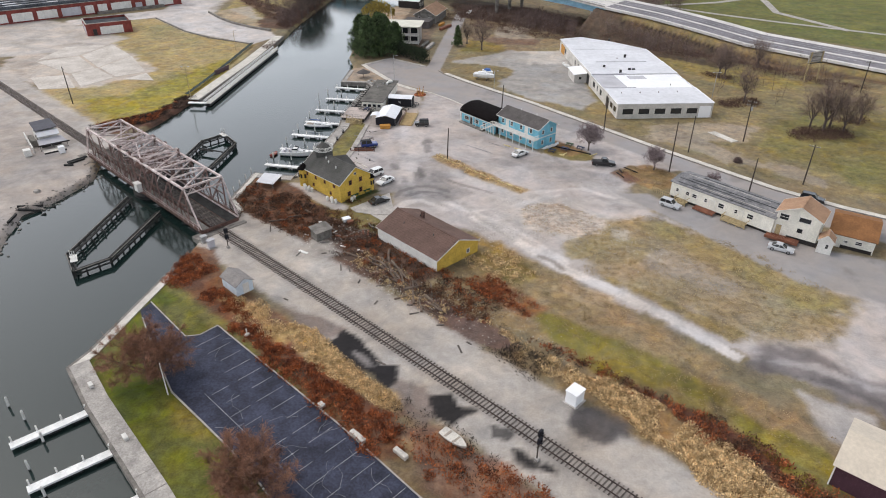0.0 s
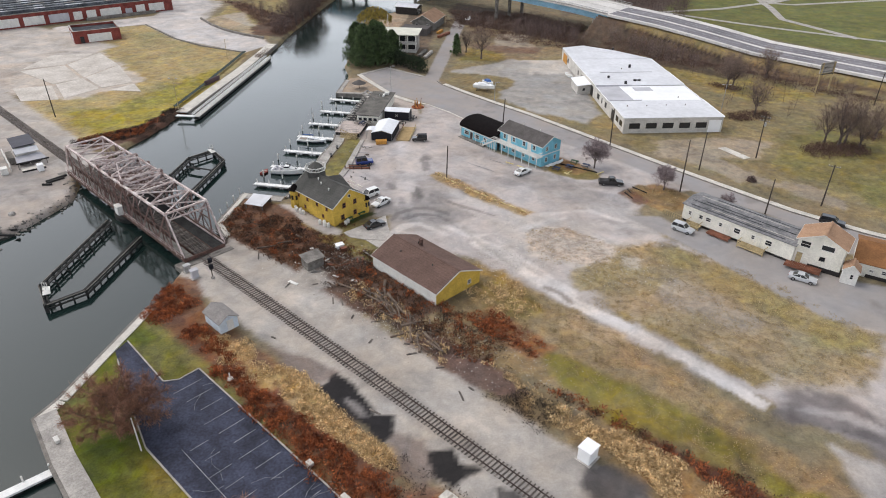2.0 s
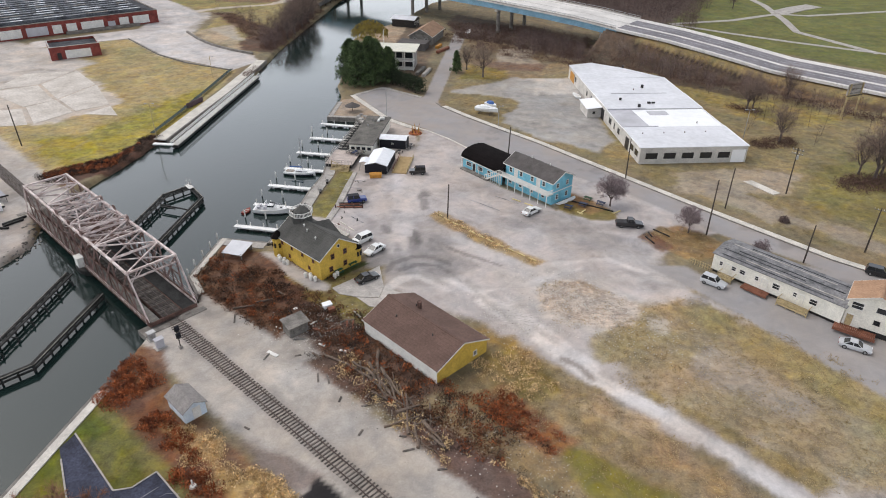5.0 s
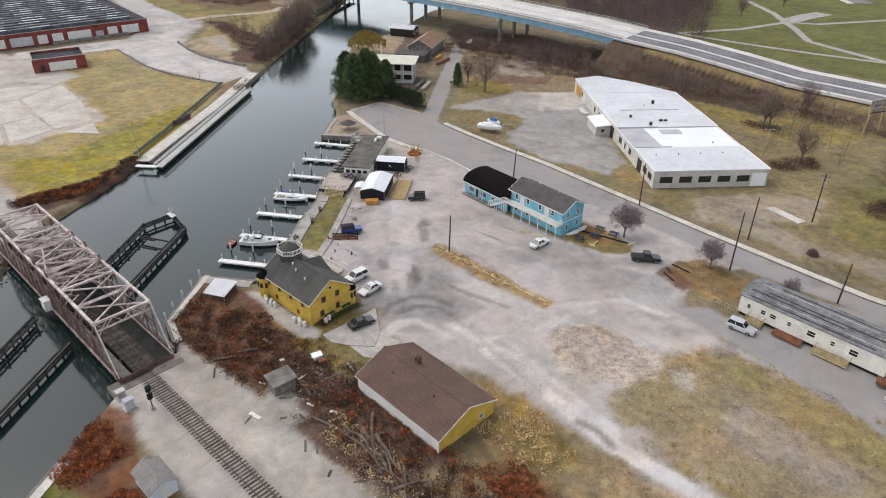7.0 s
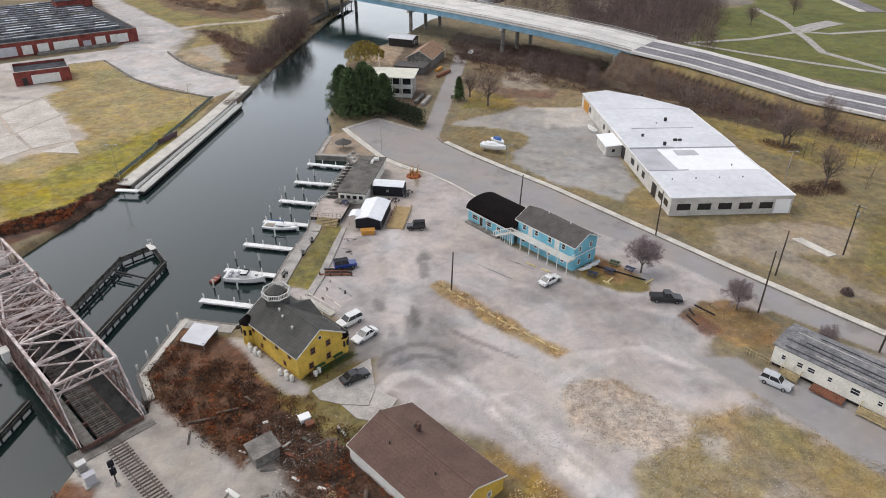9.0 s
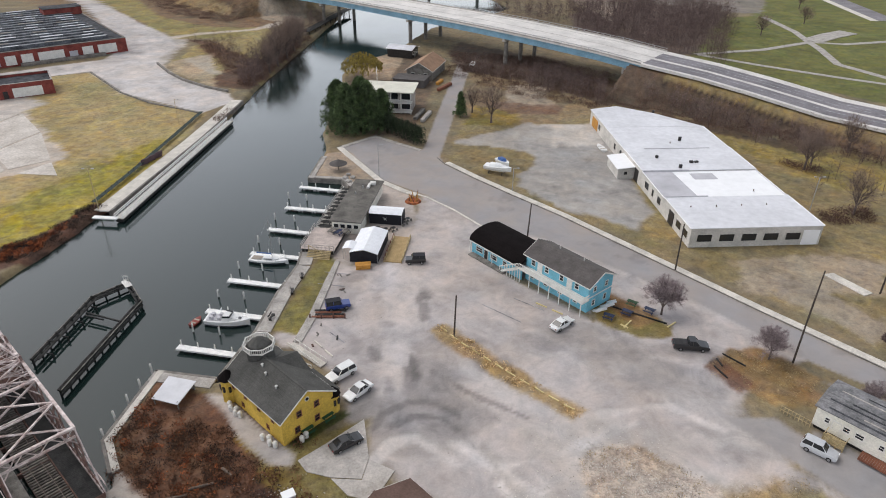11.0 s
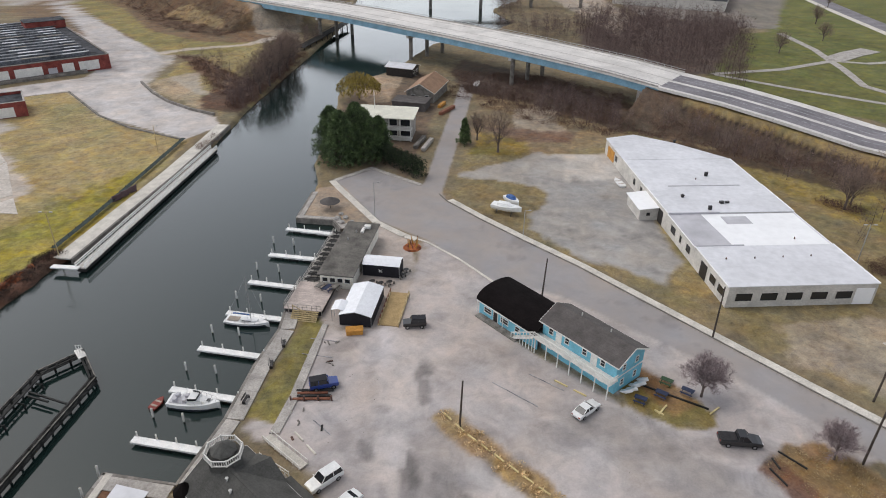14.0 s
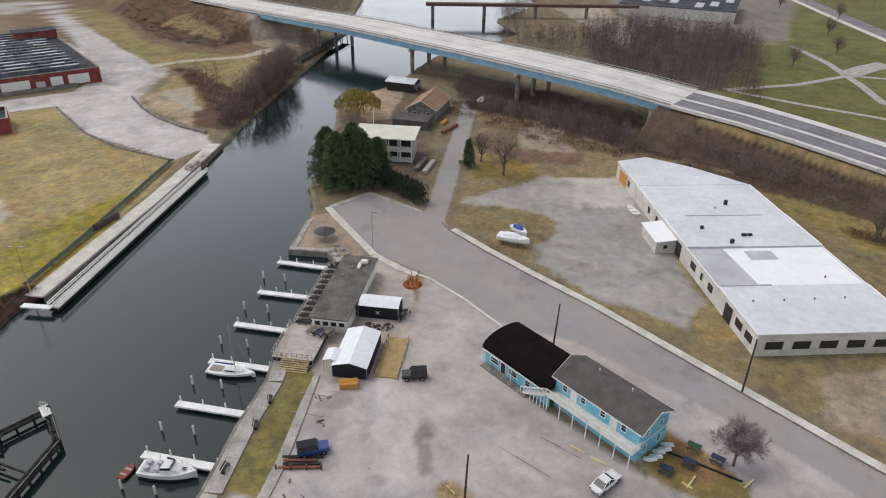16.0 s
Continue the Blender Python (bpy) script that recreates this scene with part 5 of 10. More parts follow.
    prof = [(cy + (ly / 2 + 0.4) * -math.cos(math.pi * i / n), 2.75 + 2.1 * math.sin(math.pi * i / n) ** 0.8) for i in range(n + 1)]
    ring_pts = prof + [(y * 0.985 + cy * 0.015, z - 0.14) for y, z in prof[::-1]]
    ends = [[b.verts.new((x, y, z)) for y, z in ring_pts] for x in (wx0 - 0.4, wx1 + 0.1)]
    for i in range(len(ring_pts)):
        j = (i + 1) % len(ring_pts)
        b.faces.new((ends[0][i], ends[0][j], ends[1][j], ends[1][i]))
    for e in ends:
        b.faces.new(e)
    bmesh.ops.recalc_face_normals(b, faces=b.faces[:])
    part("wing_roof", b, m_shingle_black, h, "rounded black shingle roof")
    b = BM()
    box(b, (cx, wy0 - 0.44, 2.72), (lx + 0.6, 0.08, 0.16))
    part("gutter", b, m_trim_white, h)
    for x in (-18.5, -14.5):
        window(h, pose(x, wy0, 1.5, 0, 0, 180), 1.8, 1.1)
    window(h, pose(-11.5, wy0, 1.5, 0, 0, 180), 1.1, 1.1)
    door(h, pose(-16.6, wy0, 0.1, 0, 0, 180))
    b = BM()
    box(b, (-15.5, wy0 - 0.7, 0.12), (9.5, 1.3, 0.28))
    part("step", b, m_timber_grey, h)
    for x in (-20.7, -14.6):
        b = BM()
        beam(b, (x, wy0 - 0.38, 2.6), (x, wy0 - 0.38, 0.2), 0.1)
        part("downpipe", b, m_trim_white, h)
    return h


def long_warehouse():
    h = thing("white_warehouse", pose(50.5, 188.6, 0, 0, 0, 3.6), "long single-storey white block building with a flat white roof", "building")
    L, W, H = 76.0, 27.3, 4.2
    segs = [(0, 14.5, 4.2, m_roof_white), (14.5, 29.0, 4.0, m_roof_greyish), (29.0, 43.0, 4.25, m_roof_white), (43.0, 60.0, 4.1, m_roof_white)]
    for y0, y1, hh, mt in segs:
        b = BM()
        for x in (0.15, W - 0.15):
            box(b, (x, (y0 + y1) / 2, hh / 2 - 0.2), (0.3, y1 - y0, hh + 0.4))
        for y in (y0 + 0.15, y1 - 0.15):
            box(b, (W / 2, y, hh / 2 - 0.2), (W - 0.6, 0.3, hh + 0.4))
        part("wall", b, m_block, h)
        b = BM()
        box(b, (W / 2, (y0 + y1) / 2, hh + 0.06), (W + 0.5, y1 - y0 - 0.02, 0.14))
        part("roof", b, mt, h)
        for x in (-0.22, W + 0.22):
            b = BM()
            box(b, (x, (y0 + y1) / 2, hh + 0.14), (0.12, y1 - y0, 0.2))
            part("coping", b, m_roof_bright, h)
    # the skewed far end
    b = BM()
    pts = [(0.0, 60.05), (W, 60.05), (17.5, 71.5), (13.5, 74.5), (8.5, 78.5), (0.0, 75.8)]
    slab(b, pts, -0.4, 4.1)
    part("end_wall", b, m_block, h)
    b = BM()
    slab(b, [(p[0] * 1.01 - 0.2, p[1] + (0.2 if p[1] > 61 else 0)) for p in pts], 4.12, 4.28)
    part("end_roof", b, m_roof_white, h)
    b = BM()
    slab(b, [(7.5, 14.8), (W - 0.1, 14.8), (W - 0.1, 28.6), (6.8, 28.6)], 4.075, 4.16)
    part("new_roofing", b, m_roof_bright, h, "fresh bright white roof membrane")
    b = BM()
    slab(b, [(10.5, 24.0), (16.0, 24.0), (16.0, 27.4), (10.5, 27.4)], 4.16, 4.19)
    part("roof_patch", b, m_roof_greyish, h)
    for x0, x1, y in ((0, 9.5, 14.6), (0, 11.0, 29.0), (5, 22, 43.0)):
        b = BM()
        box(b, ((x0 + x1) / 2, y, 4.32), (x1 - x0, 0.25, 0.35))
        part("flashing", b, m_roof_greyish, h)
    # windows of the street front and the yard's side
    for i in range(5):
        wn = window(h, pose(3.0 + 4.6 * i, 0, 2.1, 0, 0, 180), 3.2, 1.75, m_block, False)
    b = BM()
    box(b, (25.1, -0.06, 1.75), (3.4, 0.12, 3.3))
    part("loading_door", b, m_roof_bright, h, "white roller door")
    for y, w in ((2.5, 2.6), (6.0, 2.6), (17.5, 2.2), (21.5, 1.2), (25.5, 2.6), (46, 1.6), (51, 1.6), (66, 2.0)):
        window(h, pose(0, y, 2.1, 0, 0, 90), w, 1.8, m_block, False)
    for y, w in ((10.0, 2.6), (33.0, 2.4)):
        b = BM()
        box(b, (-0.05, y, 1.6), (0.1, w, 3.1))
        part("yard_door", b, m_dark_panel, h)
    b = BM()
    box(b, (-0.05, 70.5, 1.7), (0.1, 5.5, 3.0))
    part("orange_panel", b, m_orange, h, "orange plywood panel")
    b = BM()
    box(b, (-2.1, 38.8, 1.3), (4.1, 8.6, 2.8))
    an = part("annex", b, m_block, h)
    b = BM()
    plate(b, [(-4.5, 34.2, 2.75), (0.1, 34.2, 3.2), (0.1, 43.4, 3.2), (-4.5, 43.4, 2.75)], 0.14)
    part("annex_roof", b, m_roof_bright, an)
    window(an, pose(-2.2, 34.5, 1.5, 0, 0, 180), 1.0, 1.0, m_block, False)
    for x, y, k in ((3.6, 9.5, 0), (9.2, 9.6, 0), (14.8, 9.8, 0), (20.4, 10, 0), (9.5, 30.5, 1), (6.0, 37, 2), (14.0, 33.5, 3), (16.5, 49, 1), (13.2, 47, 0), (17.5, 72, 2), (21, 17, 0)):
        b = BM()
        if k == 0:
            rod(b, (x, y, 4.2), (x, y, 4.65), 0.12)
        elif k == 1:
            box(b, (x, y, 4.7), (0.7, 0.5, 1.1))
        elif k == 2:
            rod(b, (x, y, 4.2), (x, y, 4.8), 0.35)
            rod(b, (x, y, 4.8), (x, y, 5.05), 0.5, 0.25)
        else:
            box(b, (x - 0.6, y, 4.55), (0.9, 0.6, 0.7))
            box(b, (x + 0.7, y + 0.1, 4.5), (0.9, 0.5, 0.6))
        part("roof_vent", b, m_dark_panel if k else m_rust, h)
    return h


def long_cottage():
    """The low cream house by the lane: local x down the lane, local y away from it."""
    h = thing("long_cream_house", pose(61.2, 133.4, 0, 0, 0, -48.3), "long single-storey cream house with a grey roof", "house")
    hx, hy, z0, ze, zr = 11.2, 3.6, 0.6, 3.8, 4.5
    b = BM()
    for sy in (-1, 1):
        box(b, (0, sy * (hy - 0.1), (z0 + ze) / 2), (2 * hx, 0.2, ze - z0))
    for sx in (-1, 1):
        box(b, (sx * (hx - 0.1), 0, (z0 + ze) / 2), (0.2, 2 * hy - 0.4, ze - z0))
        v = [b.verts.new((sx * (hx - 0.02), -hy, ze)), b.verts.new((sx * (hx - 0.02), hy, ze)), b.verts.new((sx * (hx - 0.02), 0, zr))]
        b.faces.new(v)
    part("wall", b, m_cream, h)
    b = BM()
    box(b, (0, 0, z0 / 2 - 0.1), (2 * hx - 0.5, 2 * hy - 0.5, z0 + 0.2))
    part("crawl_space", b, m_dark_panel, h)
    k = (zr - ze) / hy
    b = stepped(hy + 0.3, ze - 0.3 * k, zr, hx + 0.3, 6, 0.1, True)
    rf = part("roof", b, SM("weathered_grey_roofing", (0.21, 0.205, 0.21), 0.8, 0.18, 1.6, 0.3, second=(0.115, 0.115, 0.12)), h)
    for y, x0, x1 in ((-3.1, -10, 9), (-2.4, -6, 10.5), (-1.6, -10.5, 4), (-0.8, -8, 10), (1.0, -10, 8), (2.2, -7, 10)):
        b = BM()
        z = zr - abs(y) * k + 0.13
        beam(b, (x0, y, z), (x1, y, z), 0.26, 0.05)
        part("roof_seam", b, m_concrete if y in (-2.4, 1.0) else m_tar, rf)
    for x, w in ((-9.6, 0.7), (-7.2, 0.9), (-5.6, 1.1), (-3.0, 0.7), (0.4, 1.3), (3.6, 0.7), (6.6, 1.3)):
        window(h, pose(x, -hy, 2.3, 0, 0, 180), w, 0.9 if w < 1.2 else 1.1, m_trim_white)
    for x in (-8.4, -1.6, 4.6):
        door(h, pose(x, -hy, 0.65, 0, 0, 180), mat=m_cream)
    for x, w, mt in ((-7.8, 2.6, m_wood_tan), (-2.4, 4.6, m_wood_red), (4.2, 5.0, m_wood_tan)):
        b = BM()
        for i in range(int(w / 0.28)):
            box(b, (x - w / 2 + 0.14 + 0.28 * i, -hy - 0.95, 0.58), (0.25, 1.7, 0.06))
        box(b, (x, -hy - 1.75, 0.42), (w, 0.1, 0.24))
        dk = part("porch_deck", b, mt, h)
        b = BM()
        for i in range(4):
            px = x - w / 2 + w * i / 3
            box(b, (px, -hy - 1.75, 0.75), (0.13, 0.13, 1.6))
        for z in (0.95, 1.25, 1.55):
            box(b, (x, -hy - 1.75, z), (w, 0.09, 0.13))
        for sx in (-w / 2, w / 2):
            box(b, (x + sx, -hy - 0.95, 1.5), (0.09, 1.7, 0.12))
        if mt is m_wood_tan:
            part("porch_rail", b, m_wood_tan, dk)
        else:
            b.free()
    b = BM()
    for i in range(9):
        box(b, (-hx - 4.0 + 0.5 * i, -hy - 0.3, 0.6), (0.1, 0.1, 1.2))
    for z in (0.5, 1.1):
        box(b, (-hx - 2.0, -hy - 0.3, z), (4.2, 0.06, 0.09))
    part("side_rail", b, m_wood_tan, h)
    return h


def gable_cottage():
    """The two-storey cream house behind a wide tan gable."""
    h = thing("tan_roofed_house", pose(71.1, 122.8, 0, 0, 0, -37.6), "two-storey cream house with a tan shingle roof", "house")
    hx, hy, ze, zr = 3.85, 2.85, 5.4, 7.2
    b = BM()
    gable_walls(b, hx, hy, -0.2, ze, zr)
    part("wall", b, m_cream, h)
    b = BM()
    courses(b, hx, hy, 0, ze)
    tagged(part("siding_edge", b, m_cream, h), kind="stuff")
    gable_roof(h, hx, hy, ze, zr, 0.4, m_shingle_tan, 9)
    window(h, pose(-2.5, -hy, 4.5, 0, 0, 180), 1.7, 1.3, m_trim_white)
    window(h, pose(1.1, -hy, 4.8, 0, 0, 180), 2.2, 1.1, m_trim_white, False)
    window(h, pose(0.7, -hy, 2.5, 0, 0, 180), 0.9, 0.8, m_dark_panel)
    door(h, pose(-3.0, -hy, 0.6, 0, 0, 180), mat=m_wood_tan)
    b = BM()
    for i in range(22):
        box(b, (-4.6 + 0.27 * i, -hy - 1.3, 0.55), (0.24, 2.5, 0.07))
    dk = part("porch_deck", b, m_wood_red, h, "red-brown timber deck")
    b = BM()
    box(b, (-1.7, -hy - 2.55, 0.75), (6.0, 0.1, 0.5))
    part("porch_skirt", b, m_wood_red, dk)
    b = BM()
    box(b, (1.4, -hy + 0.05, 0.45), (5.4, 0.25, 0.9))
    part("plinth", b, m_dark_panel, h)
    return h


def side_cottage():
    h = thing("brown_roofed_cottage", pose(81.5, 121.9, 0, 0, 0, -32.6), "single-storey cream cottage with an orange-brown roof", "house")
    hx, hy, ze, zr = 3.8, 5.4, 2.7, 4.4
    b = BM()
    for sy in (-1, 1):
        box(b, (0, sy * (hy - 0.1), ze / 2), (2 * hx, 0.2, ze))
    for sx in (-1, 1):
        box(b, (sx * (hx - 0.1), 0, ze / 2), (0.2, 2 * hy - 0.4, ze))
    part("wall", b, m_cream, h)
    b = BM()
    plate(b, [(-hx - 0.3, -hy - 0.4, ze + 0.1), (hx + 0.3, -hy - 0.4, ze + 0.1), (hx + 0.3, 0.5, zr), (-hx - 0.3, 0.5, zr)], 0.14)
    plate(b, [(-hx - 0.3, hy + 0.4, ze + 0.1), (hx + 0.3, hy + 0.4, ze + 0.1), (hx + 0.3, 0.5, zr), (-hx - 0.3, 0.5, zr)], 0.14)
    part("roof", b, m_shingle_orange, h)
    window(h, pose(1.2, -hy, 1.7, 0, 0, 180), 1.2, 0.8, m_trim_white)
    window(h, pose(-0.9, -hy, 1.5, 0, 0, 180), 0.8, 0.5, m_trim_white)
    b = BM()
    gable_walls(b, 1.25, 1.3, -0.2, 2.7, 3.8)
    pc = part("porch_wall", b, m_trim_white, h, m=pose(-4.0, -hy - 3.0, 0))
    gable_roof(pc, 1.25, 1.3, 2.7, 3.8, 0.2, m_shingle_tan, 4)
    window(pc, pose(0.3, -1.3, 1.6, 0, 0, 180), 0.6, 1.0, m_trim_white)
    b = BM()
    box(b, (1.0, -hy + 0.06, 0.35), (5.2, 0.2, 0.7))
    part("plinth", b, m_dark_panel, h)
    return h


yellow_house()
brown_shed()
blue_house()
long_warehouse()
long_cottage()
gable_cottage()
side_cottage()


# ---- railway track ----
def track(name, s0, s1, label, single, z=0.0, w=0.0):
    tr = thing(name, pose(*rail(0, w, z), 0, 0, RZ), label, "railway track", kind="structure")
    for side_y in (-0.72, 0.72):
        b = BM()
        box(b, ((s0 + s1) / 2, side_y, 0.235), (s1 - s0, 0.07, 0.05))
        box(b, ((s0 + s1) / 2, side_y, 0.16), (s1 - s0, 0.025, 0.11))
        box(b, ((s0 + s1) / 2, side_y, 0.105), (s1 - s0, 0.15, 0.02))
        part("rail", b, m_rail, tr)
    n = int((s1 - s0) / 0.6)
    if single:
        b = BM()
        box(b, (0, 0, 0.01), (0.20, 2.5, 0.14))
        first = part("sleeper", b, m_tie, tr, m=pose(s0 + 0.28, 0, 0))
        for i in range(1, n):
            again(first, pose(s0 + 0.28 + 0.6 * i + random.uniform(-0.03, 0.03), random.uniform(-0.06, 0.06), random.uniform(-0.015, 0.015), 0, 0, random.uniform(-1.2, 1.2)))
    else:
        b = BM()
        for i in range(n):
            box(b, (s0 + 0.28 + 0.6 * i, random.uniform(-0.06, 0.06), 0.03), (0.24, 2.6, 0.14), random.uniform(-1.2, 1.2))
        tagged(part("sleeper_row", b, m_tie, tr), kind="stuff")
    return tr


track("railway_track", 0.3, 130.0, "single railway track on dark timber sleepers over pale ballast", True)
track("far_railway_track", -170.0, -55.0, "railway track running on beyond the swing bridge", False)


# ---- the swing bridge ----
def swing_bridge():
    L = 54.5
    br = thing("railway_swing_bridge", pose(*rail(0.4, 0.65), 0, 0, RZ), "weathered grey-pink steel through-truss swing bridge", "railway bridge")
    hw, top = 4.05, 8.3
    n = 10
    pan = L / n
    xs = [0, -4.2, -10.2, -16.3, -21.7, -27.25, -32.8, -38.2, -44.3, -50.3, -54.5]

    def lattice(b, p, q, w, bar=0.10):
        """A built-up member: two flanges with zigzag lacing."""
        p, q = Vector(p), Vector(q)
        d = (q - p)
        k = max(2, int(d.length / 0.9))
        sidev = d.cross(Vector((0, 1, 0)) if abs(d.normalized().y) < 0.8 else UP).normalized() * (w / 2)
        for sg in (-1, 1):
            beam(b, p + sidev * sg, q + sidev * sg, bar, bar * 2.2)
        for i in range(k):
            a, c = p + d * (i / k), p + d * ((i + 1) / k)
            sg = 1 if i % 2 else -1
            beam(b, a + sidev * sg, c - sidev * sg, 0.05)

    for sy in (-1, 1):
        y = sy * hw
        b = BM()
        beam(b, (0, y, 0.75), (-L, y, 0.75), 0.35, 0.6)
        # bottom chord: dark brown on the -y side, pale on the other
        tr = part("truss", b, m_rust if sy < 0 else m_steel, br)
        b = BM()
        beam(b, (xs[1] + 0.2, y, top), (xs[-2] - 0.2, y, top), 0.36, 0.4)
        part("top_chord", b, m_steel, tr)
        b = BM()
        lattice(b, (0, y, 0.9), (xs[1] + 0.2, y, top), 0.5)
        part("end_post", b, m_steel, tr)
        b = BM()
        lattice(b, (-L, y, 0.9), (xs[-2] - 0.2, y, top), 0.5)
        part("end_post", b, m_steel, tr)
        for i in range(1, n):
            b = BM()
            if i in (4, 5, 6):
                lattice(b, (xs[i], y, 0.9), (xs[i], y, top + 1.0), 0.6, 0.12)
            else:
                lattice(b, (xs[i], y, 0.9), (xs[i], y, top), 0.3, 0.07)
            part("upright", b, m_steel_red, tr)
        for i in range(1, n - 1):
            b = BM()
            dn = i < n / 2
            lattice(b, (xs[i], y, top if dn else 0.9), (xs[i + 1], y, 0.9 if dn else top), 0.28, 0.07)
            if i in (3, 4, 5, 6):
                lattice(b, (xs[i], y, 0.9 if dn else top), (xs[i + 1], y, top if dn else 0.9), 0.22, 0.06)
            part("diagonal", b, m_steel_red, tr)
        # sub-struts that halve each panel
        for i in range(1, n - 1):
            b = BM()
            mid = (xs[i] + xs[i + 1]) / 2
            beam(b, (mid, y, 0.9), (mid, y, (top + 0.9) / 2), 0.16)
            beam(b, (mid, y, (top + 0.9) / 2), (xs[i] if i < n / 2 else xs[i + 1], y, 0.9), 0.12)
            beam(b, (xs[i], y, 4.4), (xs[i + 1], y, 4.4), 0.14)
            part("sub_strut", b, m_rust, tr)
        # handrail of the walkway
        b = BM()
        for z in (1.5, 2.0):
            beam(b, (0, y * 1.1, z), (-L, y * 1.1, z), 0.05)
        for i in range(28):
            beam(b, (-L * i / 27, y * 1.1, 0.9), (-L * i / 27, y * 1.1, 2.0), 0.05)
        part("handrail", b, m_steel, tr)
    # plate girders along the bottom chords
    for y in (-hw, hw):
        b = BM()
        box(b, (-L / 2, y, 0.75), (L, 0.14, 1.3))
        for i in range(45):
            box(b, (-0.4 - (L - 0.8) * i / 44, y, 0.75), (0.1, 0.3, 1.3))
        part("plate_girder", b, m_rust, br)
    # cross frames and top bracing
    for i in range(1, n):
        b = BM()
        if i in (1, 3, 7, 9):
            beam(b, (xs[i], -hw, top + 0.05), (xs[i], hw, top + 0.05), 0.34, 0.3)
        else:
            lattice(b, (xs[i], -hw, top), (xs[i], hw, top), 0.4, 0.1)
        if i in (1, n - 1, 4, 5, 6):
            lattice(b, (xs[i], -hw, top - 1.3), (xs[i], hw, top - 1.3), 0.25, 0.08)
            for k in range(6):
                y0, y1 = -hw + 2 * hw * k / 6, -hw + 2 * hw * (k + 1) / 6
                beam(b, (xs[i], y0, top - (1.3 if k % 2 else 0.0)), (xs[i], y1, top - (0.0 if k % 2 else 1.3)), 0.09)
        for sy in (-1, 1):
            beam(b, (xs[i], sy * hw, top - 2.6), (xs[i], sy * (hw - 1.7), top - 0.2), 0.12)
        part("cross_frame", b, m_steel, br)
    for i in range(1, n - 1):
        b = BM()
        up = hw if i % 2 else -hw
        beam(b, (xs[i], -up, top + 0.1), (xs[i + 1], up, top + 0.1), 0.2, 0.2)
        lattice(b, (xs[i], up, top - 0.1), (xs[i + 1], -up, top - 0.1), 0.16, 0.07)
        part("top_brace", b, m_steel, br)
    # raised frame over the pivot, with its machinery platform
    b = BM()
    for x in (xs[4], xs[6]):
        for y in (-hw, hw):
            beam(b, (x, y, top), (xs[5], y * 0.55, top + 2.4), 0.22)
        lattice(b, (x, -hw, top + 1.0), (x, hw, top + 1.0), 0.4, 0.1)
    beam(b, (xs[5], -hw * 0.55, top + 2.4), (xs[5], hw * 0.55, top + 2.4), 0.25)
    for sx in (-1, 1):
        for k in range(5):
            z = top - 3.4 + 0.9 * k
            beam(b, (xs[5] + sx * pan, -hw, z), (xs[5], hw * (0.6 if k % 2 else -0.6), z + 0.6), 0.08)
            beam(b, (xs[5] + sx * pan, hw, z), (xs[5], -hw * (0.6 if k % 2 else -0.6), z + 0.6), 0.08)
    part("pivot_frame", b, m_steel, br)
    b = BM()
    box(b, (xs[5], 0, top - 2.6), (2 * pan, 2 * hw - 1.0, 0.2))
    box(b, (xs[5] + 1.2, -0.8, top - 1.8), (2.6, 1.8, 1.5))
    box(b, (xs[5] - 2.2, 1.2, top - 2.0), (1.6, 1.6, 1.0))
    part("machinery_platform", b, m_rust, br)
    # loose lattice of the centre span and hangers
    b = BM()
    random.seed(77)
    for k in range(80):
        x = xs[5] + random.uniform(-2.2, 2.2) * pan
        y0 = random.uniform(-hw, hw)
        z0 = top - random.uniform(0.0, 2.2)
        beam(b, (x, y0, z0), (x + random.uniform(-0.8, 0.8) * pan, random.choice((-hw, hw, 0)), top + random.uniform(-0.6, 0.9)), random.choice((0.06, 0.09, 0.12)))
    part("pivot_bracing", b, m_steel, br)
    # a small control cabin on the river side
    b = BM()
    box(b, (xs[5] + 2.0, -hw - 0.7, 1.9), (1.7, 1.0, 1.8))
    box(b, (xs[5] + 2.0, -hw - 0.7, 2.88), (1.9, 1.2, 0.12))
    part("control_cabin", b, m_trim_white, br)
    # floor
    for y in (-1.6, 1.6):
        b = BM()
        beam(b, (0, y, 0.25), (-L, y, 0.25), 0.3, 0.7)
        part("stringer", b, m_rust, br)
    for i in range(n + 1):
        b = BM()
        beam(b, (xs[i], -hw, 0.35), (xs[i], hw, 0.35), 0.3, 0.7)
        part("floor_beam", b, m_rust, br)
    b = BM()
    box(b, (0, 0, 0), (0.26, 3.1, 0.18))
    tie = part("bridge_tie", b, m_tie, br, m=pose(-0.25, -0.2, 0.68))
    for i in range(1, int(L / 0.5)):
        again(tie, pose(-0.25 - 0.5 * i, -0.2 + random.uniform(-0.05, 0.05), 0.68, 0, 0, random.uniform(-1, 1)))
    for y in (-0.92, 0.52):
        b = BM()
        box(b, (-L / 2, y, 0.83), (L, 0.08, 0.13))
        part("rail", b, m_rail, br)
    for y0, w in ((-3.0, 1.4), (2.7, 2.2)):
        b = BM()
        for i in range(int(L / 0.3)):
            box(b, (-0.15 - 0.3 * i, y0, 0.72), (0.27, w, 0.06))
        tagged(part("walk_planks", b, m_timber_dark if y0 > 0 else m_timber_grey, br), kind="stuff")
    # round pivot pier
    b = BM()
    rod(b, (xs[5], 0, -3), (xs[5], 0, -0.35), 5.0, n=28)
    part("pivot_pier", b, m_timber_dark, br)
    b = BM()
    rod(b, (xs[5], 0, -0.35), (xs[5], 0, 0.0), 4.0, n=28)
    part("turning_drum", b, m_rust, br)
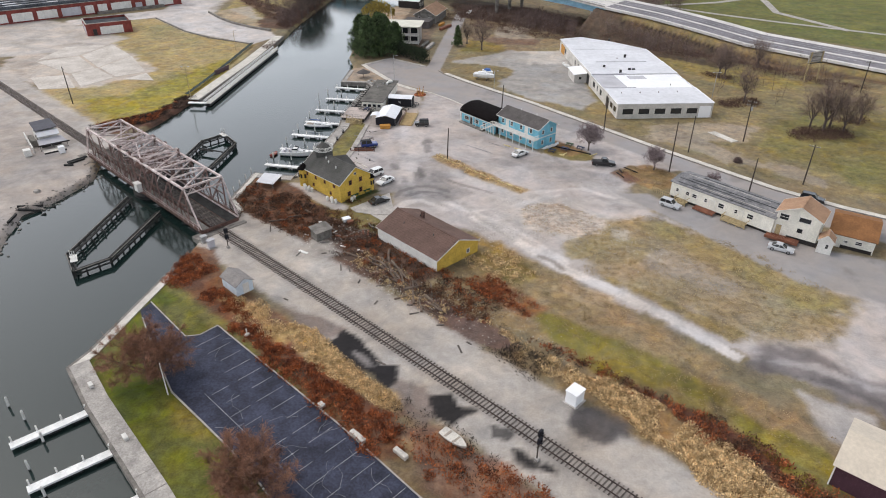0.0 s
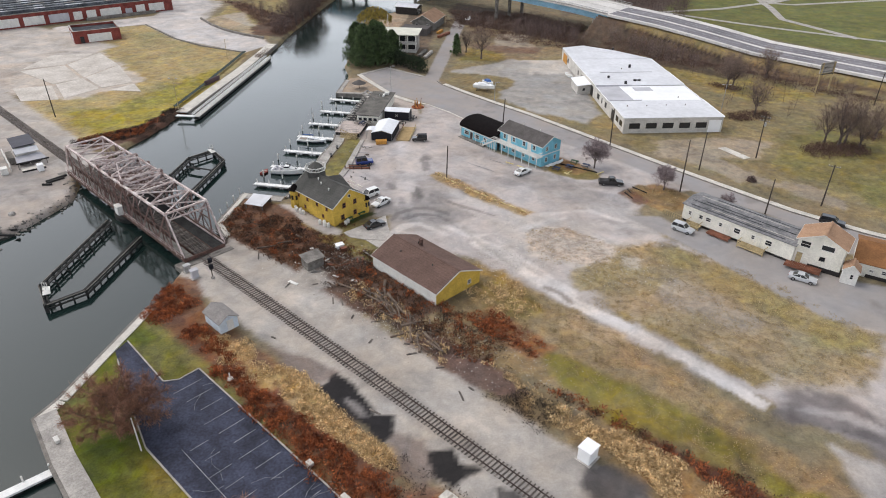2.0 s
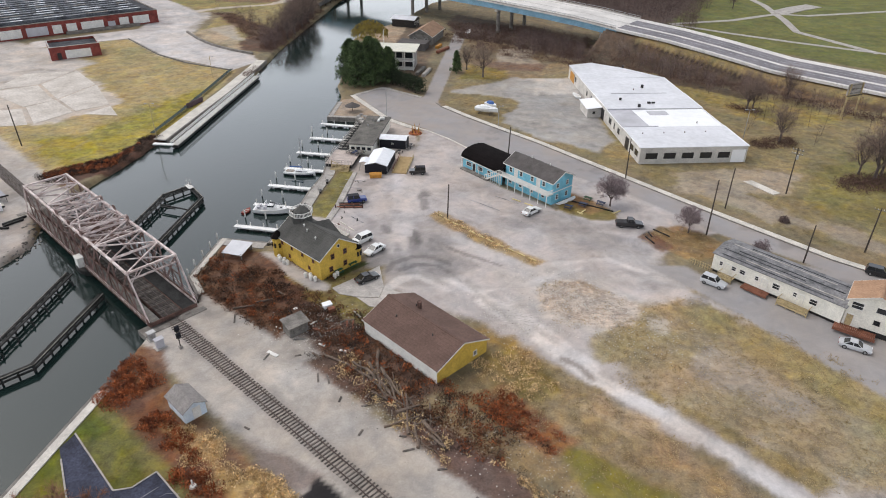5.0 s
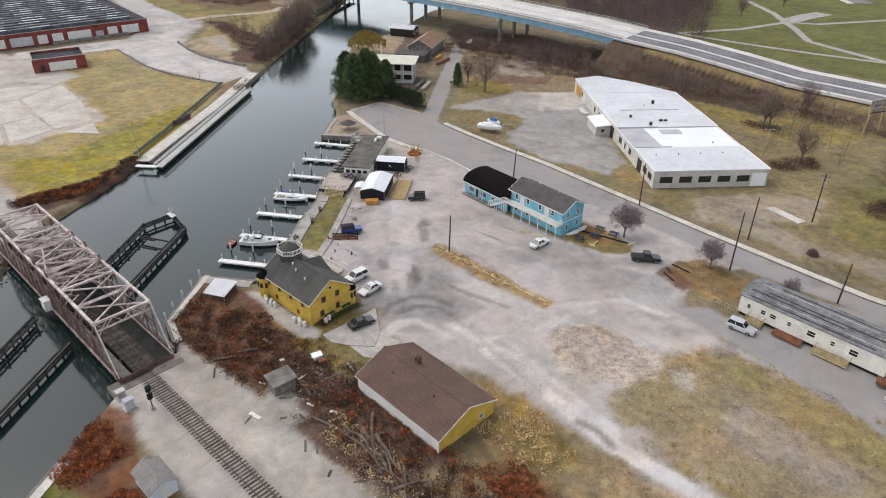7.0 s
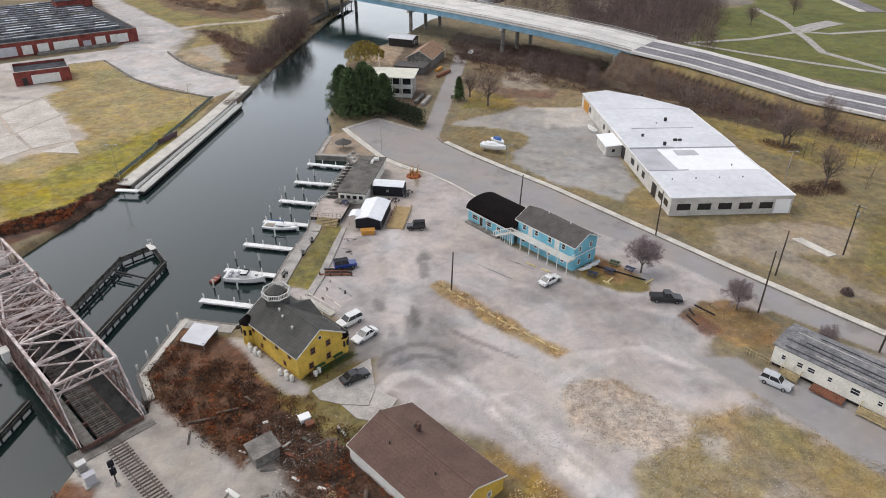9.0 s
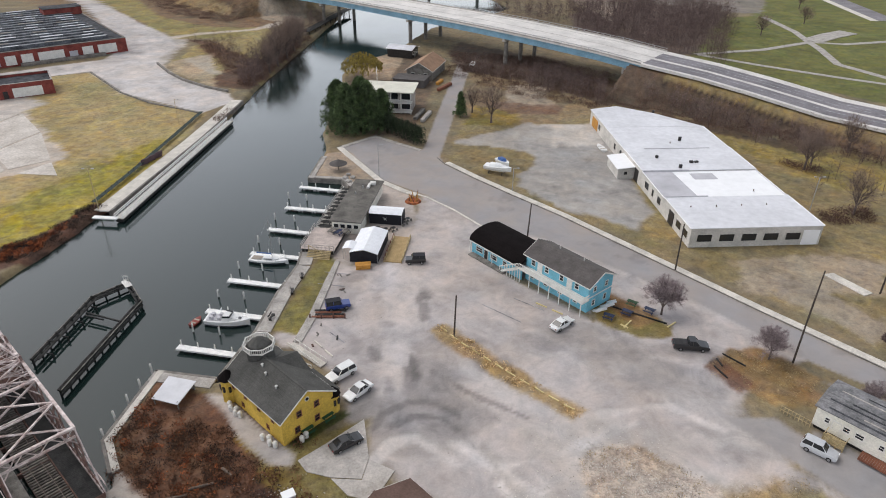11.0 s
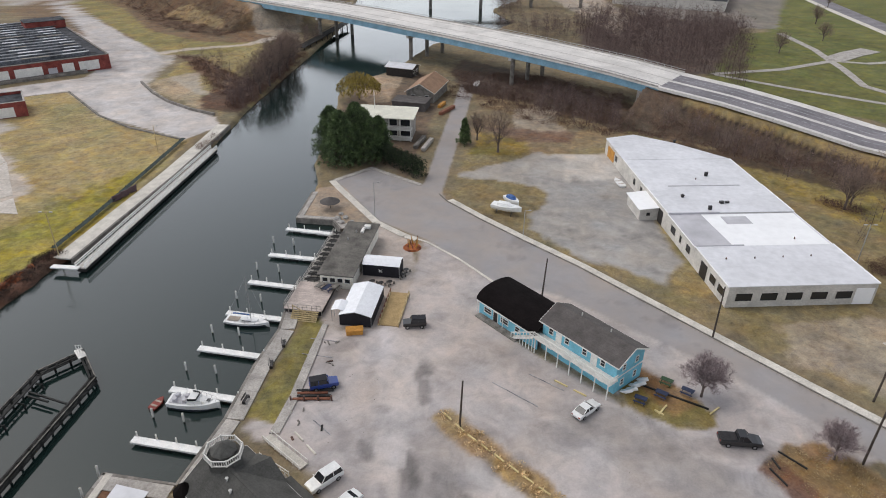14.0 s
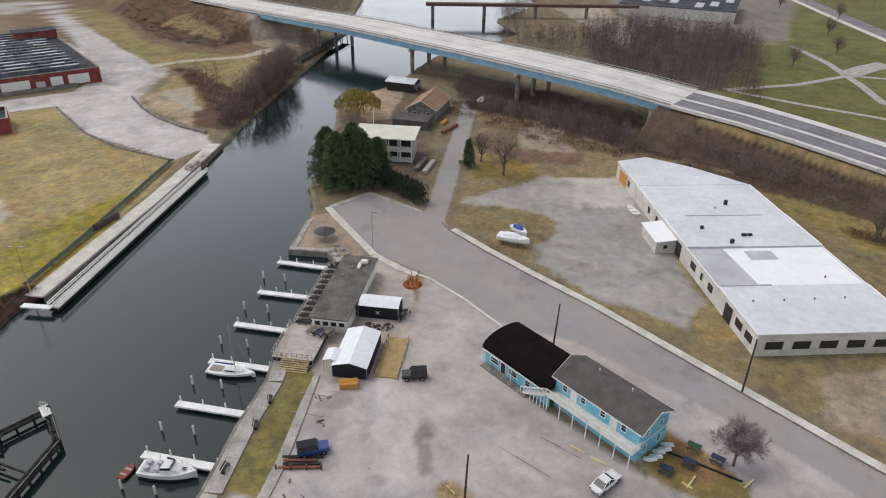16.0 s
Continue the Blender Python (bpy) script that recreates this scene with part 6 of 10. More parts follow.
    return br


swing_bridge()
# abutments at both ends of the bridge
for _s, _sg in ((0.6, 1), (-55.1, -1)):
    _b1 = BM()
    box(_b1, (0, 0, -1.75), (2.2 if _sg > 0 else 2.6, 10.5, 3.2))
    box(_b1, (1.2 * _sg, 0, -1.35), (1.2, 10.5, 2.9))
    solid("bridge_abutment", _b1, m_concrete_dark, "stained concrete abutment under the swing bridge's end", "abutment", pose(*rail(_s, 0.2), 0, 0, RZ), "bridge abutments")


# ---- timber fender round the pivot pier ----
def fender(name, nodes, label, stubs, braces=()):
    """An open timber fender; the nodes run so that its inside lies to the left."""
    f = thing(name, pose(0, 0, 0), label, "timber fender")
    for leg, (a, b2) in enumerate(zip(nodes, nodes[1:])):
        a, b2 = Vector((*a, 0)), Vector((*b2, 0))
        d = b2 - a
        ln = d.length
        ang = math.degrees(math.atan2(d.y, d.x))
        wide = 1.0 if leg == stubs else 0.62
        b = BM()
        for z, hh in ((0.1, 0.3), (-0.6, 0.16)):
            box(b, (ln / 2, 0.06, z), (ln + 0.25, 0.42, hh))
        box(b, (ln / 2, wide, 0.05), (ln - 0.3, 0.3, 0.2))
        for i in range(max(2, int(ln / 1.7))):
            x = 0.5 + 1.7 * i
            if x < ln - 0.2:
                beam(b, (x, 0, 0.2), (x + random.uniform(-0.2, 0.4), wide, 0.16), 0.16, 0.14)
        wl = part("waling", b, m_timber_dark, f, m=pose(a.x, a.y, 0, 0, 0, ang))
        b = BM()
        box(b, (ln / 2, -0.06, 0.3), (ln, 0.14, 0.05))
        part("capping", b, m_timber_grey, wl)
        k = max(1, int(ln / 1.9))
        for i in range(k + 1):
            x = ln * i / k
            b = BM()
            rod(b, (x, 0.18, -3.0), (x + random.uniform(-0.05, 0.05), 0.18, random.uniform(0.25, 0.6)), 0.17, 0.15, n=7)
            part("pile", b, m_timber_dark, wl)
            if leg == stubs and i % 2:
                b = BM()
                beam(b, (x, wide, -0.3), (x, wide + 1.0, -0.4), 0.16)
                part("strut", b, m_timber_dark, wl)
                b = BM()
                rod(b, (x, wide + 1.0, -2.5), (x, wide + 0.9, -0.25), 0.15, 0.14, n=6)
                part("pile", b, m_timber_dark, wl)
    for a, b2 in braces:
        b = BM()
        beam(b, (*a, -0.1), (*b2, -0.1), 0.24)
        part("brace", b, m_timber_dark, f)
    return f


_north = fender("north_fender", [(-53.8, 145.6), (-51.2, 168.2), (-55.9, 174.5), (-60.4, 169.4), (-61.8, 152.6)],
                "black timber fender upstream of the swing bridge", 3, [((-59.4, 165.2), (-52.2, 162.6)), ((-59.2, 164.4), (-55.6, 163.2)), ((-54.2, 172.0), (-53.0, 169.6))])
_south = fender("south_fender", [(-66.0, 137.2), (-67.3, 113.4), (-63.3, 107.6), (-58.6, 112.2), (-56.6, 130.6)],
                "black timber fender downstream of the swing bridge", 0)
for _f, _x, _y, _r in ((_north, -55.9, 173.6, -50), (_south, -65.2, 111.8, -60)):
    _b1 = BM()
    box(_b1, (_x, _y, 0.34), (2.6, 1.2, 0.1), _r)
    for _i in range(3):
        beam(_b1, (_x - 0.4 + 0.4 * _i, _y, 0.3), (_x - 0.4 + 0.4 * _i, _y, 1.9), 0.07)
    beam(_b1, (_x - 0.5, _y, 1.9), (_x + 0.5, _y, 1.9), 0.07)
    beam(_b1, (_x - 0.5, _y, 1.2), (_x + 0.5, _y, 1.2), 0.07)
    part("light_platform", _b1, m_trim_white, _f)


# ---- the highway and its bridge ----
def highway():
    hw = thing("highway", pose(0, 0, 0), "four-lane highway with pale verges leaving the bridge", "road", kind="structure")
    east = [p for p in HIGHWAY if p[0] > 68]
    b = BM()
    ribbon(b, east, 1.7, HIGHWAY_W - 4.0, -0.8, 0.02)
    part("carriageway", b, m_highway, hw)
    for w0, w1 in ((0, 1.7), (HIGHWAY_W - 4.0, HIGHWAY_W)):
        b = BM()
        ribbon(b, east, w0, w1, -0.8, 0.08)
        part("verge", b, m_deck_pale, hw)
    b = BM()
    ribbon(b, east, 9.3, 11.2, -0.3, 0.07)
    part("median", b, m_deck_pale, hw)
    for w in (6.2, 14.3, 17.0):
        b = BM()
        ribbon(b, east, w, w + 0.35, -0.2, 0.05)
        part("lane_line", b, m_line, hw)
    br = thing("highway_bridge", pose(0, 0, 0), "long highway bridge with a pale deck and light blue girders", "bridge")
    span = [p for p in HIGHWAY if -232 < p[0] < 69]
    b = BM()
    ribbon(b, span, 0, HIGHWAY_W, -0.55, 0.0)
    part("deck", b, m_deck_pale, br)
    for w in (3.0, 11.6, 20.4):
        b = BM()
        ribbon(b, span, w, w + 0.3, -0.1, 0.03)
        part("deck_line", b, m_concrete, br)
    over = [p for p in HIGHWAY if -112 < p[0] < 69]
    for w in (0.8, 6.2, 11.6, 17.0, 22.6):
        b = BM()
        ribbon(b, over, w, w + 0.5, -2.9, -0.56)
        part("girder", b, m_girder, br)
    for w in (0.05, HIGHWAY_W - 0.35):
        b = BM()
        ribbon(b, span, w, w + 0.3, 0.0, 0.45)
        par = part("parapet", b, m_concrete, br)
        b = BM()
        ribbon(b, span, w + 0.1, w + 0.2, 0.95, 1.1)
        for (ax, ay, az), (bx, by, bz) in zip(offset(span, w + 0.15), offset(span, w + 0.15)[1:]):
            n = int(math.hypot(bx - ax, by - ay) / 2.4)
            for i in range(n):
                t = i / n
                p = (ax + (bx - ax) * t, ay + (by - ay) * t, az + (bz - az) * t)
                beam(b, (*p[:2], p[2] + 0.4), (*p[:2], p[2] + 1.05), 0.16)
        part("railing", b, m_metal, par)
    for x, y in ((-58, 409), (-14, 368), (24.5, 331.5)):
        zt = np.interp(x, [p[0] for p in HIGHWAY], [p[2] for p in HIGHWAY]) - 2.9
        d = Vector((0.69, 0.72, 0))
        for t in (2.5, 12.0, 21.5):
            p = Vector((x, y, 0)) + d * t
            b = BM()
            rod(b, (p.x, p.y, -3), (p.x, p.y, zt - 0.9), 0.8, n=12)
            pr = part("pier", b, m_concrete_dark, br)
        b = BM()
        a, c = Vector((x, y, zt - 0.5)) + d * 0.6, Vector((x, y, zt - 0.5)) + d * 23.4
        beam(b, a, c, 1.3, 1.0)
        part("pier_cap", b, m_concrete, pr)
    for x, y, z, rz in ((64.5, 302.5, 9.3, -40), (-93, 442, 11.2, -41)):
        b = BM()
        box(b, (0, HIGHWAY_W / 2 - 0.5, -5.4), (1.6, HIGHWAY_W - 1, 9.0))
        part("abutment", b, m_concrete, br, m=pose(x, y, z - 1.5, 0, 0, rz))


highway()


# ---- trees and brush ----
class Soup:
    """Collects triangles and quads for one mesh."""

    def __init__(self):
        self.v, self.f = [], []

    def tube(self, p, q, r0, r1, n):
        d = (q - p).normalized()
        a = d.orthogonal().normalized()
        c = d.cross(a)
        k = len(self.v)
        for base, r in ((p, r0), (q, r1)):
            for i in range(n):
                t = 2 * math.pi * i / n
                self.v.append(base + (a * math.cos(t) + c * math.sin(t)) * r)
        for i in range(n):
            j = (i + 1) % n
            self.f.append((k + i, k + j, k + n + j, k + n + i))

    def blade(self, p, q, w):
        d = q - p
        a = d.cross(Vector((random.uniform(-1, 1), random.uniform(-1, 1), random.uniform(-1, 1)))).normalized() * w
        k = len(self.v)
        self.v += [p - a, p + a, q]
        self.f.append((k, k + 1, k + 2))

    def mesh(self, name, material, smooth=False):
        me = bpy.data.meshes.new(name)
        me.from_pydata([tuple(p) for p in self.v], [], self.f)
        me.materials.append(material)
        if smooth:
            me.polygons.foreach_set("use_smooth", [True] * len(me.polygons))
        return me


def rnd_dir():
    while True:
        v = Vector((random.uniform(-1, 1), random.uniform(-1, 1), random.uniform(-1, 1)))
        if 0.05 < v.length < 1:
            return v.normalized()


def bare_tree(name, label, height, width, seed, trunk_share=0.3, twig_mat=None, twig_w=0.017, twigs=4, lean=0.0):
    """A leafless tree: trunk and limbs, and a crown of fine twigs. Built at the origin."""
    random.seed(seed)
    wood, fine = Soup(), Soup()
    r0 = height * 0.021

    def twig_burst(p, d, ln):
        for _ in range(twigs):
            e = (d + rnd_dir() * 0.9 + UP * 0.15).normalized()
            q = p + e * ln * random.uniform(0.5, 1.1)
            fine.blade(p, q, twig_w)
            for _ in range(2):
                s = p.lerp(q, random.uniform(0.3, 0.9))
                fine.blade(s, s + (e + rnd_dir() * 0.9).normalized() * ln * random.uniform(0.25, 0.6), twig_w * 0.75)

    def grow(p, d, ln, r, level):
        segs = 3
        for i in range(segs):
            d2 = (d + rnd_dir() * (0.10 + 0.07 * level) + UP * 0.06).normalized()
            q = p + d2 * ln / segs
            r1 = r * 0.84
            wood.tube(p, q, r, r1, 6 if level == 0 else (4 if level == 1 else 3))
            if level < 3 and (level > 0 or i > 0):
                for _ in range(2 if level < 2 else 1):
                    ax = rnd_dir()
                    side_d = (d2 * 0.75 + (ax - d2 * ax.dot(d2)).normalized() * random.uniform(0.6, 1.1) * width / height * 1.5).normalized()
                    grow(q, side_d, ln * random.uniform(0.5, 0.72), r1 * 0.55, level + 1)
            if level >= 2:
                twig_burst(q, d2, height * 0.10)
            p, d, r = q, d2, r1
        if level < 3:
            grow(p, (d + rnd_dir() * 0.25).normalized(), ln * 0.62, r * 0.8, level + 1)
        else:
            twig_burst(p, d, height * 0.11)

    h0 = height * trunk_share
    base = Vector((0, 0, -0.3))
    top = Vector((lean, 0, h0))
    wood.tube(base, Vector((lean * 0.3, 0, h0 * 0.25)), r0 * 1.5, r0 * 1.05, 8)
    wood.tube(Vector((lean * 0.3, 0, h0 * 0.25)), top, r0 * 1.05, r0 * 0.9, 8)
    for k in range(5):
        a = 2 * math.pi * (k + random.uniform(-0.3, 0.3)) / 5
        d = Vector((math.cos(a) * width / height, math.sin(a) * width / height, random.uniform(0.75, 1.2))).normalized()
        grow(top - UP * random.uniform(0, h0 * 0.25), d, height * 0.30, r0 * 0.55, 1)
    grow(top, UP.copy(), height * 0.34, r0 * 0.75, 1)
    t = thing(name, pose(0, 0, 0), label, "tree")
    for nm, so, mt in (("trunk", wood, m_bark), ("crown", fine, twig_mat or m_twig)):
        ob = new(nm, so.mesh(nm, mt, nm == "trunk"))
        ob.parent = t
    return t


def plant(proto, spots, first=True):
    """Sets a tree at its places: x, y, size, turn."""
    for i, (x, y, k, rz) in enumerate(spots):
        m = pose(x, y, zone(x, y), 0, 0, rz)
        if i == 0 and first:
            proto.matrix_basis = m @ Matrix.Diagonal((k, k, k, 1))
        else:
            c = copy_thing(proto, m)
            c.scale = (k, k, k)


_t = bare_tree("bare_tree", "leafless grey-purple tree with a rounded twiggy crown", 8.5, 7.0, 11, 0.22, None, 0.012, 12)
plant(_t, [(38.3, 165.4, 1.0, 0), (51.6, 153.6, 0.82, 80), (73, 128, 0.6, 130), (61.6, 143.6, 0.55, 200)])
_t = bare_tree("tall_bare_tree", "tall leafless tree with dark upright limbs", 13.5, 9.5, 23, 0.2, m_twig_haze, 0.014, 3)
plant(_t, [(16.0, 264.0, 1.05, 0), (10.7, 273.4, 0.8, 140), (92.3, 203.7, 0.95, 30), (93.9, 229.6, 1.0, 210), (97.0, 232.5, 0.8, 75), (112, 242.2, 0.95, 20), (104.6, 180.2, 1.25, 60), (107.4, 182.4, 1.1, 200), (102.6, 183.4, 0.9, 310), (109.6, 179.4, 0.85, 130), (117.5, 186.1, 0.85, 20),
           (-62.5, 318, 1.0, 70), (-61.5, 328, 1.25, 190), (-60.5, 340, 1.35, 280), (-63.5, 334, 1.1, 20), (-60, 352, 1.2, 120), (-63, 347, 1.2, 33), (-59.5, 362, 1.1, 222), (-64, 372, 1.0, 300), (152, 392, 0.9, 0), (186, 420, 0.8, 90), (205, 465, 0.9, 30), (240, 520, 0.9, 10), (222, 560, 0.9, 130)])
_t = bare_tree("russet_tree", "nearly bare tree with rust-brown twigs on the lawn", 9.0, 9.5, 37, 0.12, m_twig_russet, 0.017, 12)
plant(_t, [(-39.4, 80.6, 1.35, 0), (-19.5, 60.8, 1.3, 120), (-8.0, 52.0, 1.0, 40)])


def conifer(name, label, height, width, seed, clumps=900, broad=False):
    random.seed(seed)
    wood, leaf = Soup(), Soup()
    wood.tube(Vector((0, 0, -0.3)), Vector((0, 0, height * 0.95)), height * 0.018, 0.03, 7)
    for i in range(clumps):
        t = random.random() ** 0.8
        z = height * (0.06 + 0.92 * t)
        env = width / 2 * ((1 - t) ** (0.5 if broad else 0.8)) * (0.75 + 0.35 * math.sin(i * 1.7 + z * 2.3))
        a = random.uniform(0, 2 * math.pi)
        r = env * random.uniform(0.45, 1.0)
        p = Vector((math.cos(a) * r, math.sin(a) * r, z - r * 0.12))
        if i % 5 == 0:
            wood.tube(Vector((0, 0, z + 0.3)), p, 0.05, 0.015, 3)
        out = Vector((math.cos(a), math.sin(a), -0.05))
        for _ in range(13):
            d = (out + rnd_dir() * 1.0 + UP * 0.25).normalized()
            s0 = p + rnd_dir() * 0.3
            leaf.blade(s0, s0 + d * random.uniform(0.3, 0.7), 0.075)
    t = thing(name, pose(0, 0, 0), label, "tree")
    for nm, so, mt in (("trunk", wood, m_bark), ("crown", leaf, m_needles)):
        ob = new(nm, so.mesh(nm, mt))
        ob.parent = t
    return t


_t = conifer("pine_tree", "dense dark green pine at the river's edge", 11.0, 9.5, 5, 1500, True)
plant(_t, [(-26, 254, 1.3, 0), (-20.5, 257, 1.3, 100), (-29.0, 259.5, 1.25, 200), (-23, 263, 1.25, 300), (-16.5, 260.5, 1.0, 40)])
_t = conifer("spruce_tree", "small dark green spruce beside the lane", 7.6, 5.0, 7, 420)
plant(_t, [(6.9, 269.8, 1.0, 0)])


def clipped_hedge(pts, h, w, seed):
    """A dense evergreen hedge: a twiggy core under short dark sprays."""
    random.seed(seed)
    wood, leaf = Soup(), Soup()
    for (ax, ay), (bx, by) in zip(pts, pts[1:]):
        d = Vector((bx - ax, by - ay, 0))
        side_v = Vector((-d.y, d.x, 0)).normalized()
        for k in range(int(d.length * 150)):
            t, u, v = random.random(), random.uniform(-1, 1), random.random() ** 0.6
            p = Vector((ax, ay, 0)) + d * t + side_v * u * w / 2 * (1.05 - 0.25 * v) + UP * v * h * (0.92 + 0.12 * math.sin(t * 23))
            for _ in range(4):
                leaf.blade(p, p + (rnd_dir() + side_v * u * 0.5 + UP * 0.3).normalized() * random.uniform(0.25, 0.6), 0.11)
            if k % 30 == 0:
                wood.tube(Vector((p.x, p.y, -0.3)), p, 0.05, 0.02, 4)
    t = thing("hedge", pose(0, 0, 0), "tall dark evergreen hedge behind the turning court", "hedge")
    for nm, so, mt in (("stem", wood, m_bark), ("foliage", leaf, m_hedge)):
        new(nm, so.mesh(nm, mt)).parent = t


clipped_hedge([(-4.6, 244.6), (-9.0, 250.6), (-14.6, 256.4), (-18.2, 262.0)], 4.6, 3.8, 9)


def willow(x, y, h, w, seed):
    random.seed(seed)
    wood, leaf = Soup(), Soup()
    wood.tube(Vector((0, 0, -0.3)), Vector((0, 0, h * 0.5)), 0.25, 0.15, 7)
    for i in range(900):
        a, t = random.uniform(0, 2 * math.pi), random.random()
        r = w / 2 * math.sqrt(random.random())
        top = Vector((math.cos(a) * r, math.sin(a) * r, h * (1 - 0.45 * (r / (w / 2)) ** 2) * random.uniform(0.6, 1)))
        if i % 12 == 0:
            wood.tube(Vector((0, 0, h * 0.4)), top, 0.06, 0.02, 3)
        for _ in range(6):
            leaf.blade(top, top + Vector((random.uniform(-0.6, 0.6), random.uniform(-0.6, 0.6), random.uniform(-1.6, 0.3))), 0.10)
    t = thing("willow_tree", pose(x, y, zone(x, y)), "yellow-green willow overhanging the river", "tree")
    for nm, so, mt in (("trunk", wood, m_bark), ("crown", leaf, m_willow)):
        ob = new(nm, so.mesh(nm, mt))
        ob.parent = t


willow(-27.5, 312, 9.5, 15, 3)


CLEARED = [[(-33.4, 145.4), (-30.3, 145.2), (-17.8, 134.1), (-17.9, 131.7), (-21.5, 132.1), (-30.7, 141.2)], [(-18.4, 133.2), (-9.0, 141.5), (-4.4, 131.2), (-7.6, 125.6), (-13.4, 126.4)],
           [(-39.5, 141.8), (-35.0, 141.6), (-34.4, 147.0), (-39.8, 147.4)], [(-15.2, 88.8), (-13.4, 91.3), (-10.4, 89.2), (-8.3, 87.2), (-6.8, 84.5), (-4.4, 83.4), (-4.0, 82.0), (-5.8, 79.2), (-7.9, 80.5), (-9.4, 82.7), (-12.0, 84.9), (-13.3, 86.8)], quad(-3, 130, -4.5, 4.5), [(3.2, 95.2), (9.2, 93.8), (12.8, 88.4), (9.9, 87.4), (5.5, 90.8)]]


def brush(name, label, material, areas, per, height, width, seed, blades=8, clump=0.45, lay=0.3):
    """Uncountable dry stems over some areas (outline, share)."""
    random.seed(seed)
    so = Soup()
    for pts, share in areas:
        xs, ys = [p[0] for p in pts], [p[1] for p in pts]
        n = int((max(xs) - min(xs)) * (max(ys) - min(ys)) * per * share)
        px = np.array([random.uniform(min(xs), max(xs)) for _ in range(n)])
        py = np.array([random.uniform(min(ys), max(ys)) for _ in range(n)])
        keep = (inside(px, py, pts) > -0.6 + 3.0 * (fbm(px, py, 3.5, seed) - 0.35)) & (fbm(px, py, 4.5, seed + 7) > 0.35)
        for bare in CLEARED:
            keep &= inside(px, py, bare) < -0.2
        px, py = px[keep], py[keep]
        pz = ground_height(px, py)
        for x, y, z in zip(px, py, pz):
            h = height * random.uniform(0.5, 1.25)
            for _ in range(blades):
                a, r = random.uniform(0, 2 * math.pi), clump * math.sqrt(random.random()) * 1.3
                dome = h * (1 - 0.6 * (r / (clump * 1.3)) ** 2)
                p = Vector((x + math.cos(a) * r, y + math.sin(a) * r, z + dome * random.uniform(-0.05, 0.6)))
                e = rnd_dir()
                so.blade(p, p + Vector((e.x * 0.8, e.y * 0.8, lay * 0.5 + abs(e.z) * (1 - lay * 0.7))) * h * random.uniform(0.3, 0.55), width)
    ob = new(name, so.mesh(name, material))
    return tagged(ob, label, "brush", kind="stuff")


brush("rust_brush", "rust-red dry brush along the railway", m_rust_brush,
      [(quad(-2, 14, -16, -8), 1.1), ([(-36, 103), (-33.1, 100.3), (-24.6, 89.5), (-19.5, 85.6), (-11.1, 77.8), (-3.0, 72.2), (-3.1, 66.6), (-6.1, 66.1), (-15.6, 75.8), (-25.4, 86.3), (-35.2, 97.4), (-39, 101)], 1.1), ([(-3, 71), (2, 71), (9, 66), (20, 56), (14, 55), (0, 64)], 0.4), (quad(24, 58, 12, 21), 0.12), (RUST_BAND, 0.3), ([(6, 106), (15, 95), (18, 98), (11, 107)], 0.5),
       ([(-43, 137), (-40, 131), (-24, 120), (-23, 129), (-32, 138), (-40, 147)], 0.12), ([(-90, 177), (-75, 188), (-72.5, 205), (-76, 205), (-80, 192), (-93, 180)], 0.8)],
      2.2, 1.0, 0.085, 3, 30, 0.55, 0.5)
brush("brown_brush", "brown and olive winter brush beside the gravel", m_brown_brush,
      [(quad(-3, 26, 14, 27), 0.5), (quad(24, 58, 12, 21), 0.5), (RUST_BAND, 0.6), ([(-43, 137), (-40, 131), (-24, 120), (-23, 129), (-32, 138), (-40, 147)], 0.55)],
      2.0, 0.8, 0.085, 53, 26, 0.55, 0.5)
brush("straw_grass", "tall straw-coloured dry grass", m_tan_brush,
      [([(-22.2, 93.4), (-19.7, 92.5), (-15.8, 88.8), (-12.6, 85.6), (-9.5, 81.2), (-6.3, 79.2), (-3.8, 77.8), (-2.9, 74.6), (-5.0, 74.6), (-8.1, 77.1), (-11.9, 80.1), (-15.9, 83.0), (-19.7, 86.7)], 2.2), ([(-34.6, 100.3), (-30.7, 100.1), (-26.7, 98.4), (-22.8, 91.2), (-22.2, 88.7), (-25.3, 90.3), (-30.2, 94.2)], 1.0), (quad(28, 42, 10.5, 15), 0.6), (STRAW_BAND, 2.2), (STRAW_BAND, 2.2), (quad(58, 78, 11.5, 14.0), 1.0), (quad(44, 60, 9, 12.5), 0.5), ([(5, 113), (12, 104.5), (20, 107), (13, 117)], 0.6),
       (strip([(0.5, 161.5), (4, 157), (12, 148.5), (20, 141.3)], -1.0, 0.9), 0.4)],
      2.2, 0.7, 0.085, 13, 22, 0.5, 0.3)
brush("dark_brush", "dark leafless brambles", m_dark_brush,
      [(quad(-2, 28, 13, 26), 0.5), (quad(24, 62, 10, 20), 0.45), (quad(62, 72, 8.5, 12.5), 1.2), (RUST_BAND, 0.3), (quad(60, 76, 12, 16), 0.5), (quad(60, 84, -11, -6.5), 0.35), ([(-90, 175), (-76, 186), (-72.5, 206), (-77, 206), (-81, 192), (-94, 180)], 2.2), ([(-43, 137), (-40, 131), (-24, 120), (-23, 129), (-32, 138), (-40, 147)], 0.5)],
      1.3, 0.9, 0.045, 17, 26, 0.6, 0.4)
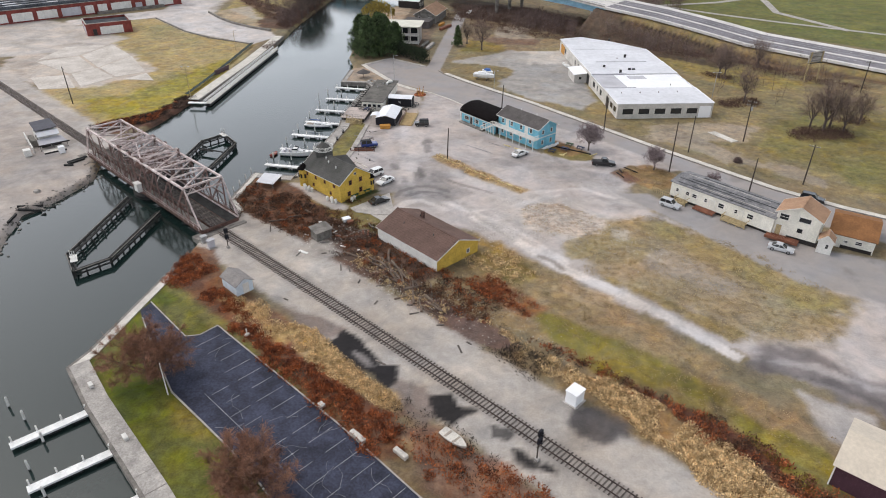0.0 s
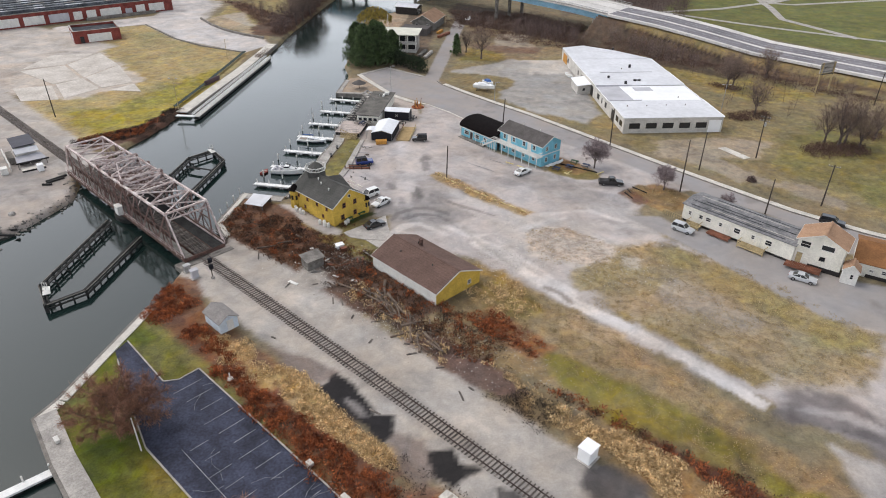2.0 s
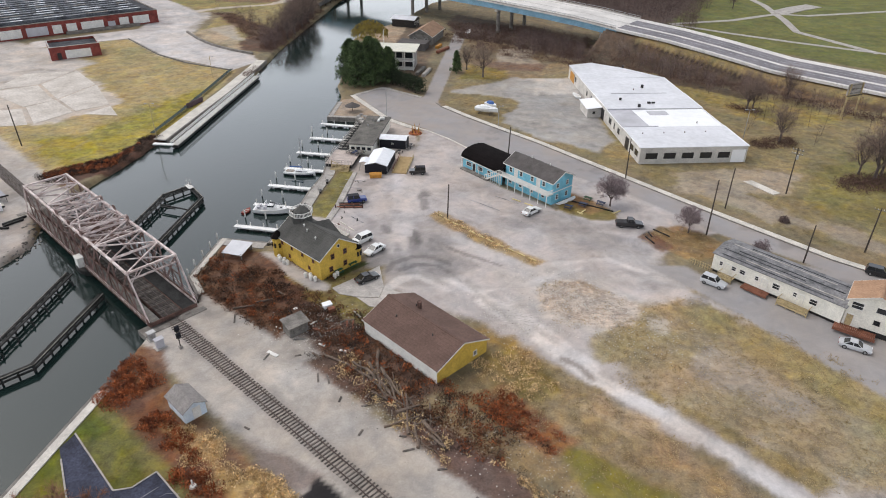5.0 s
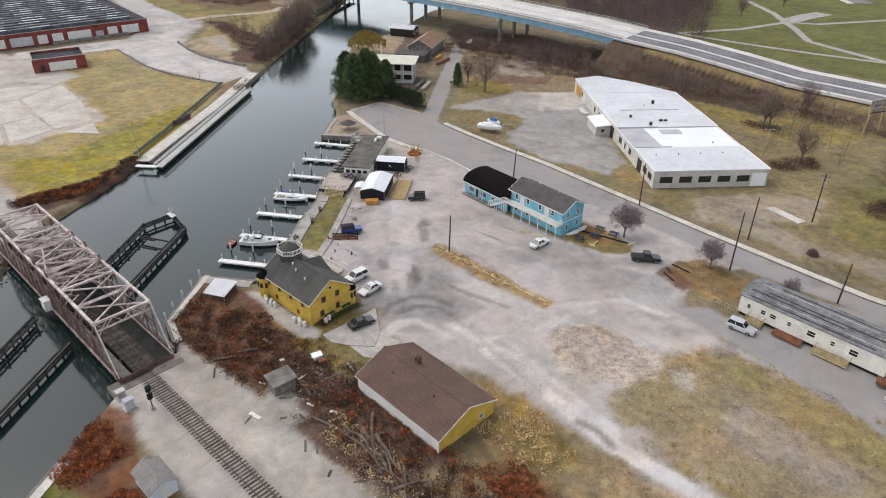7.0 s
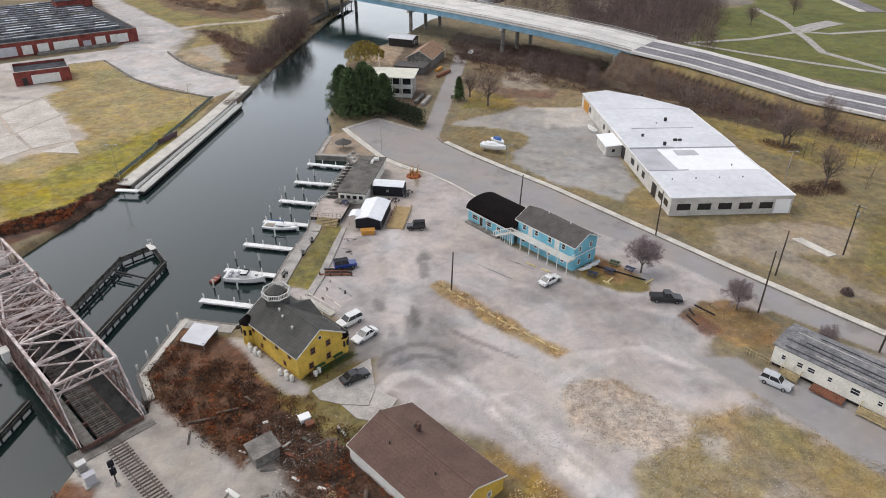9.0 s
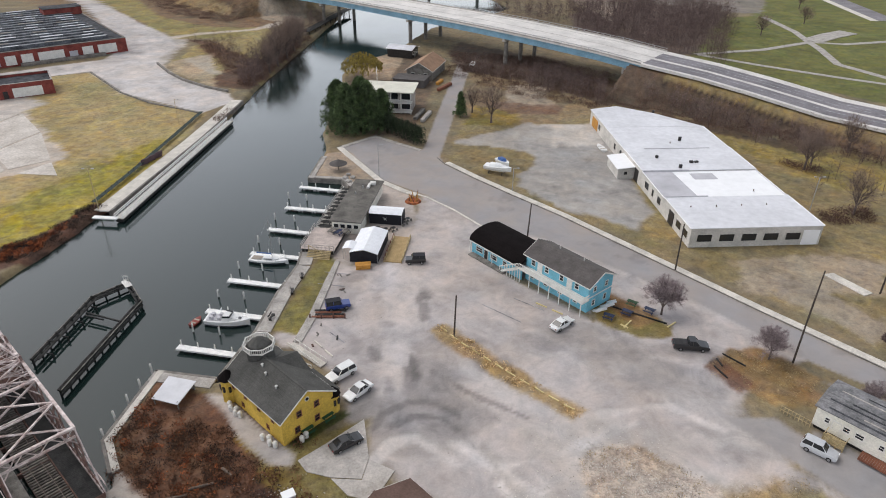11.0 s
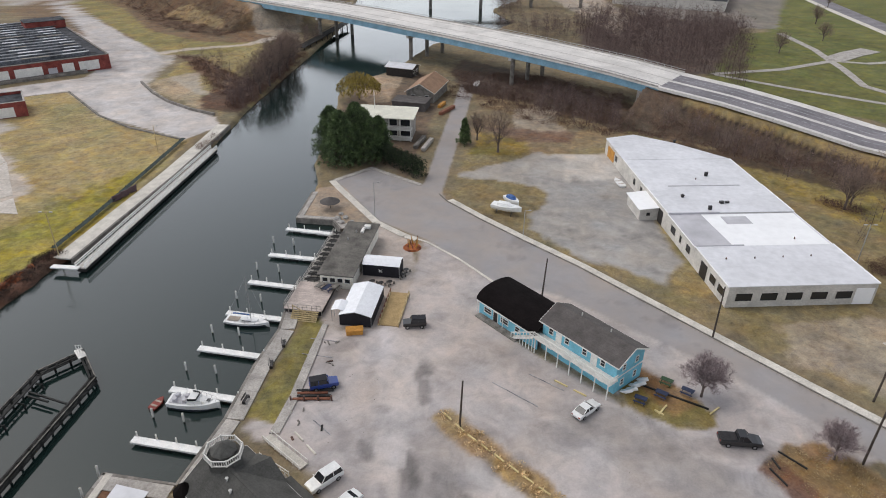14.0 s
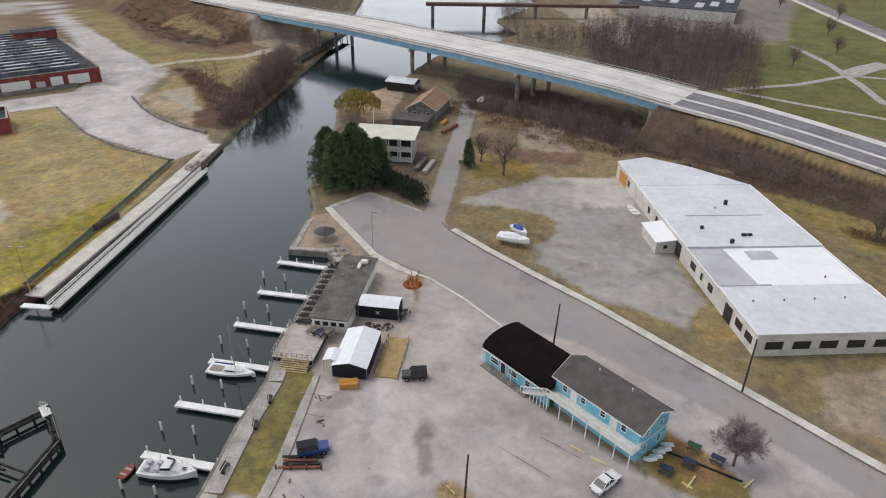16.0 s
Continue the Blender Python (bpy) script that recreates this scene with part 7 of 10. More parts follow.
brush("olive_tufts", "short olive and straw winter grass tufts", m_green_tuft,
      [(quad(50, 100, 15, 22), 0.8), ([(-27, 160.5), (-22.8, 185), (-19, 183), (-22.3, 159)], 1), (ring(32.5, 164, 7.5, 4.2, -38), 1), ([(-22, 131), (-13, 124), (-4, 129), (-14, 135)], 0.8), (ring(50, 105, 14, 5, -42), 0.25)],
      0.9, 0.16, 0.04, 19, 7, 0.35)
brush("dry_tufts", "tan and brown winter grass tufts over the rough field", m_dry_tuft,
      [([(44.8, 131.0), (58, 118.5), (70.5, 100.9), (61.0, 89.7), (46.8, 89.6), (39.4, 98.4), (28.7, 107.7), (25.5, 117), (35, 127)], 1.0), ([(13.9, 115.7), (22.1, 108.5), (30.6, 99.0), (37.5, 92.1), (43.6, 83.6), (40.2, 80.8), (34.8, 85.8), (27.4, 92.6), (20.2, 96.0), (13.5, 100.3)], 1.0),
       ([(18.8, 135.2), (25.7, 135.6), (33.6, 130.6), (33.5, 124.7), (26.7, 119.0), (17.9, 124.6)], 0.4), ([(41, 152.5), (46, 156), (51, 156), (58, 149), (54, 143), (48, 143)], 1.2), (quad(44, 120, 20, 27), 0.6)],
      1.7, 0.34, 0.08, 37, 10, 0.45, 0.2)
brush("far_ditch_brush", "dark red-brown brush in the ditch below the highway", m_twig_brown,
      [([(-140, 432), (-170, 476), (-190, 505), (-170, 520), (-120, 462), (-92, 428), (-104, 410)], 0.35), ([(-113, 374), (-104, 364), (-90, 340), (-78, 318), (-68, 312), (-66, 334), (-80, 344), (-98, 368)], 0.5), ([(4, 352), (10, 322), (40, 302), (52, 288), (66, 318), (40, 345)], 0.8), ([(-70, 300), (-60, 298), (-57, 380), (-72, 380)], 1.2), ([(-68, 262), (-62, 264), (-62, 276), (-67, 272)], 1.5), (ring(102.5, 177.5, 9, 4.5, 20), 2.0), (ring(90.5, 203, 6.5, 3.5, 20), 2.2), (ring(94, 231, 5, 3, -40), 1.5), (ring(116, 188, 5, 3, 10), 1.2), ([(58, 292), (78, 284), (98, 268), (114, 250), (140, 222), (134, 214), (104, 244), (80, 262), (70, 274), (50, 280)], 0.5), ([(20, 318), (60, 290), (50, 278), (30, 290), (14, 305)], 0.5), ([(-8, 345), (20, 322), (14, 312), (-6, 318)], 0.35)],
      0.85, 1.7, 0.05, 29, 26, 1.2, 0.5)


def woods(name, label, areas, per, height, seed, material):
    """Far leafless woods: thin stems, each under a haze of twigs."""
    random.seed(seed)
    so = Soup()
    for pts, share in areas:
        xs, ys = [p[0] for p in pts], [p[1] for p in pts]
        n = int((max(xs) - min(xs)) * (max(ys) - min(ys)) * per * share)
        px = np.array([random.uniform(min(xs), max(xs)) for _ in range(n)])
        py = np.array([random.uniform(min(ys), max(ys)) for _ in range(n)])
        keep = (inside(px, py, pts) > 14 * (fbm(px, py, 9.0, seed + 3) - 0.45)) & (fbm(px, py, 14.0, seed) > 0.36)
        px, py = px[keep], py[keep]
        pz = ground_height(px, py)
        for x, y, z in zip(px, py, pz):
            if z < -0.6:
                continue
            h = height * random.uniform(0.55, 1.2)
            p = Vector((x, y, z - 0.2))
            top = p + Vector((random.uniform(-0.8, 0.8), random.uniform(-0.8, 0.8), h))
            so.tube(p, top, 0.065, 0.015, 3)
            for _ in range(34):
                t = random.uniform(0.22, 1.0)
                e = rnd_dir()
                q = p.lerp(top, t) + e * h * 0.13 * (1.3 - t)
                d = Vector((e.x, e.y, random.uniform(0.1, 0.9)))
                so.blade(q, q + d * h * 0.22 * (1.25 - t * 0.7), 0.05)
    return tagged(new(name, so.mesh(name, material)), label, "woods", kind="stuff")


woods("far_woods", "brown leafless woods beyond the highway",
      [([(62, 352), (104, 352), (112, 330), (150, 420), (156, 450), (114, 484), (70, 450)], 1.0), ([(60, 560), (62, 640), (260, 700), (255, 640), (115, 620)], 0.5), ([(20, 560), (60, 560), (40, 470), (70, 440), (62, 400), (30, 420)], 0.7),
       ([(-70, 440), (-50, 520), (-60, 640), (-260, 640), (-240, 570), (-110, 500)], 0.25), ([(250, 560), (600, 560), (600, 900), (200, 900)], 0.05), ([(-400, 640), (60, 640), (200, 900), (-400, 900)], 0.05)],
      0.20, 10.5, 41, m_twig_dark)
woods("riverside_woods", "leafless trees and saplings along the river's far bank",
      [([(-64, 300), (-58, 345), (-57, 385), (-66, 392), (-70, 345), (-72, 312)], 1.5), ([(-113, 374), (-104, 364), (-90, 340), (-78, 318), (-70, 330), (-80, 344), (-98, 368)], 0.25), ([(-58, 388), (-54, 420), (-75, 405)], 0.7), ([(2, 330), (26, 326), (62, 298), (58, 282), (36, 290), (16, 308)], 0.8), ([(58, 294), (70, 286), (98, 268), (116, 250), (140, 224), (130, 216), (100, 240), (78, 258)], 0.5),
       ([(84, 210), (100, 240), (128, 226), (120, 204), (98, 200)], 0.06)],
      0.26, 7.5, 43, m_twig_dark)
random.seed(1)


# ---- vehicles and boats ----
def loft(bm, rings, close=True):
    """Skins a row of outlines with the same number of points."""
    vs = [[bm.verts.new(p) for p in r] for r in rings]
    n = len(rings[0])
    for a, b in zip(vs, vs[1:]):
        for i in range(n if close else n - 1):
            j = (i + 1) % n
            bm.faces.new((a[i], a[j], b[j], b[i]))
    if close:
        bm.faces.new(vs[0][::-1])
        bm.faces.new(vs[-1])
    bmesh.ops.recalc_face_normals(bm, faces=bm.faces[:])


def make_car(name, label, paint, kind="sedan", length=4.7, width=1.8):
    """A car along local x, nose at +x."""
    c = thing(name, pose(0, 0, 0), label, "car")
    h = {"sedan": 1.45, "suv": 1.75, "jeep": 1.85, "truck": 1.85}[kind]
    belt = {"sedan": 0.92, "suv": 1.08, "jeep": 1.12, "truck": 1.12}[kind]
    L, W = length / 2, width / 2
    b = BM()
    if kind == "jeep":
        prof = [(-L, 0.45, belt), (-L + 0.05, 0.38, belt), (L * 0.35, 0.38, belt), (L * 0.40, 0.38, belt - 0.02), (L * 0.95, 0.4, belt - 0.08), (L, 0.5, belt - 0.15)]
    else:
        prof = [(-L, 0.5, belt - 0.22), (-L + 0.12, 0.30, belt - 0.06), (-L * 0.6, 0.26, belt), (L * 0.3, 0.26, belt), (L * 0.75, 0.28, belt - 0.12), (L * 0.96, 0.32, belt - 0.24), (L, 0.48, belt - 0.36)]
    rings = []
    for x, z0, z1 in prof:
        k = 1 - 0.10 * (abs(x) / L) ** 4
        w = W * k
        rings.append([(x, -w * 0.93, z0), (x, w * 0.93, z0), (x, w, z0 + (z1 - z0) * 0.45), (x, w * 0.97, z1 - 0.03), (x, w * 0.88, z1), (x, -w * 0.88, z1), (x, -w * 0.97, z1 - 0.03), (x, -w, z0 + (z1 - z0) * 0.45)])
    loft(b, rings)
    body = part("body", b, paint, c)
    cab = {"sedan": [(-L * 0.72, 0.0), (-L * 0.38, 1.0), (L * 0.08, 1.0), (L * 0.42, 0.0)], "suv": [(-L * 0.97, 0.0), (-L * 0.86, 1.0), (L * 0.12, 1.0), (L * 0.40, 0.0)],
           "jeep": [(-L * 0.97, 0.0), (-L * 0.95, 1.0), (L * 0.22, 1.0), (L * 0.36, 0.0)], "truck": [(-L * 0.18, 0.0), (-L * 0.14, 1.0), (L * 0.22, 1.0), (L * 0.44, 0.0)]}[kind]
    b = BM()
    loft(b, [[(x, sg * (W * 0.88 - 0.14 * t), belt - 0.04 + (h - 0.05 - belt) * t) for x, t in cab] for sg in (-1, 1)])
    part("glasshouse", b, m_glass, c)
    b = BM()
    xa, xb = cab[1][0], cab[2][0]
    box(b, ((xa + xb) / 2, 0, h - 0.03), (xb - xa + 0.06, 2 * (W * 0.88 - 0.12), 0.07))
    soften(b, 0.02)
    part("roof", b, m_canvas_black if kind == "jeep" else paint, c)
    for s in (-1, 1):
        for (x0, t0), (x1, t1) in ((cab[0], cab[1]), (cab[2], cab[3])):
            b = BM()
            beam(b, (x0, s * (W * 0.89 - 0.14 * t0), belt - 0.03 + (h - 0.05 - belt) * t0), (x1, s * (W * 0.89 - 0.14 * t1), belt - 0.03 + (h - 0.05 - belt) * t1), 0.07)
            part("pillar", b, paint, c)
        xm = (xa + xb) / 2
        b = BM()
        beam(b, (xm, s * W * 0.885, belt - 0.03), (xm, s * (W * 0.885 - 0.13), h - 0.05), 0.07)
        part("pillar", b, paint, c)
    if kind == "truck":
        b = BM()
        box(b, (-L * 0.58, 0, belt + 0.02), (L * 0.74, width * 0.78, 0.06))
        part("load_bed", b, m_dark_panel, c)
    b = BM()
    rod(b, (0, -0.11, 0), (0, 0.11, 0), 0.36 if kind in ("jeep", "truck") else 0.33, n=14)
    ty = part("wheel", b, m_tyre, c, m=pose(L * 0.62, W * 0.9, 0.33))
    b = BM()
    rod(b, (0, -0.125, 0), (0, 0.125, 0), 0.2, n=10)
    rim = part("rim", b, m_rim, ty)
    for x, s in ((L * 0.62, -1), (-L * 0.60, 1), (-L * 0.60, -1)):
        w2 = again(ty, pose(x, s * W * 0.9, 0.33))
        again(rim, Matrix(), w2)
    for s in (-1, 1):
        b = BM()
        box(b, (L * 0.97, s * W * 0.66, belt - 0.33), (0.14, 0.34, 0.14))
        part("headlight", b, m_roof_bright, c)
        b = BM()
        box(b, (-L * 0.985, s * W * 0.68, belt - 0.22), (0.1, 0.26, 0.16))
        part("taillight", b, m_red, c)
        b = BM()
        box(b, (L * 0.36, s * (W + 0.08), belt + 0.05), (0.12, 0.16, 0.12))
        part("mirror", b, paint, c)
    return c


def at2(ob, p, q, z=0.0):
    """Puts a thing midway between two places, nose towards q."""
    ob.matrix_basis = pose((p[0] + q[0]) / 2, (p[1] + q[1]) / 2, z, 0, 0, math.degrees(math.atan2(q[1] - p[1], q[0] - p[0])))
    return ob


_white = make_car("white_sedan", "white sedan parked on the gravel lot", m_car_white)
at2(_white, (18.9, 160.4), (22.5, 163.5))
at2(copy_thing(_white, Matrix()), (-9.7, 147.3), (-12.8, 143.7))
at2(make_car("white_suv", "white sport utility car beside the yellow house", m_car_white, "suv", 4.8, 1.9), (-12.4, 150.9), (-16.0, 147.5))
at2(make_car("dark_sedan", "black sedan parked below the yellow house", m_car_black, "sedan", 4.5), (-13.5, 134.4), (-10.0, 136.9))
at2(make_car("black_jeep", "small black jeep parked by the pavilion", m_car_black, "jeep", 3.9, 1.75), (-2.3, 182.3), (-6.1, 182.0))
at2(make_car("blue_jeep", "blue jeep with a black soft top beside a planter", m_car_blue, "jeep", 4.2, 1.8), (-19.0, 166.2), (-15.0, 167.4))
at2(make_car("black_pickup", "black pickup truck on the street", m_car_black, "truck", 5.6, 2.0), (37.4, 156.6), (43.0, 156.0))
at2(make_car("white_hatchback", "white car parked before the long cream house", m_car_silver, "suv", 4.4, 1.8), (48.2, 136.2), (51.5, 133.2))
at2(make_car("silver_sedan", "silver sedan parked before the tan-roofed house", m_car_silver, "sedan", 4.6, 1.8), (63.6, 118.2), (67.4, 115.8))
at2(make_car("black_wagon", "black car parked at the street's edge", m_car_black, "suv", 4.8, 1.9), (79.4, 139.2), (83.4, 136.6))


def hull(bm, L, W, free, draft, fine=2.2, n=12):
    """A hull along x with its bow at +x; free: height of the side over the water."""
    rings = []
    for i in range(n + 1):
        t = i / n
        x = -L / 2 + L * t
        w = W / 2 * (1 - max(0, (t - 0.35) / 0.65) ** fine) * (0.86 + 0.14 * min(1, t * 4))
        w = max(w, 0.03)
        sheer = free * (1 + 0.30 * t * t)
        kz = -draft * (1 - 0.8 * t ** 3)
        rings.append([(x, -w, sheer), (x, -w * 0.92, sheer * 0.35), (x, -w * 0.5, kz * 0.7), (x, 0, kz), (x, w * 0.5, kz * 0.7), (x, w * 0.92, sheer * 0.35), (x, w, sheer)])
    loft(bm, rings)


def sailboat():
    s = thing("sailboat", pose(0, 0, 0), "white sailboat with a dark hull band moored at a finger dock", "boat")
    b = BM()
    hull(b, 7.8, 2.5, 0.75, 0.5)
    part("hull", b, m_hull, s)
    b = BM()
    hull(b, 7.7, 2.54, 0.38, 0.55)
    part("boot_stripe", b, m_hull_dark, s)
    b = BM()
    loft(b, [[(x, -w, 0.85), (x, w, 0.85), (x, w * 0.8, z), (x, -w * 0.8, z)] for x, w, z in ((-1.0, 0.75, 1.25), (0.6, 0.7, 1.28), (1.9, 0.4, 1.1))])
    cb = part("cabin", b, m_hull, s)
    b = BM()
    for sg in (-1, 1):
        box(b, (0.1, sg * 0.68, 1.07), (1.6, 0.06, 0.16), 0, sg * 18)
    part("cabin_window", b, m_glass, cb)
    b = BM()
    box(b, (-2.4, 0, 0.86), (2.0, 1.3, 0.06))
    part("cockpit", b, m_deck_wood, s)
    b = BM()
    rod(b, (0.7, 0, 0.9), (0.7, 0, 9.5), 0.06, 0.04)
    ms = part("mast", b, m_metal, s)
    b = BM()
    rod(b, (0.7, 0, 1.9), (-2.6, 0, 1.9), 0.05)
    rod(b, (0.5, 0, 2.02), (-2.4, 0, 2.02), 0.12, 0.09)
    part("boom", b, m_blue_tarp, ms)
    b = BM()
    for p in ((3.8, 0, 1.0), (-3.8, 0, 0.8), (0.6, 1.1, 0.8), (0.6, -1.1, 0.8)):
        rod(b, (0.7, 0, 9.4), p, 0.012, n=4)
    part("stay", b, m_metal, ms)
    b = BM()
    for sg in (-1, 1):
        for x in (-3.4, -1.8, 0.0, 1.8):
            beam(b, (x, sg * 1.1, 0.8), (x, sg * 1.1, 1.35), 0.03)
        beam(b, (-3.4, sg * 1.1, 1.35), (1.8, sg * 1.1, 1.35), 0.025)
        beam(b, (1.8, sg * 1.1, 1.35), (3.6, 0, 1.5), 0.03)
    part("guard_rail", b, m_metal, s)
    return s


def cruiser():
    s = thing("cabin_cruiser", pose(0, 0, 0), "white cabin cruiser moored at a finger dock", "boat")
    b = BM()
    hull(b, 7.6, 2.7, 1.05, 0.45, 2.6)
    part("hull", b, m_hull, s)
    b = BM()
    hull(b, 7.5, 2.73, 0.18, 0.5, 2.6)
    part("boot_stripe", b, m_hull_dark, s)
    b = BM()
    loft(b, [[(x, -w, 1.1), (x, w, 1.1), (x, w * 0.8, z), (x, -w * 0.8, z)] for x, w, z in ((-0.6, 1.1, 1.9), (0.4, 1.05, 1.85), (1.5, 0.8, 1.45), (2.6, 0.3, 1.25))])
    cb = part("cabin", b, m_hull, s)
    b = BM()
    for sg in (-1, 1):
        beam(b, (-0.5, sg * 1.0, 1.95), (0.7, sg * 0.8, 1.9), 0.05, 0.35)
    beam(b, (0.7, -0.8, 1.9), (0.7, 0.8, 1.9), 0.05, 0.35)
    part("windscreen", b, m_glass, cb)
    b = BM()
    box(b, (-2.1, 0, 1.15), (2.6, 1.8, 0.05))
    for x in (-1.2, -2.6):
        box(b, (x, 0.5, 1.4), (0.5, 0.6, 0.5))
        box(b, (x, -0.5, 1.4), (0.5, 0.6, 0.5))
    part("cockpit", b, m_roof_greyish, s)
    b = BM()
    for sg in (-1, 1):
        beam(b, (-1.6, sg * 1.1, 1.2), (-1.2, sg * 0.9, 2.5), 0.06)
    beam(b, (-1.2, -0.9, 2.5), (-1.2, 0.9, 2.5), 0.08)
    part("arch", b, m_hull, s)
    b = BM()
    for sg in (-1, 1):
        for k in range(4):
            x = 0.6 + 0.9 * k
            beam(b, (x, sg * (1.2 - 0.33 * k), 1.25), (x, sg * (1.2 - 0.33 * k), 1.85), 0.03)
        beam(b, (0.6, sg * 1.2, 1.85), (3.3, sg * 0.2, 1.9), 0.03)
    part("guard_rail", b, m_metal, s)
    b = BM()
    box(b, (2.2, 0, 1.42), (0.5, 0.5, 0.06))
    part("hatch", b, m_glass, s)
    return s


at2(sailboat(), (-36.6, 184.6), (-28.8, 183.2), WATER_Z)
at2(cruiser(), (-38.8, 164.2), (-31.4, 163.4), WATER_Z)


def dinghy(name, label, mat, L, W, m):
    s = thing(name, m, label, "boat")
    b = BM()
    hull(b, L, W, 0.42, 0.15, 3.0, 8)
    part("hull", b, mat, s)
    b = BM()
    for x in (-L * 0.25, L * 0.1):
        box(b, (x, 0, 0.47), (0.3, W * 0.8, 0.05))
    part("thwart", b, m_deck_wood, s)
    return s


dinghy("red_dinghy", "small red dinghy tied behind the cruiser", m_red, 2.6, 1.3, pose(-40.6, 164.0, WATER_Z, 0, 0, 70))


def landed_boat(name, label, L, W, m, tarp):
    s = thing(name, m, label, "boat")
    b = BM()
    hull(b, L, W, 0.85, 0.5, 2.5)
    bmesh.ops.translate(b, verts=b.verts[:], vec=(0, 0, 1.1))
    part("hull", b, m_hull, s)
    b = BM()
    loft(b, [[(x, -w, 1.95), (x, w, 1.95), (x, w * 0.7, z), (x, -w * 0.7, z)] for x, w, z in ((-L * 0.3, W * 0.38, 2.5), (0.2, W * 0.38, 2.6), (L * 0.22, W * 0.2, 2.15))])
    part("tarpaulin" if tarp else "cabin", b, m_blue_tarp if tarp else m_hull, s)
    for x in (-L * 0.3, L * 0.2):
        b = BM()
        for sg in (-1, 1):
            beam(b, (x, sg * W * 0.45, -0.1), (x, sg * W * 0.25, 1.0), 0.12)
        beam(b, (x, -W * 0.45, 0.35), (x, W * 0.45, 0.35), 0.1)
        part("cradle", b, m_dark_panel, s)
    return s


landed_boat("motor_boat_on_stand", "white motor boat on a stand on the grass", 7.0, 2.6, pose(15.0, 225.6, 0, 0, 0, -25), False)
landed_boat("tarpaulined_boat", "boat under a blue tarpaulin on a stand", 5.0, 2.1, pose(16.6, 229.2, 0, 0, 0, -60), True)
dinghy("white_skiff", "white skiff lying by the warehouse wall", m_hull, 5.0, 1.9, pose(44.6, 243.0, 0.12, 0, 0, 100))
dinghy("old_skiff", "small pale skiff abandoned in the brush", m_concrete_pale, 4.2, 1.6, pose(3.5, 69.4, 0.15, 0, 0, -44))


# ---- quays and docks ----
def quay(name, pts, w, label, mat, z=0.16, wall=m_concrete_dark, step=3.2):
    """A concrete quay: a sheer wall to the water and slabs on top."""
    q = thing(name, pose(0, 0, 0), label, "quay", kind="structure")
    b = BM()
    ribbon(b, pts, -0.12, 0.35, -3.0, z - 0.02)
    part("quay_wall", b, wall, q)
    flags("slab", pts, 0.36, w, z, step, mat, q)
    return q


quay("south_quay", [(-52, 82.5), (-45.9, 75), (-32.5, 60.5), (-12, 37)], 3.0, "pale concrete promenade along the water", m_concrete)
quay("corner_quay", [(-46.8, 107), (-50.6, 86.2), (-52, 82.6)], 1.6, "concrete quay edge beside the lawn", m_concrete_pale)
quay("bridge_quay", [(-42, 150.3), (-43.9, 136.2), (-40.6, 130.8)], 1.3, "concrete quay edge below the brush", m_concrete_pale)
quay("house_quay", [(-29.7, 160), (-32.4, 148.7), (-42, 150.3)], 2.4, "concrete quay behind the yellow house", m_concrete)
quay("marina_quay", [(-26.8, 186), (-26.7, 180.8), (-28.5, 171.4), (-29.7, 160)], 2.7, "long concrete quay along the marina", m_concrete)
quay("north_quay", [(-30.5, 236), (-31.7, 222), (-23.5, 221), (-21.3, 217)], 1.4, "low timber and concrete quay corner", m_concrete, 0.1)


def finger_dock(p, q, posts=4, width=1.0):
    p, q = Vector((*p, 0)), Vector((*q, 0))
    d = q - p
    ln = d.length
    dk = thing("finger_dock", pose(p.x, p.y, -0.55, 0, 0, math.degrees(math.atan2(d.y, d.x))), "white finger dock with low posts", "dock", "finger docks")
    b = BM()
    box(b, (ln / 2, 0, 0), (ln, width, 0.16))
    part("deck", b, m_dock, dk)
    b = BM()
    for sy in (-1, 1):
        box(b, (ln / 2, sy * (width / 2 + 0.05), -0.05), (ln, 0.1, 0.3))
    part("edge_beam", b, m_dock, dk)
    for i in range(3):
        b = BM()
        box(b, (ln * (0.2 + 0.3 * i), 0, -0.42), (1.6, width * 0.8, 0.5))
        part("float", b, m_dark_panel, dk)
    for i in range(posts):
        x = 0.35 + (ln - 1.2) * i / (posts - 1)
        b = BM()
        rod(b, (x, width / 2 + 0.12, -1.8), (x, width / 2 + 0.12, 0.95), 0.11, n=8)
        part("post", b, m_trim_white, dk)
    return dk


for _p, _q2 in (((-33.0, 217.9), (-21.6, 215.4)), ((-34.2, 206.7), (-24.2, 204.9)), ((-35.7, 196.4), (-25.6, 194.4)), ((-36.9, 186.3), (-26.3, 184.3)),
                ((-38.6, 176.4), (-27.0, 174.1)), ((-39.6, 166.6), (-28.4, 164.3)), ((-41.1, 156.6), (-31.4, 154.7)),
                ((-52.4, 68.5), (-44.8, 75.0)), ((-46.6, 61.9), (-38.6, 68.2)), ((-40.5, 54.5), (-32.4, 61.5))):
    finger_dock(_p, _q2)


def mooring_pile(x, y, h=1.7):
    b = BM()
    rod(b, (0, 0, -3.0), (0, 0, 0.2), 0.15, n=8)
    t = thing("mooring_pile", pose(x, y, WATER_Z, random.uniform(-2, 2), random.uniform(-2, 2)), "white-topped mooring pile standing in the water", "mooring pile", "mooring piles")
    part("shaft", b, m_timber_dark, t)
    b = BM()
    rod(b, (0, 0, 0.2), (0, 0, h), 0.16, n=8)
    rod(b, (0, 0, h), (0, 0, h + 0.18), 0.17, 0.03, n=8)
    part("sleeve", b, m_trim_white, t)


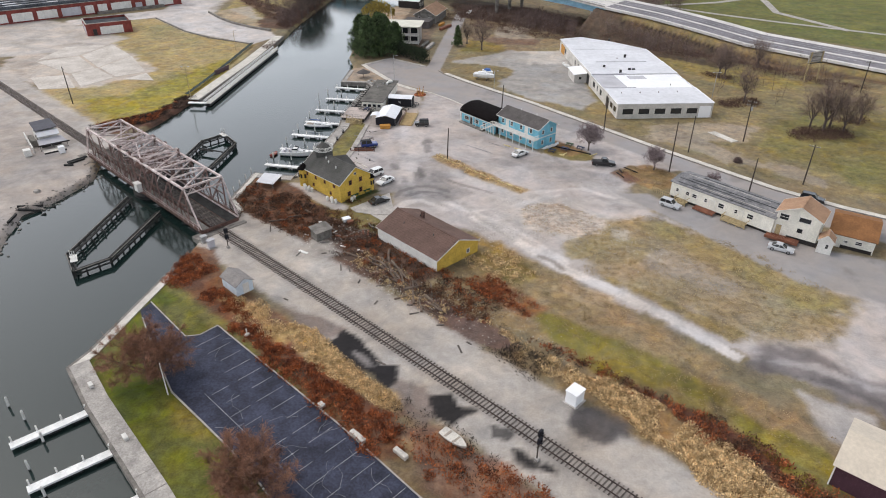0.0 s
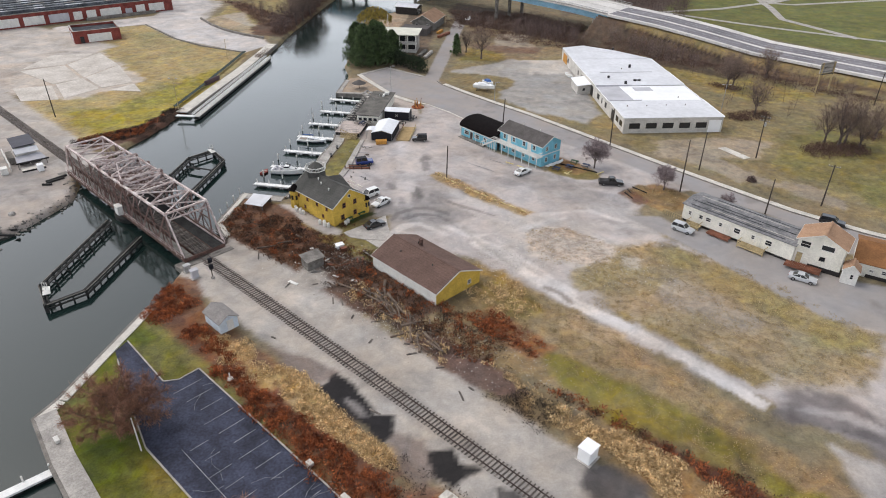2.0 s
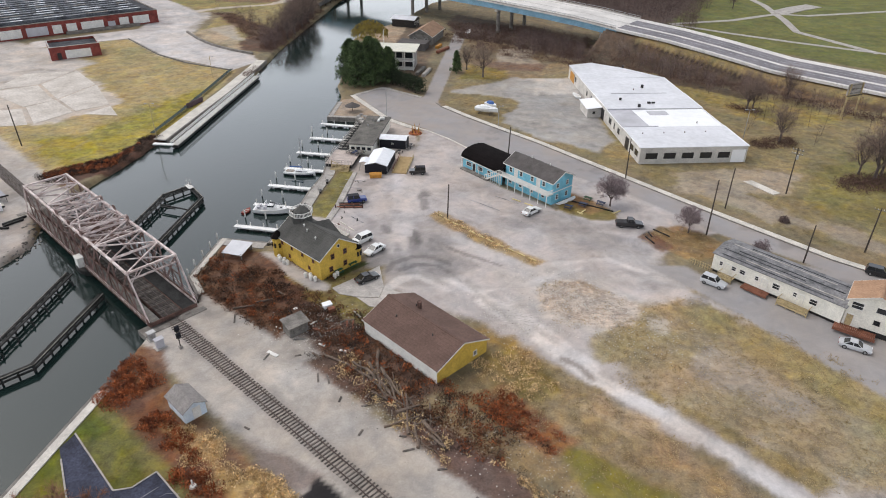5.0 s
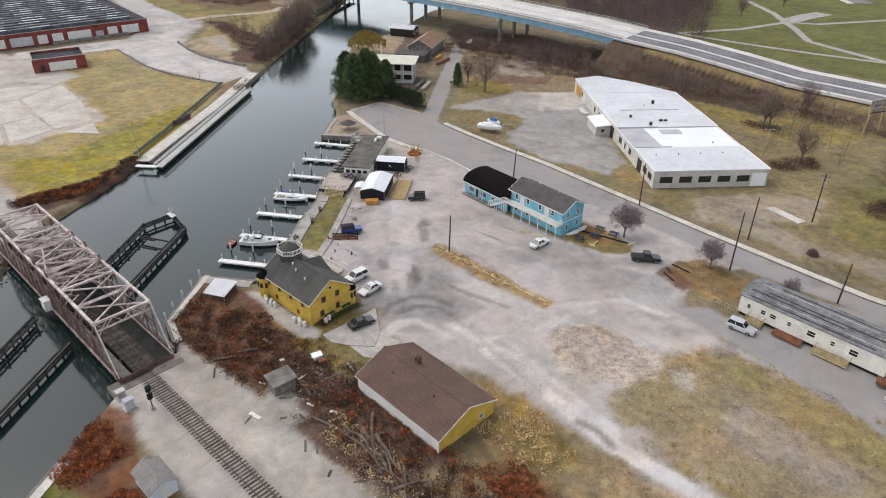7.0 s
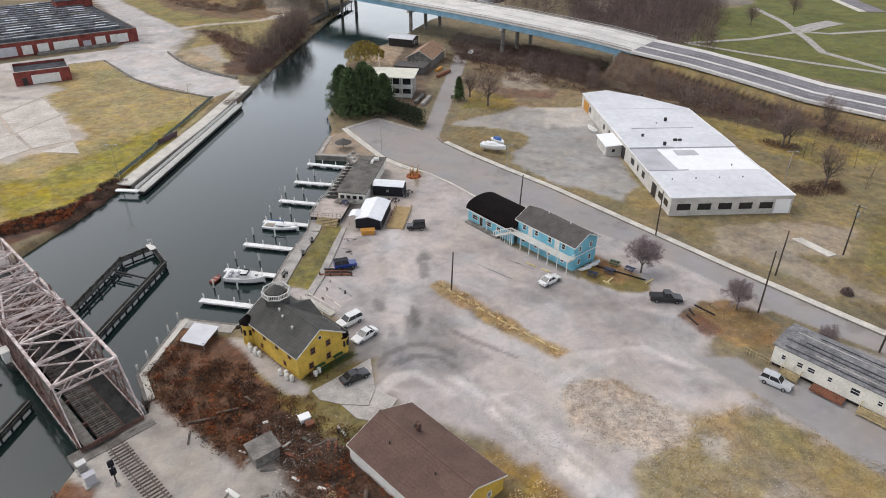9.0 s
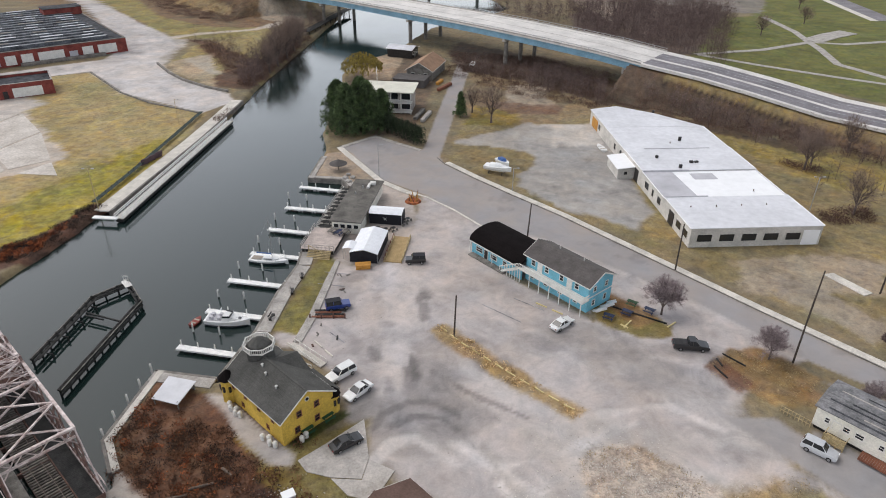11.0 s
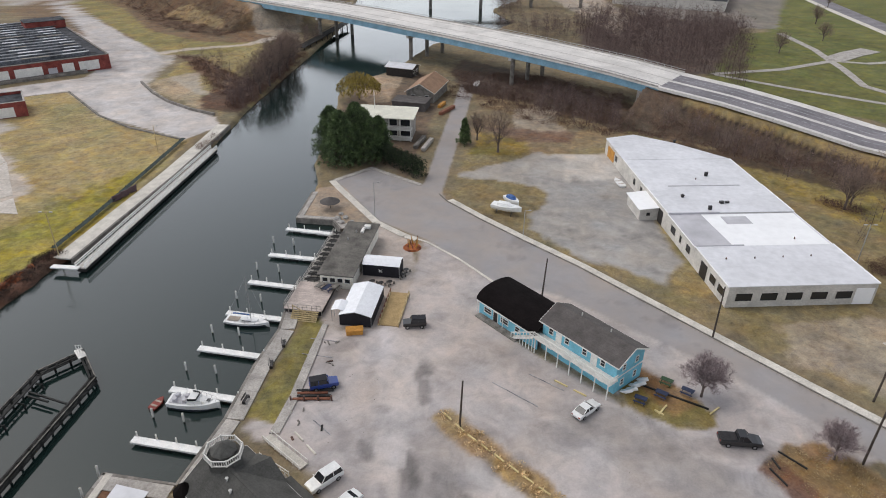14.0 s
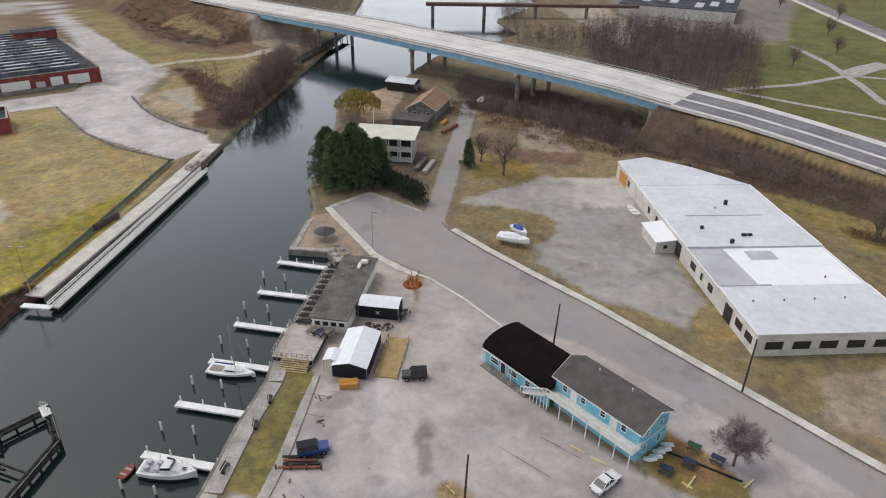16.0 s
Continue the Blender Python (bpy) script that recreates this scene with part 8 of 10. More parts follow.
for _x, _y in ((-34.6, 212.3), (-30.2, 211.4), (-35.4, 201.6), (-31.0, 200.8), (-36.6, 191.4), (-32.0, 190.6), (-37.9, 181.2), (-33.2, 180.4), (-39.0, 171.5), (-34.2, 170.8),
               (-40.2, 161.3), (-35.6, 160.5), (-53.5, 73.6), (-49.0, 69.8), (-48.4, 65.4), (-44.4, 61.5), (-43.9, 57.5), (-57, 76)):
    mooring_pile(_x, _y)
for _x, _y in ((-42.6, 150.6), (-43.0, 147.2), (-43.4, 143.9), (-43.8, 140.6), (-44.0, 137.4)):
    mooring_pile(_x - 0.25, _y, 2.2)
# dock boxes and cleats on the south promenade
for _x, _y in ((-47.3, 79.6), (-38.6, 70.2)):
    _b1 = BM()
    box(_b1, (0, 0, 0.4), (1.0, 0.5, 0.45))
    box(_b1, (0, 0, 0.65), (1.06, 0.55, 0.07))
    soften(_b1, 0.02)
    solid("dock_box", _b1, m_trim_white, "white dock storage box on the promenade", "dock box", pose(_x + 0.6, _y - 0.9, 0, 0, 0, -46), "dock boxes")


def bench(x, y, rz):
    t = thing("bench", pose(x, y, 0.16, 0, 0, rz), "dark slatted bench on the quay", "bench", "benches on the quay")
    b = BM()
    for i in range(3):
        box(b, (0, -0.18 + 0.16 * i, 0.45), (1.6, 0.13, 0.05))
    part("seat", b, m_dark_panel, t)
    b = BM()
    for i in range(2):
        box(b, (0, 0.32, 0.62 + 0.2 * i), (1.6, 0.05, 0.14))
    part("backrest", b, m_dark_panel, t)
    for sx in (-0.7, 0.7):
        b = BM()
        box(b, (sx, 0, 0.22), (0.08, 0.5, 0.45))
        part("leg", b, m_dark_panel, t)


for _x, _y, _r in ((-27.6, 163.5, 80), (-25.7, 171.3, 98), (-24.9, 176.5, 98)):
    bench(_x, _y, _r)


# ---- pavilion and terraces ----
def pavilion():
    """Local y runs up the river bank, local x away from the water."""
    h = thing("waterside_pavilion", pose(-26.8, 185.6, 0, 0, 0, -8.5), "low waterside pavilion with a grey roof and timber decks", "pavilion")
    b = BM()
    box(b, (6.7, 19.3, 1.35), (6.0, 20.4, 2.9))
    part("wall", b, m_cream, h)
    b = BM()
    box(b, (6.7, 19.3, 2.92), (6.8, 21.4, 0.22))
    part("roof", b, SM("weathered_flat_roof", (0.135, 0.125, 0.112), 0.9, 0.2, 2.5, 0.3), h, "flat weathered grey roof")
    for x in (4.6, 6.0, 7.4, 8.8):
        window(h, pose(x, 9.1, 1.7, 0, 0, 180), 1.1, 1.0, m_trim_white, False)
    b = BM()
    for i in range(100):
        box(b, (1.75, 9.0 + 0.21 * i, 0.22), (3.7, 0.19, 0.1))
    tagged(part("deck_board", b, SM("greyed_decking", (0.46, 0.43, 0.40), 0.85, 0.1, 1.5, 0.2, island=0.08), h), kind="stuff")
    b = BM()
    for i in range(42):
        box(b, (3.4, 0.1 + 0.21 * i, 1.0), (6.8, 0.195, 0.1))
    tagged(part("terrace_board", b, SM("pinkish_decking", (0.52, 0.44, 0.40), 0.85, 0.1, 1.5, 0.2, island=0.08), h), kind="stuff")
    b = BM()
    box(b, (3.4, 4.4, 0.3), (6.4, 8.4, 1.3))
    part("terrace_base", b, m_dark_panel, h)
    b = BM()
    for z in (1.5, 2.0):
        beam(b, (0.05, 0.05, z), (0.05, 8.9, z), 0.07)
        beam(b, (0.05, 0.05, z), (6.7, 0.05, z), 0.07)
        beam(b, (0.05, 8.9, z - 0.75), (0.05, 29.8, z - 0.75), 0.07)
    for i in range(9):
        beam(b, (0.05, 0.05 + 1.1 * i, 0.2), (0.05, 0.05 + 1.1 * i, 2.05), 0.09)
        beam(b, (0.05 + 0.83 * i, 0.05, 0.2), (0.05 + 0.83 * i, 0.05, 2.05), 0.09)
    for i in range(20):
        beam(b, (0.05, 8.9 + 1.1 * i, 0.0), (0.05, 8.9 + 1.1 * i, 1.3), 0.08)
    part("railing", b, m_concrete, h)
    for i in range(6):
        b = BM()
        box(b, (4.0, -0.2 - 0.32 * i, 0.9 - 0.17 * i), (4.6, 0.34, 0.08))
        part("step", b, m_wood_tan, h)
    b = BM()
    beam(b, (1.7, -0.1, 1.9), (6.4, -2.1, 1.0), 0.1)
    beam(b, (1.7, -0.1, 0.2), (1.7, -0.1, 1.9), 0.1)
    part("step_rail", b, m_wood_tan, h)
    for x, y in ((6.2, 25.5), (7.6, 26.5), (5.4, 22.0)):
        b = BM()
        rod(b, (x, y, 3.0), (x, y, 3.5), 0.14)
        part("vent", b, m_metal, h)
    b = BM()
    box(b, (8.0, 27.6, 3.35), (1.3, 1.0, 0.65))
    box(b, (7.4, 26.2, 3.25), (0.6, 2.0, 0.45))
    soften(b, 0.05)
    part("air_unit", b, m_trim_white, h)
    return h


pavilion()


def picnic_table(m, mat, label, ln=1.8):
    t = thing("picnic_table", m, label, "picnic table", "picnic tables")
    b = BM()
    for i in range(5):
        box(b, (0, -0.32 + 0.16 * i, 0.74), (ln, 0.14, 0.05))
    part("tabletop", b, mat, t)
    for sy in (-1, 1):
        b = BM()
        box(b, (0, sy * 0.72, 0.45), (ln, 0.28, 0.05))
        part("bench_seat", b, mat, t)
    for sx in (-0.65, 0.65):
        b = BM()
        beam(b, (sx, -0.75, 0.02), (sx, -0.25, 0.72), 0.08)
        beam(b, (sx, 0.75, 0.02), (sx, 0.25, 0.72), 0.08)
        beam(b, (sx, -0.75, 0.42), (sx, 0.75, 0.42), 0.07)
        part("leg_frame", b, mat, t)
    return t


_pm = pose(-26.8, 185.6, 0, 0, 0, -8.5)
for _i in range(11):
    picnic_table(_pm @ pose(1.8, 9.8 + 1.85 * _i, 0.27, 0, 0, 0), m_timber_dark, "dark timber picnic table on the waterside deck", 2.7)
for _i in range(3):
    picnic_table(_pm @ pose(4.4 + 1.4 * _i, 7.2 - 0.5 * (_i % 2), 1.05, 0, 0, 70), m_navy if _i == 1 else m_timber_grey, "weathered picnic table on the terrace")
for _x, _y, _r, _k in ((29.0, 164.2, -30, 0), (32.4, 165.4, -35, 0), (34.0, 168.2, -35, 1), (36.4, 166.0, -38, 0)):
    picnic_table(pose(_x, _y, 0.02, 0, 0, _r), SM("green_table_paint", (0.05, 0.10, 0.05), 0.7) if _k == 1 else m_navy, "dark painted picnic table on the lawn by the blue house")


def tent(name, m, lx, ly, eave, top, label, walls):
    t = thing(name, m, label, "tent")
    b = BM()
    hx, hy = lx / 2, ly / 2
    n = 6
    prof = [(-hx + lx * i / n, eave + (top - eave) * (1 - abs(2 * i / n - 1)) ** 0.85) for i in range(n + 1)]
    loft(b, [[(x, y, z) for x, z in prof] + [(x, y, z - 0.04) for x, z in prof[::-1]] for y in (-hy, hy)])
    part("canopy", b, m_tent, t)
    for sx in (-1, 1):
        for y in (-hy + 0.1, 0, hy - 0.1):
            b = BM()
            rod(b, (sx * (hx - 0.1), y, 0), (sx * (hx - 0.1), y, eave), 0.05, n=6)
            part("pole", b, m_metal, t)
    for face in walls:
        b = BM()
        if face in "sn":
            y = (-hy if face == "s" else hy) + 0.06 * (1 if face == "s" else -1)
            slab_pts = [(-hx + 0.15, 0.1), (hx - 0.15, 0.1), (hx - 0.15, eave - 0.1), (0, top - 0.25), (-hx + 0.15, eave - 0.1)]
            loft(b, [[(x, y + d, z) for x, z in slab_pts] for d in (-0.03, 0.03)])
        else:
            x = (-hx if face == "w" else hx) + 0.06 * (1 if face == "w" else -1)
            box(b, (x, 0, eave / 2), (0.05, ly - 0.3, eave - 0.2))
        part("side_panel", b, m_canvas_black, t)
    return t


tent("white_tent", pose(-13.4, 186.6, 0.05, 0, 0, -8), 5.6, 9.8, 2.1, 2.9, "white canopy tent with black side panels", "sew")
_tn = tent("black_sided_tent", pose(-10.8, 199.4, 0.05, 0, 0, 82), 3.8, 7.2, 2.5, 3.0, "white-topped tent with black sides", "wsn")
_b1 = BM()
for _sg in (-1, 1):
    beam(_b1, (-0.32, -0.25, 1.5 - 0.3 * _sg), (0.32, -0.25, 1.5 + 0.3 * _sg), 0.12, 0.05)
part("white_mark", _b1, m_trim_white, _tn, m=pose(-1.9, 0, 0, 0, 0, -90))
tent("small_white_awning", pose(-16.9, 184.6, 0.05, 0, 0, -8), 2.4, 3.0, 2.3, 2.6, "small white awning beside the tent", "")
_b1 = BM()
box(_b1, (0, 0, 0.45), (2.7, 1.3, 0.85))
box(_b1, (0, 0, 0.92), (2.9, 1.5, 0.08))
soften(_b1, 0.02)
solid("bar_counter", _b1, m_orange, "orange plywood counter before the white tent", "counter", pose(-14.0, 180.0, 0, 0, 0, 8))
_bx = thing("sand_court", pose(-7.9, 187.1, 0, 0, 0, -8), "boarded sand court with timber rails", "sand court")
_b1 = BM()
box(_b1, (0, 0, 0.08), (3.2, 10.2, 0.16))
part("sand", _b1, m_sand, _bx)
for _sx in (-1.7, 1.7):
    _b1 = BM()
    box(_b1, (_sx, 0, 0.16), (0.16, 10.5, 0.32))
    part("edging", _b1, m_wood_tan, _bx)
    _b1 = BM()
    for _i in range(7):
        beam(_b1, (_sx, -5 + 1.65 * _i, 0), (_sx, -5 + 1.65 * _i, 1.0), 0.1)
    beam(_b1, (_sx, -5, 0.95), (_sx, 5, 0.95), 0.08)
    part("rail", _b1, m_wood_tan if _sx > 0 else m_wood_red, _bx)
# a bar of stools and barrels on the terrace behind
for _x, _y in ((-12.4, 195.2), (-10.8, 194.6), (-9.2, 195.0), (-13.6, 193.6), (-7.2, 197.6), (-6.4, 199.4)):
    _t2 = thing("round_table", pose(_x, _y, 0, 0, 0, 20), "dark round patio table with stools", "table", "patio tables")
    _b1 = BM()
    rod(_b1, (0, 0, 0.72), (0, 0, 0.77), 0.5, n=12)
    part("tabletop", _b1, m_dark_panel, _t2)
    _b1 = BM()
    rod(_b1, (0, 0, 0), (0, 0, 0.72), 0.06, n=6)
    rod(_b1, (0, 0, 0), (0, 0, 0.05), 0.3, n=8)
    part("stand", _b1, m_dark_panel, _t2)
    for _k in range(3):
        _b1 = BM()
        rod(_b1, (0.8 * math.cos(_k * 2.1), 0.8 * math.sin(_k * 2.1), 0), (0.8 * math.cos(_k * 2.1), 0.8 * math.sin(_k * 2.1), 0.48), 0.18, n=8)
        part("stool", _b1, m_timber_grey, _t2)


def umbrella(x, y):
    t = thing("patio_umbrella", pose(x, y, 0), "wide grey thatched patio umbrella", "umbrella")
    b = BM()
    rod(b, (0, 0, 1.7), (0, 0, 2.8), 2.3, 0.1, n=14)
    part("canopy", b, m_shingle_taupe, t)
    b = BM()
    rod(b, (0, 0, 0), (0, 0, 2.0), 0.07)
    part("pole", b, m_pole, t)


umbrella(-24.9, 227.2)


def boulder(x, y, r, mat=None):
    b = BM()
    bmesh.ops.create_icosphere(b, subdivisions=2, radius=r)
    for v in b.verts:
        v.co *= 1 + 0.35 * (noise.noise(v.co / r * 1.7 + Vector((x, y, 0))) - 0.1)
        v.co.z *= 0.65
    solid("boulder", b, mat or m_rock, "grey boulder at the edge of the terrace", "boulder", pose(x, y, zone(x, y) + r * 0.25, 0, 0, random.uniform(0, 360)), "boulders")


for _x, _y, _r in ((-21.5, 219.8, 0.8), (-20.2, 218.6, 0.6), (-22.6, 221.6, 0.9), (-20.8, 222.2, 0.7), (-19.2, 220.4, 0.5), (-22.0, 224.0, 0.6), (-18.6, 218.2, 0.55)):
    boulder(_x, _y, _r)


def stump_sculpture():
    t = thing("driftwood_sculpture", pose(-5.6, 209.2, 0), "rust-brown driftwood sculpture in a round bed", "sculpture")
    b = BM()
    rod(b, (0, 0, 0), (0, 0, 0.3), 1.9, 1.6, n=14)
    part("bed", b, m_rust_brush, t)
    random.seed(5)
    for i in range(9):
        b = BM()
        a = i * 0.7
        p = Vector((math.cos(a) * 0.9, math.sin(a) * 0.9, 0.2))
        q = p + Vector((random.uniform(-0.5, 0.5), random.uniform(-0.5, 0.5), random.uniform(0.9, 2.4)))
        rod(b, p, q, 0.16, 0.06, n=6)
        part("stake", b, m_wood_red if i % 2 else m_orange, t)


stump_sculpture()
for _x, _y in ((-17.2, 137.9), (-14.9, 140.4)):
    picnic_table(pose(_x, _y, 0.02, 0, 0, 46), SM("deep_green_paint", (0.03, 0.09, 0.045), 0.6), "deep green picnic table beside the yellow house")
# concrete walk between the grass strip and the lot
_b1 = BM()
slab(_b1, [(-22.9, 157.2), (-21.6, 164.5), (-20.5, 175.4), (-19.6, 182.2), (-18.7, 182.2), (-19.2, 175.4), (-20.2, 164.5), (-21.5, 157.2)], -0.3, 0.22)
solid("lot_walk", _b1, m_concrete, "weathered concrete walk beside the grass strip", "walkway", kind="structure")
_rp = thing("timber_ramp", pose(-20.1, 154.0, 0, 0, 0, -41.3), "pale timber ramp with a low white rail beside the yellow house", "ramp")
_b1 = BM()
for _i in range(26):
    box(_b1, (-3.75 + 0.3 * _i, 0, 0.24), (0.27, 1.3, 0.07))
box(_b1, (0, 0, 0.08), (7.6, 1.1, 0.28))
part("deck", _b1, m_concrete_pale, _rp)
for _y in (-0.68, 0.68):
    _b1 = BM()
    beam(_b1, (-3.8, _y, 0.95), (3.8, _y, 0.95), 0.09)
    for _i in range(7):
        beam(_b1, (-3.8 + 7.6 * _i / 6, _y, 0.2), (-3.8 + 7.6 * _i / 6, _y, 0.95), 0.08)
    part("rail", _b1, m_trim_white, _rp)
random.seed(91)
for _i in range(12):
    _b1 = BM()
    box(_b1, (0, 0, 0.06), (random.uniform(0.4, 1.2), random.uniform(0.12, 0.3), 0.16), random.uniform(0, 180))
    soften(_b1, 0.03)
    solid("lot_debris", _b1, random.choice((m_timber_dark, m_timber_grey, m_concrete_dark, m_rust)), "piece of dark timber or rubble beside the walk", "debris",
          pose(random.uniform(-20.5, -15.5), random.choice((random.uniform(155, 163), random.uniform(168, 180))), 0), "lot debris")
# planter deck beside the blue jeep
_pl = thing("planter_deck", pose(-18.4, 164.9, 0, 0, 0, 2), "low red-brown timber planter beside the blue jeep", "planter")
for _i in range(4):
    _b1 = BM()
    box(_b1, (0.3 * (_i % 2), -0.9 + 0.6 * _i, 0.2), (5.4 - 0.5 * (_i % 3), 0.42, 0.2))
    part("plank", _b1, m_timber_dark if _i % 2 else m_wood_red, _pl)
for _x in (-2.9, -1.0, 1.0, 2.9):
    _b1 = BM()
    rod(_b1, (_x, -1.1, 0), (_x, -1.1, 0.9), 0.14, n=8)
    part("post", _b1, m_rust, _pl)
# concrete wheel stops on the lot
for _x, _y, _r in ((-20.4, 171.5, 81), (-19.7, 176.0, 81), (-21.2, 160.5, 62), (-18.8, 156.8, -48), (-16.8, 154.5, -48), (-20.9, 167.5, 81)):
    _b1 = BM()
    box(_b1, (0, 0, 0.09), (2.2, 0.28, 0.18))
    soften(_b1, 0.05)
    solid("wheel_stop", _b1, m_concrete_pale, "pale concrete wheel stop", "wheel stop", pose(_x, _y, 0, 0, 0, _r), "wheel stops")
# yellow timber edging along the planted island
_line = [(0.3, 161.8), (3.6, 157.6), (12.0, 148.9), (19.6, 141.9)]
for (_ax, _ay), (_bx2, _by) in zip(_line, _line[1:]):
    _ln = math.hypot(_bx2 - _ax, _by - _ay)
    _k = max(1, int(_ln / 2.3))
    for _i in range(_k):
        _tt = (_i + 0.5) / _k
        _b1 = BM()
        box(_b1, (0, 0, 0.1), (1.7, 0.2, 0.2))
        soften(_b1, 0.03)
        solid("parking_bumper", _b1, m_line_yellow, "faded yellow parking bumper along the planted island", "parking bumper",
              pose(_ax + (_bx2 - _ax) * _tt, _ay + (_by - _ay) * _tt, 0.02, 0, 0, math.degrees(math.atan2(_by - _ay, _bx2 - _ax)) + random.uniform(-4, 4)), "parking bumpers")
# painted stall lines on the gravel lot
for _x, _y, _r, _ln in ((-19.2, 174.0, -10, 5), (-18.5, 178.0, -10, 5), (11.0, 165.5, -40, 8), (16.0, 168.2, -38, 6), (-16.0, 158.5, -45, 4)):
    _b1 = BM()
    box(_b1, (0, 0, 0.05), (_ln, 0.12, 0.04))
    solid("stall_line", _b1, m_line, "worn white parking stall line", "road marking", pose(_x, _y, 0.0, 0, 0, _r), "stall lines", "structure")


# ---- south lot ----
_lot = thing("parking_lot", pose(0, 0, 0), "dark blue-grey asphalt parking lot with worn white stalls", "parking lot", kind="structure")
_b1 = BM()
slab(_b1, [(-47.0, 96.4), (-46.2, 98.9), (-37.4, 89.9), (-35.4, 90.3), (-33.3, 92.7), (-11.4, 72.0), (14, 46), (0, 40), (-21.6, 65.1), (-26.2, 69.5), (-35.2, 77.8), (-40.8, 86.2), (-45.9, 94.6)], -0.1, 0.07)
part("asphalt", _b1, m_asphalt_dark, _lot)
for _a, _c in (((-45.9, 94.6), (-40.8, 86.2)), ((-40.8, 86.2), (-35.2, 77.8)), ((-35.2, 77.8), (-26.2, 69.5)), ((-26.2, 69.5), (-21.6, 65.1)), ((-21.6, 65.1), (0, 40)), ((-46.2, 98.9), (-37.4, 89.9)), ((-37.4, 89.9), (-35.4, 90.3)), ((-35.4, 90.3), (-33.3, 92.7)), ((-33.3, 92.7), (-11.4, 72.0)), ((-11.4, 72.0), (14, 46))):
    _b1 = BM()
    beam(_b1, (*_a, 0.07), (*_c, 0.07), 0.2, 0.2)
    part("kerb", _b1, m_concrete, _lot)
_lu = Vector((0.727, -0.687, 0))
_ln2 = Vector((-0.687, -0.727, 0))
_e0 = Vector((-32.6, 91.4, 0.075))
for _i in range(16):
    _p = _e0 + _lu * (0.9 + 2.75 * _i)
    for _d0, _d1 in ((0.4, 4.6), (5.6, 8.6)):
        if _i < 4 and _d0 > 5:
            continue
        _b1 = BM()
        beam(_b1, _p + _ln2 * _d0, _p + _ln2 * (_d1 - 0.5 * (_i % 3)), 0.07, 0.02)
        part("stall_line", _b1, m_line, _lot)
_b1 = BM()
beam(_b1, _e0 + _lu * 11 + _ln2 * 8.7, _e0 + _lu * 43 + _ln2 * 8.7, 0.07, 0.02)
part("stall_spine", _b1, m_line, _lot)


# cracks in the asphalt
random.seed(58)
for _i in range(16):
    _p = _e0 + _lu * random.uniform(1, 40) + _ln2 * random.uniform(0.5, 9.5)
    _an = random.uniform(0, 6.28)
    _b1 = BM()
    for _k in range(random.randint(2, 5)):
        _an += random.uniform(-0.8, 0.8)
        _q3 = _p + Vector((math.cos(_an), math.sin(_an), 0)) * random.uniform(0.7, 1.8)
        beam(_b1, _p, _q3, 0.03, 0.012)
        _p = _q3
    part("crack", _b1, m_line, _lot)


def lamp_post(x, y, h, mat, label, heads=1, lean=0.0):
    t = thing("lamp_post", pose(x, y, zone(x, y), 0, lean), label, "lamp post")
    b = BM()
    rod(b, (0, 0, -0.3), (0, 0, h), 0.1, 0.07, n=8)
    part("pole", b, mat, t)
    for k in range(heads):
        sg = 1 - 2 * k
        b = BM()
        beam(b, (0, 0, h - 0.1), (sg * 0.8, 0, h), 0.06)
        part("arm", b, mat, t)
        b = BM()
        box(b, (sg * 1.0, 0, h - 0.02), (0.6, 0.3, 0.16))
        soften(b, 0.03)
        part("lamp_head", b, m_metal, t)


lamp_post(-35.6, 77.4, 5.6, m_trim_white, "slender white pole at the edge of the lot", 0)
lamp_post(-74.7, 204.2, 9.6, m_wood_tan, "tan timber lamp post on the far bank", 2)
lamp_post(-14.4, 222.9, 8.4, m_metal, "grey steel lamp post at the turning court")
lamp_post(17.6, 214.8, 6.0, m_metal, "slender lamp post beside the street")
lamp_post(-77.0, 262, 7.0, m_wood_tan, "tan lamp post on the far lawn")
lamp_post(82.5, 204.0, 9.0, m_metal, "lamp post with twin floodlights on the grass", 2)


def utility_pole(x, y, h, label="dark timber utility pole beside the street", arms=1, extra=False):
    t = thing("utility_pole", pose(x, y, zone(x, y), random.uniform(-1.5, 1.5), random.uniform(-1.5, 1.5), random.uniform(-20, 20) - 50), label, "utility pole", "utility poles")
    b = BM()
    rod(b, (0, 0, -0.5), (0, 0, h), 0.17, 0.11, n=8)
    part("pole", b, m_pole, t)
    for k in range(arms):
        z = h - 0.5 - 0.9 * k
        b = BM()
        box(b, (0, 0.12, z), (2.4, 0.1, 0.13))
        ar = part("crossarm", b, m_timber_grey, t)
        for x2 in (-1.05, -0.45, 0.45, 1.05):
            b = BM()
            rod(b, (x2, 0.12, z + 0.06), (x2, 0.12, z + 0.28), 0.05, n=6)
            part("insulator", b, m_trim_white, ar)
    if extra:
        b = BM()
        rod(b, (0.3, 0, h - 2.6), (0.3, 0, h - 1.7), 0.24, n=10)
        part("transformer", b, m_metal, t)


for _x, _y, _h, _a in ((45.2, 179.8, 10.0, 0), (18.0, 189.3, 9.2, 0), (55.0, 152.8, 12.2, 0), (80.0, 172.3, 11.0, 2), (83.4, 146.2, 9.6, 1), (2.8, 159.0, 8.0, 0), (63.2, 164.6, 9.5, 0), (69.6, 142.2, 8.0, 0), (133.0, 214.0, 10.0, 1)):
    utility_pole(_x, _y, _h, arms=_a, extra=_a == 2)
utility_pole(-107.6, 198.4, 11.0, "bare timber pole on the far bank")


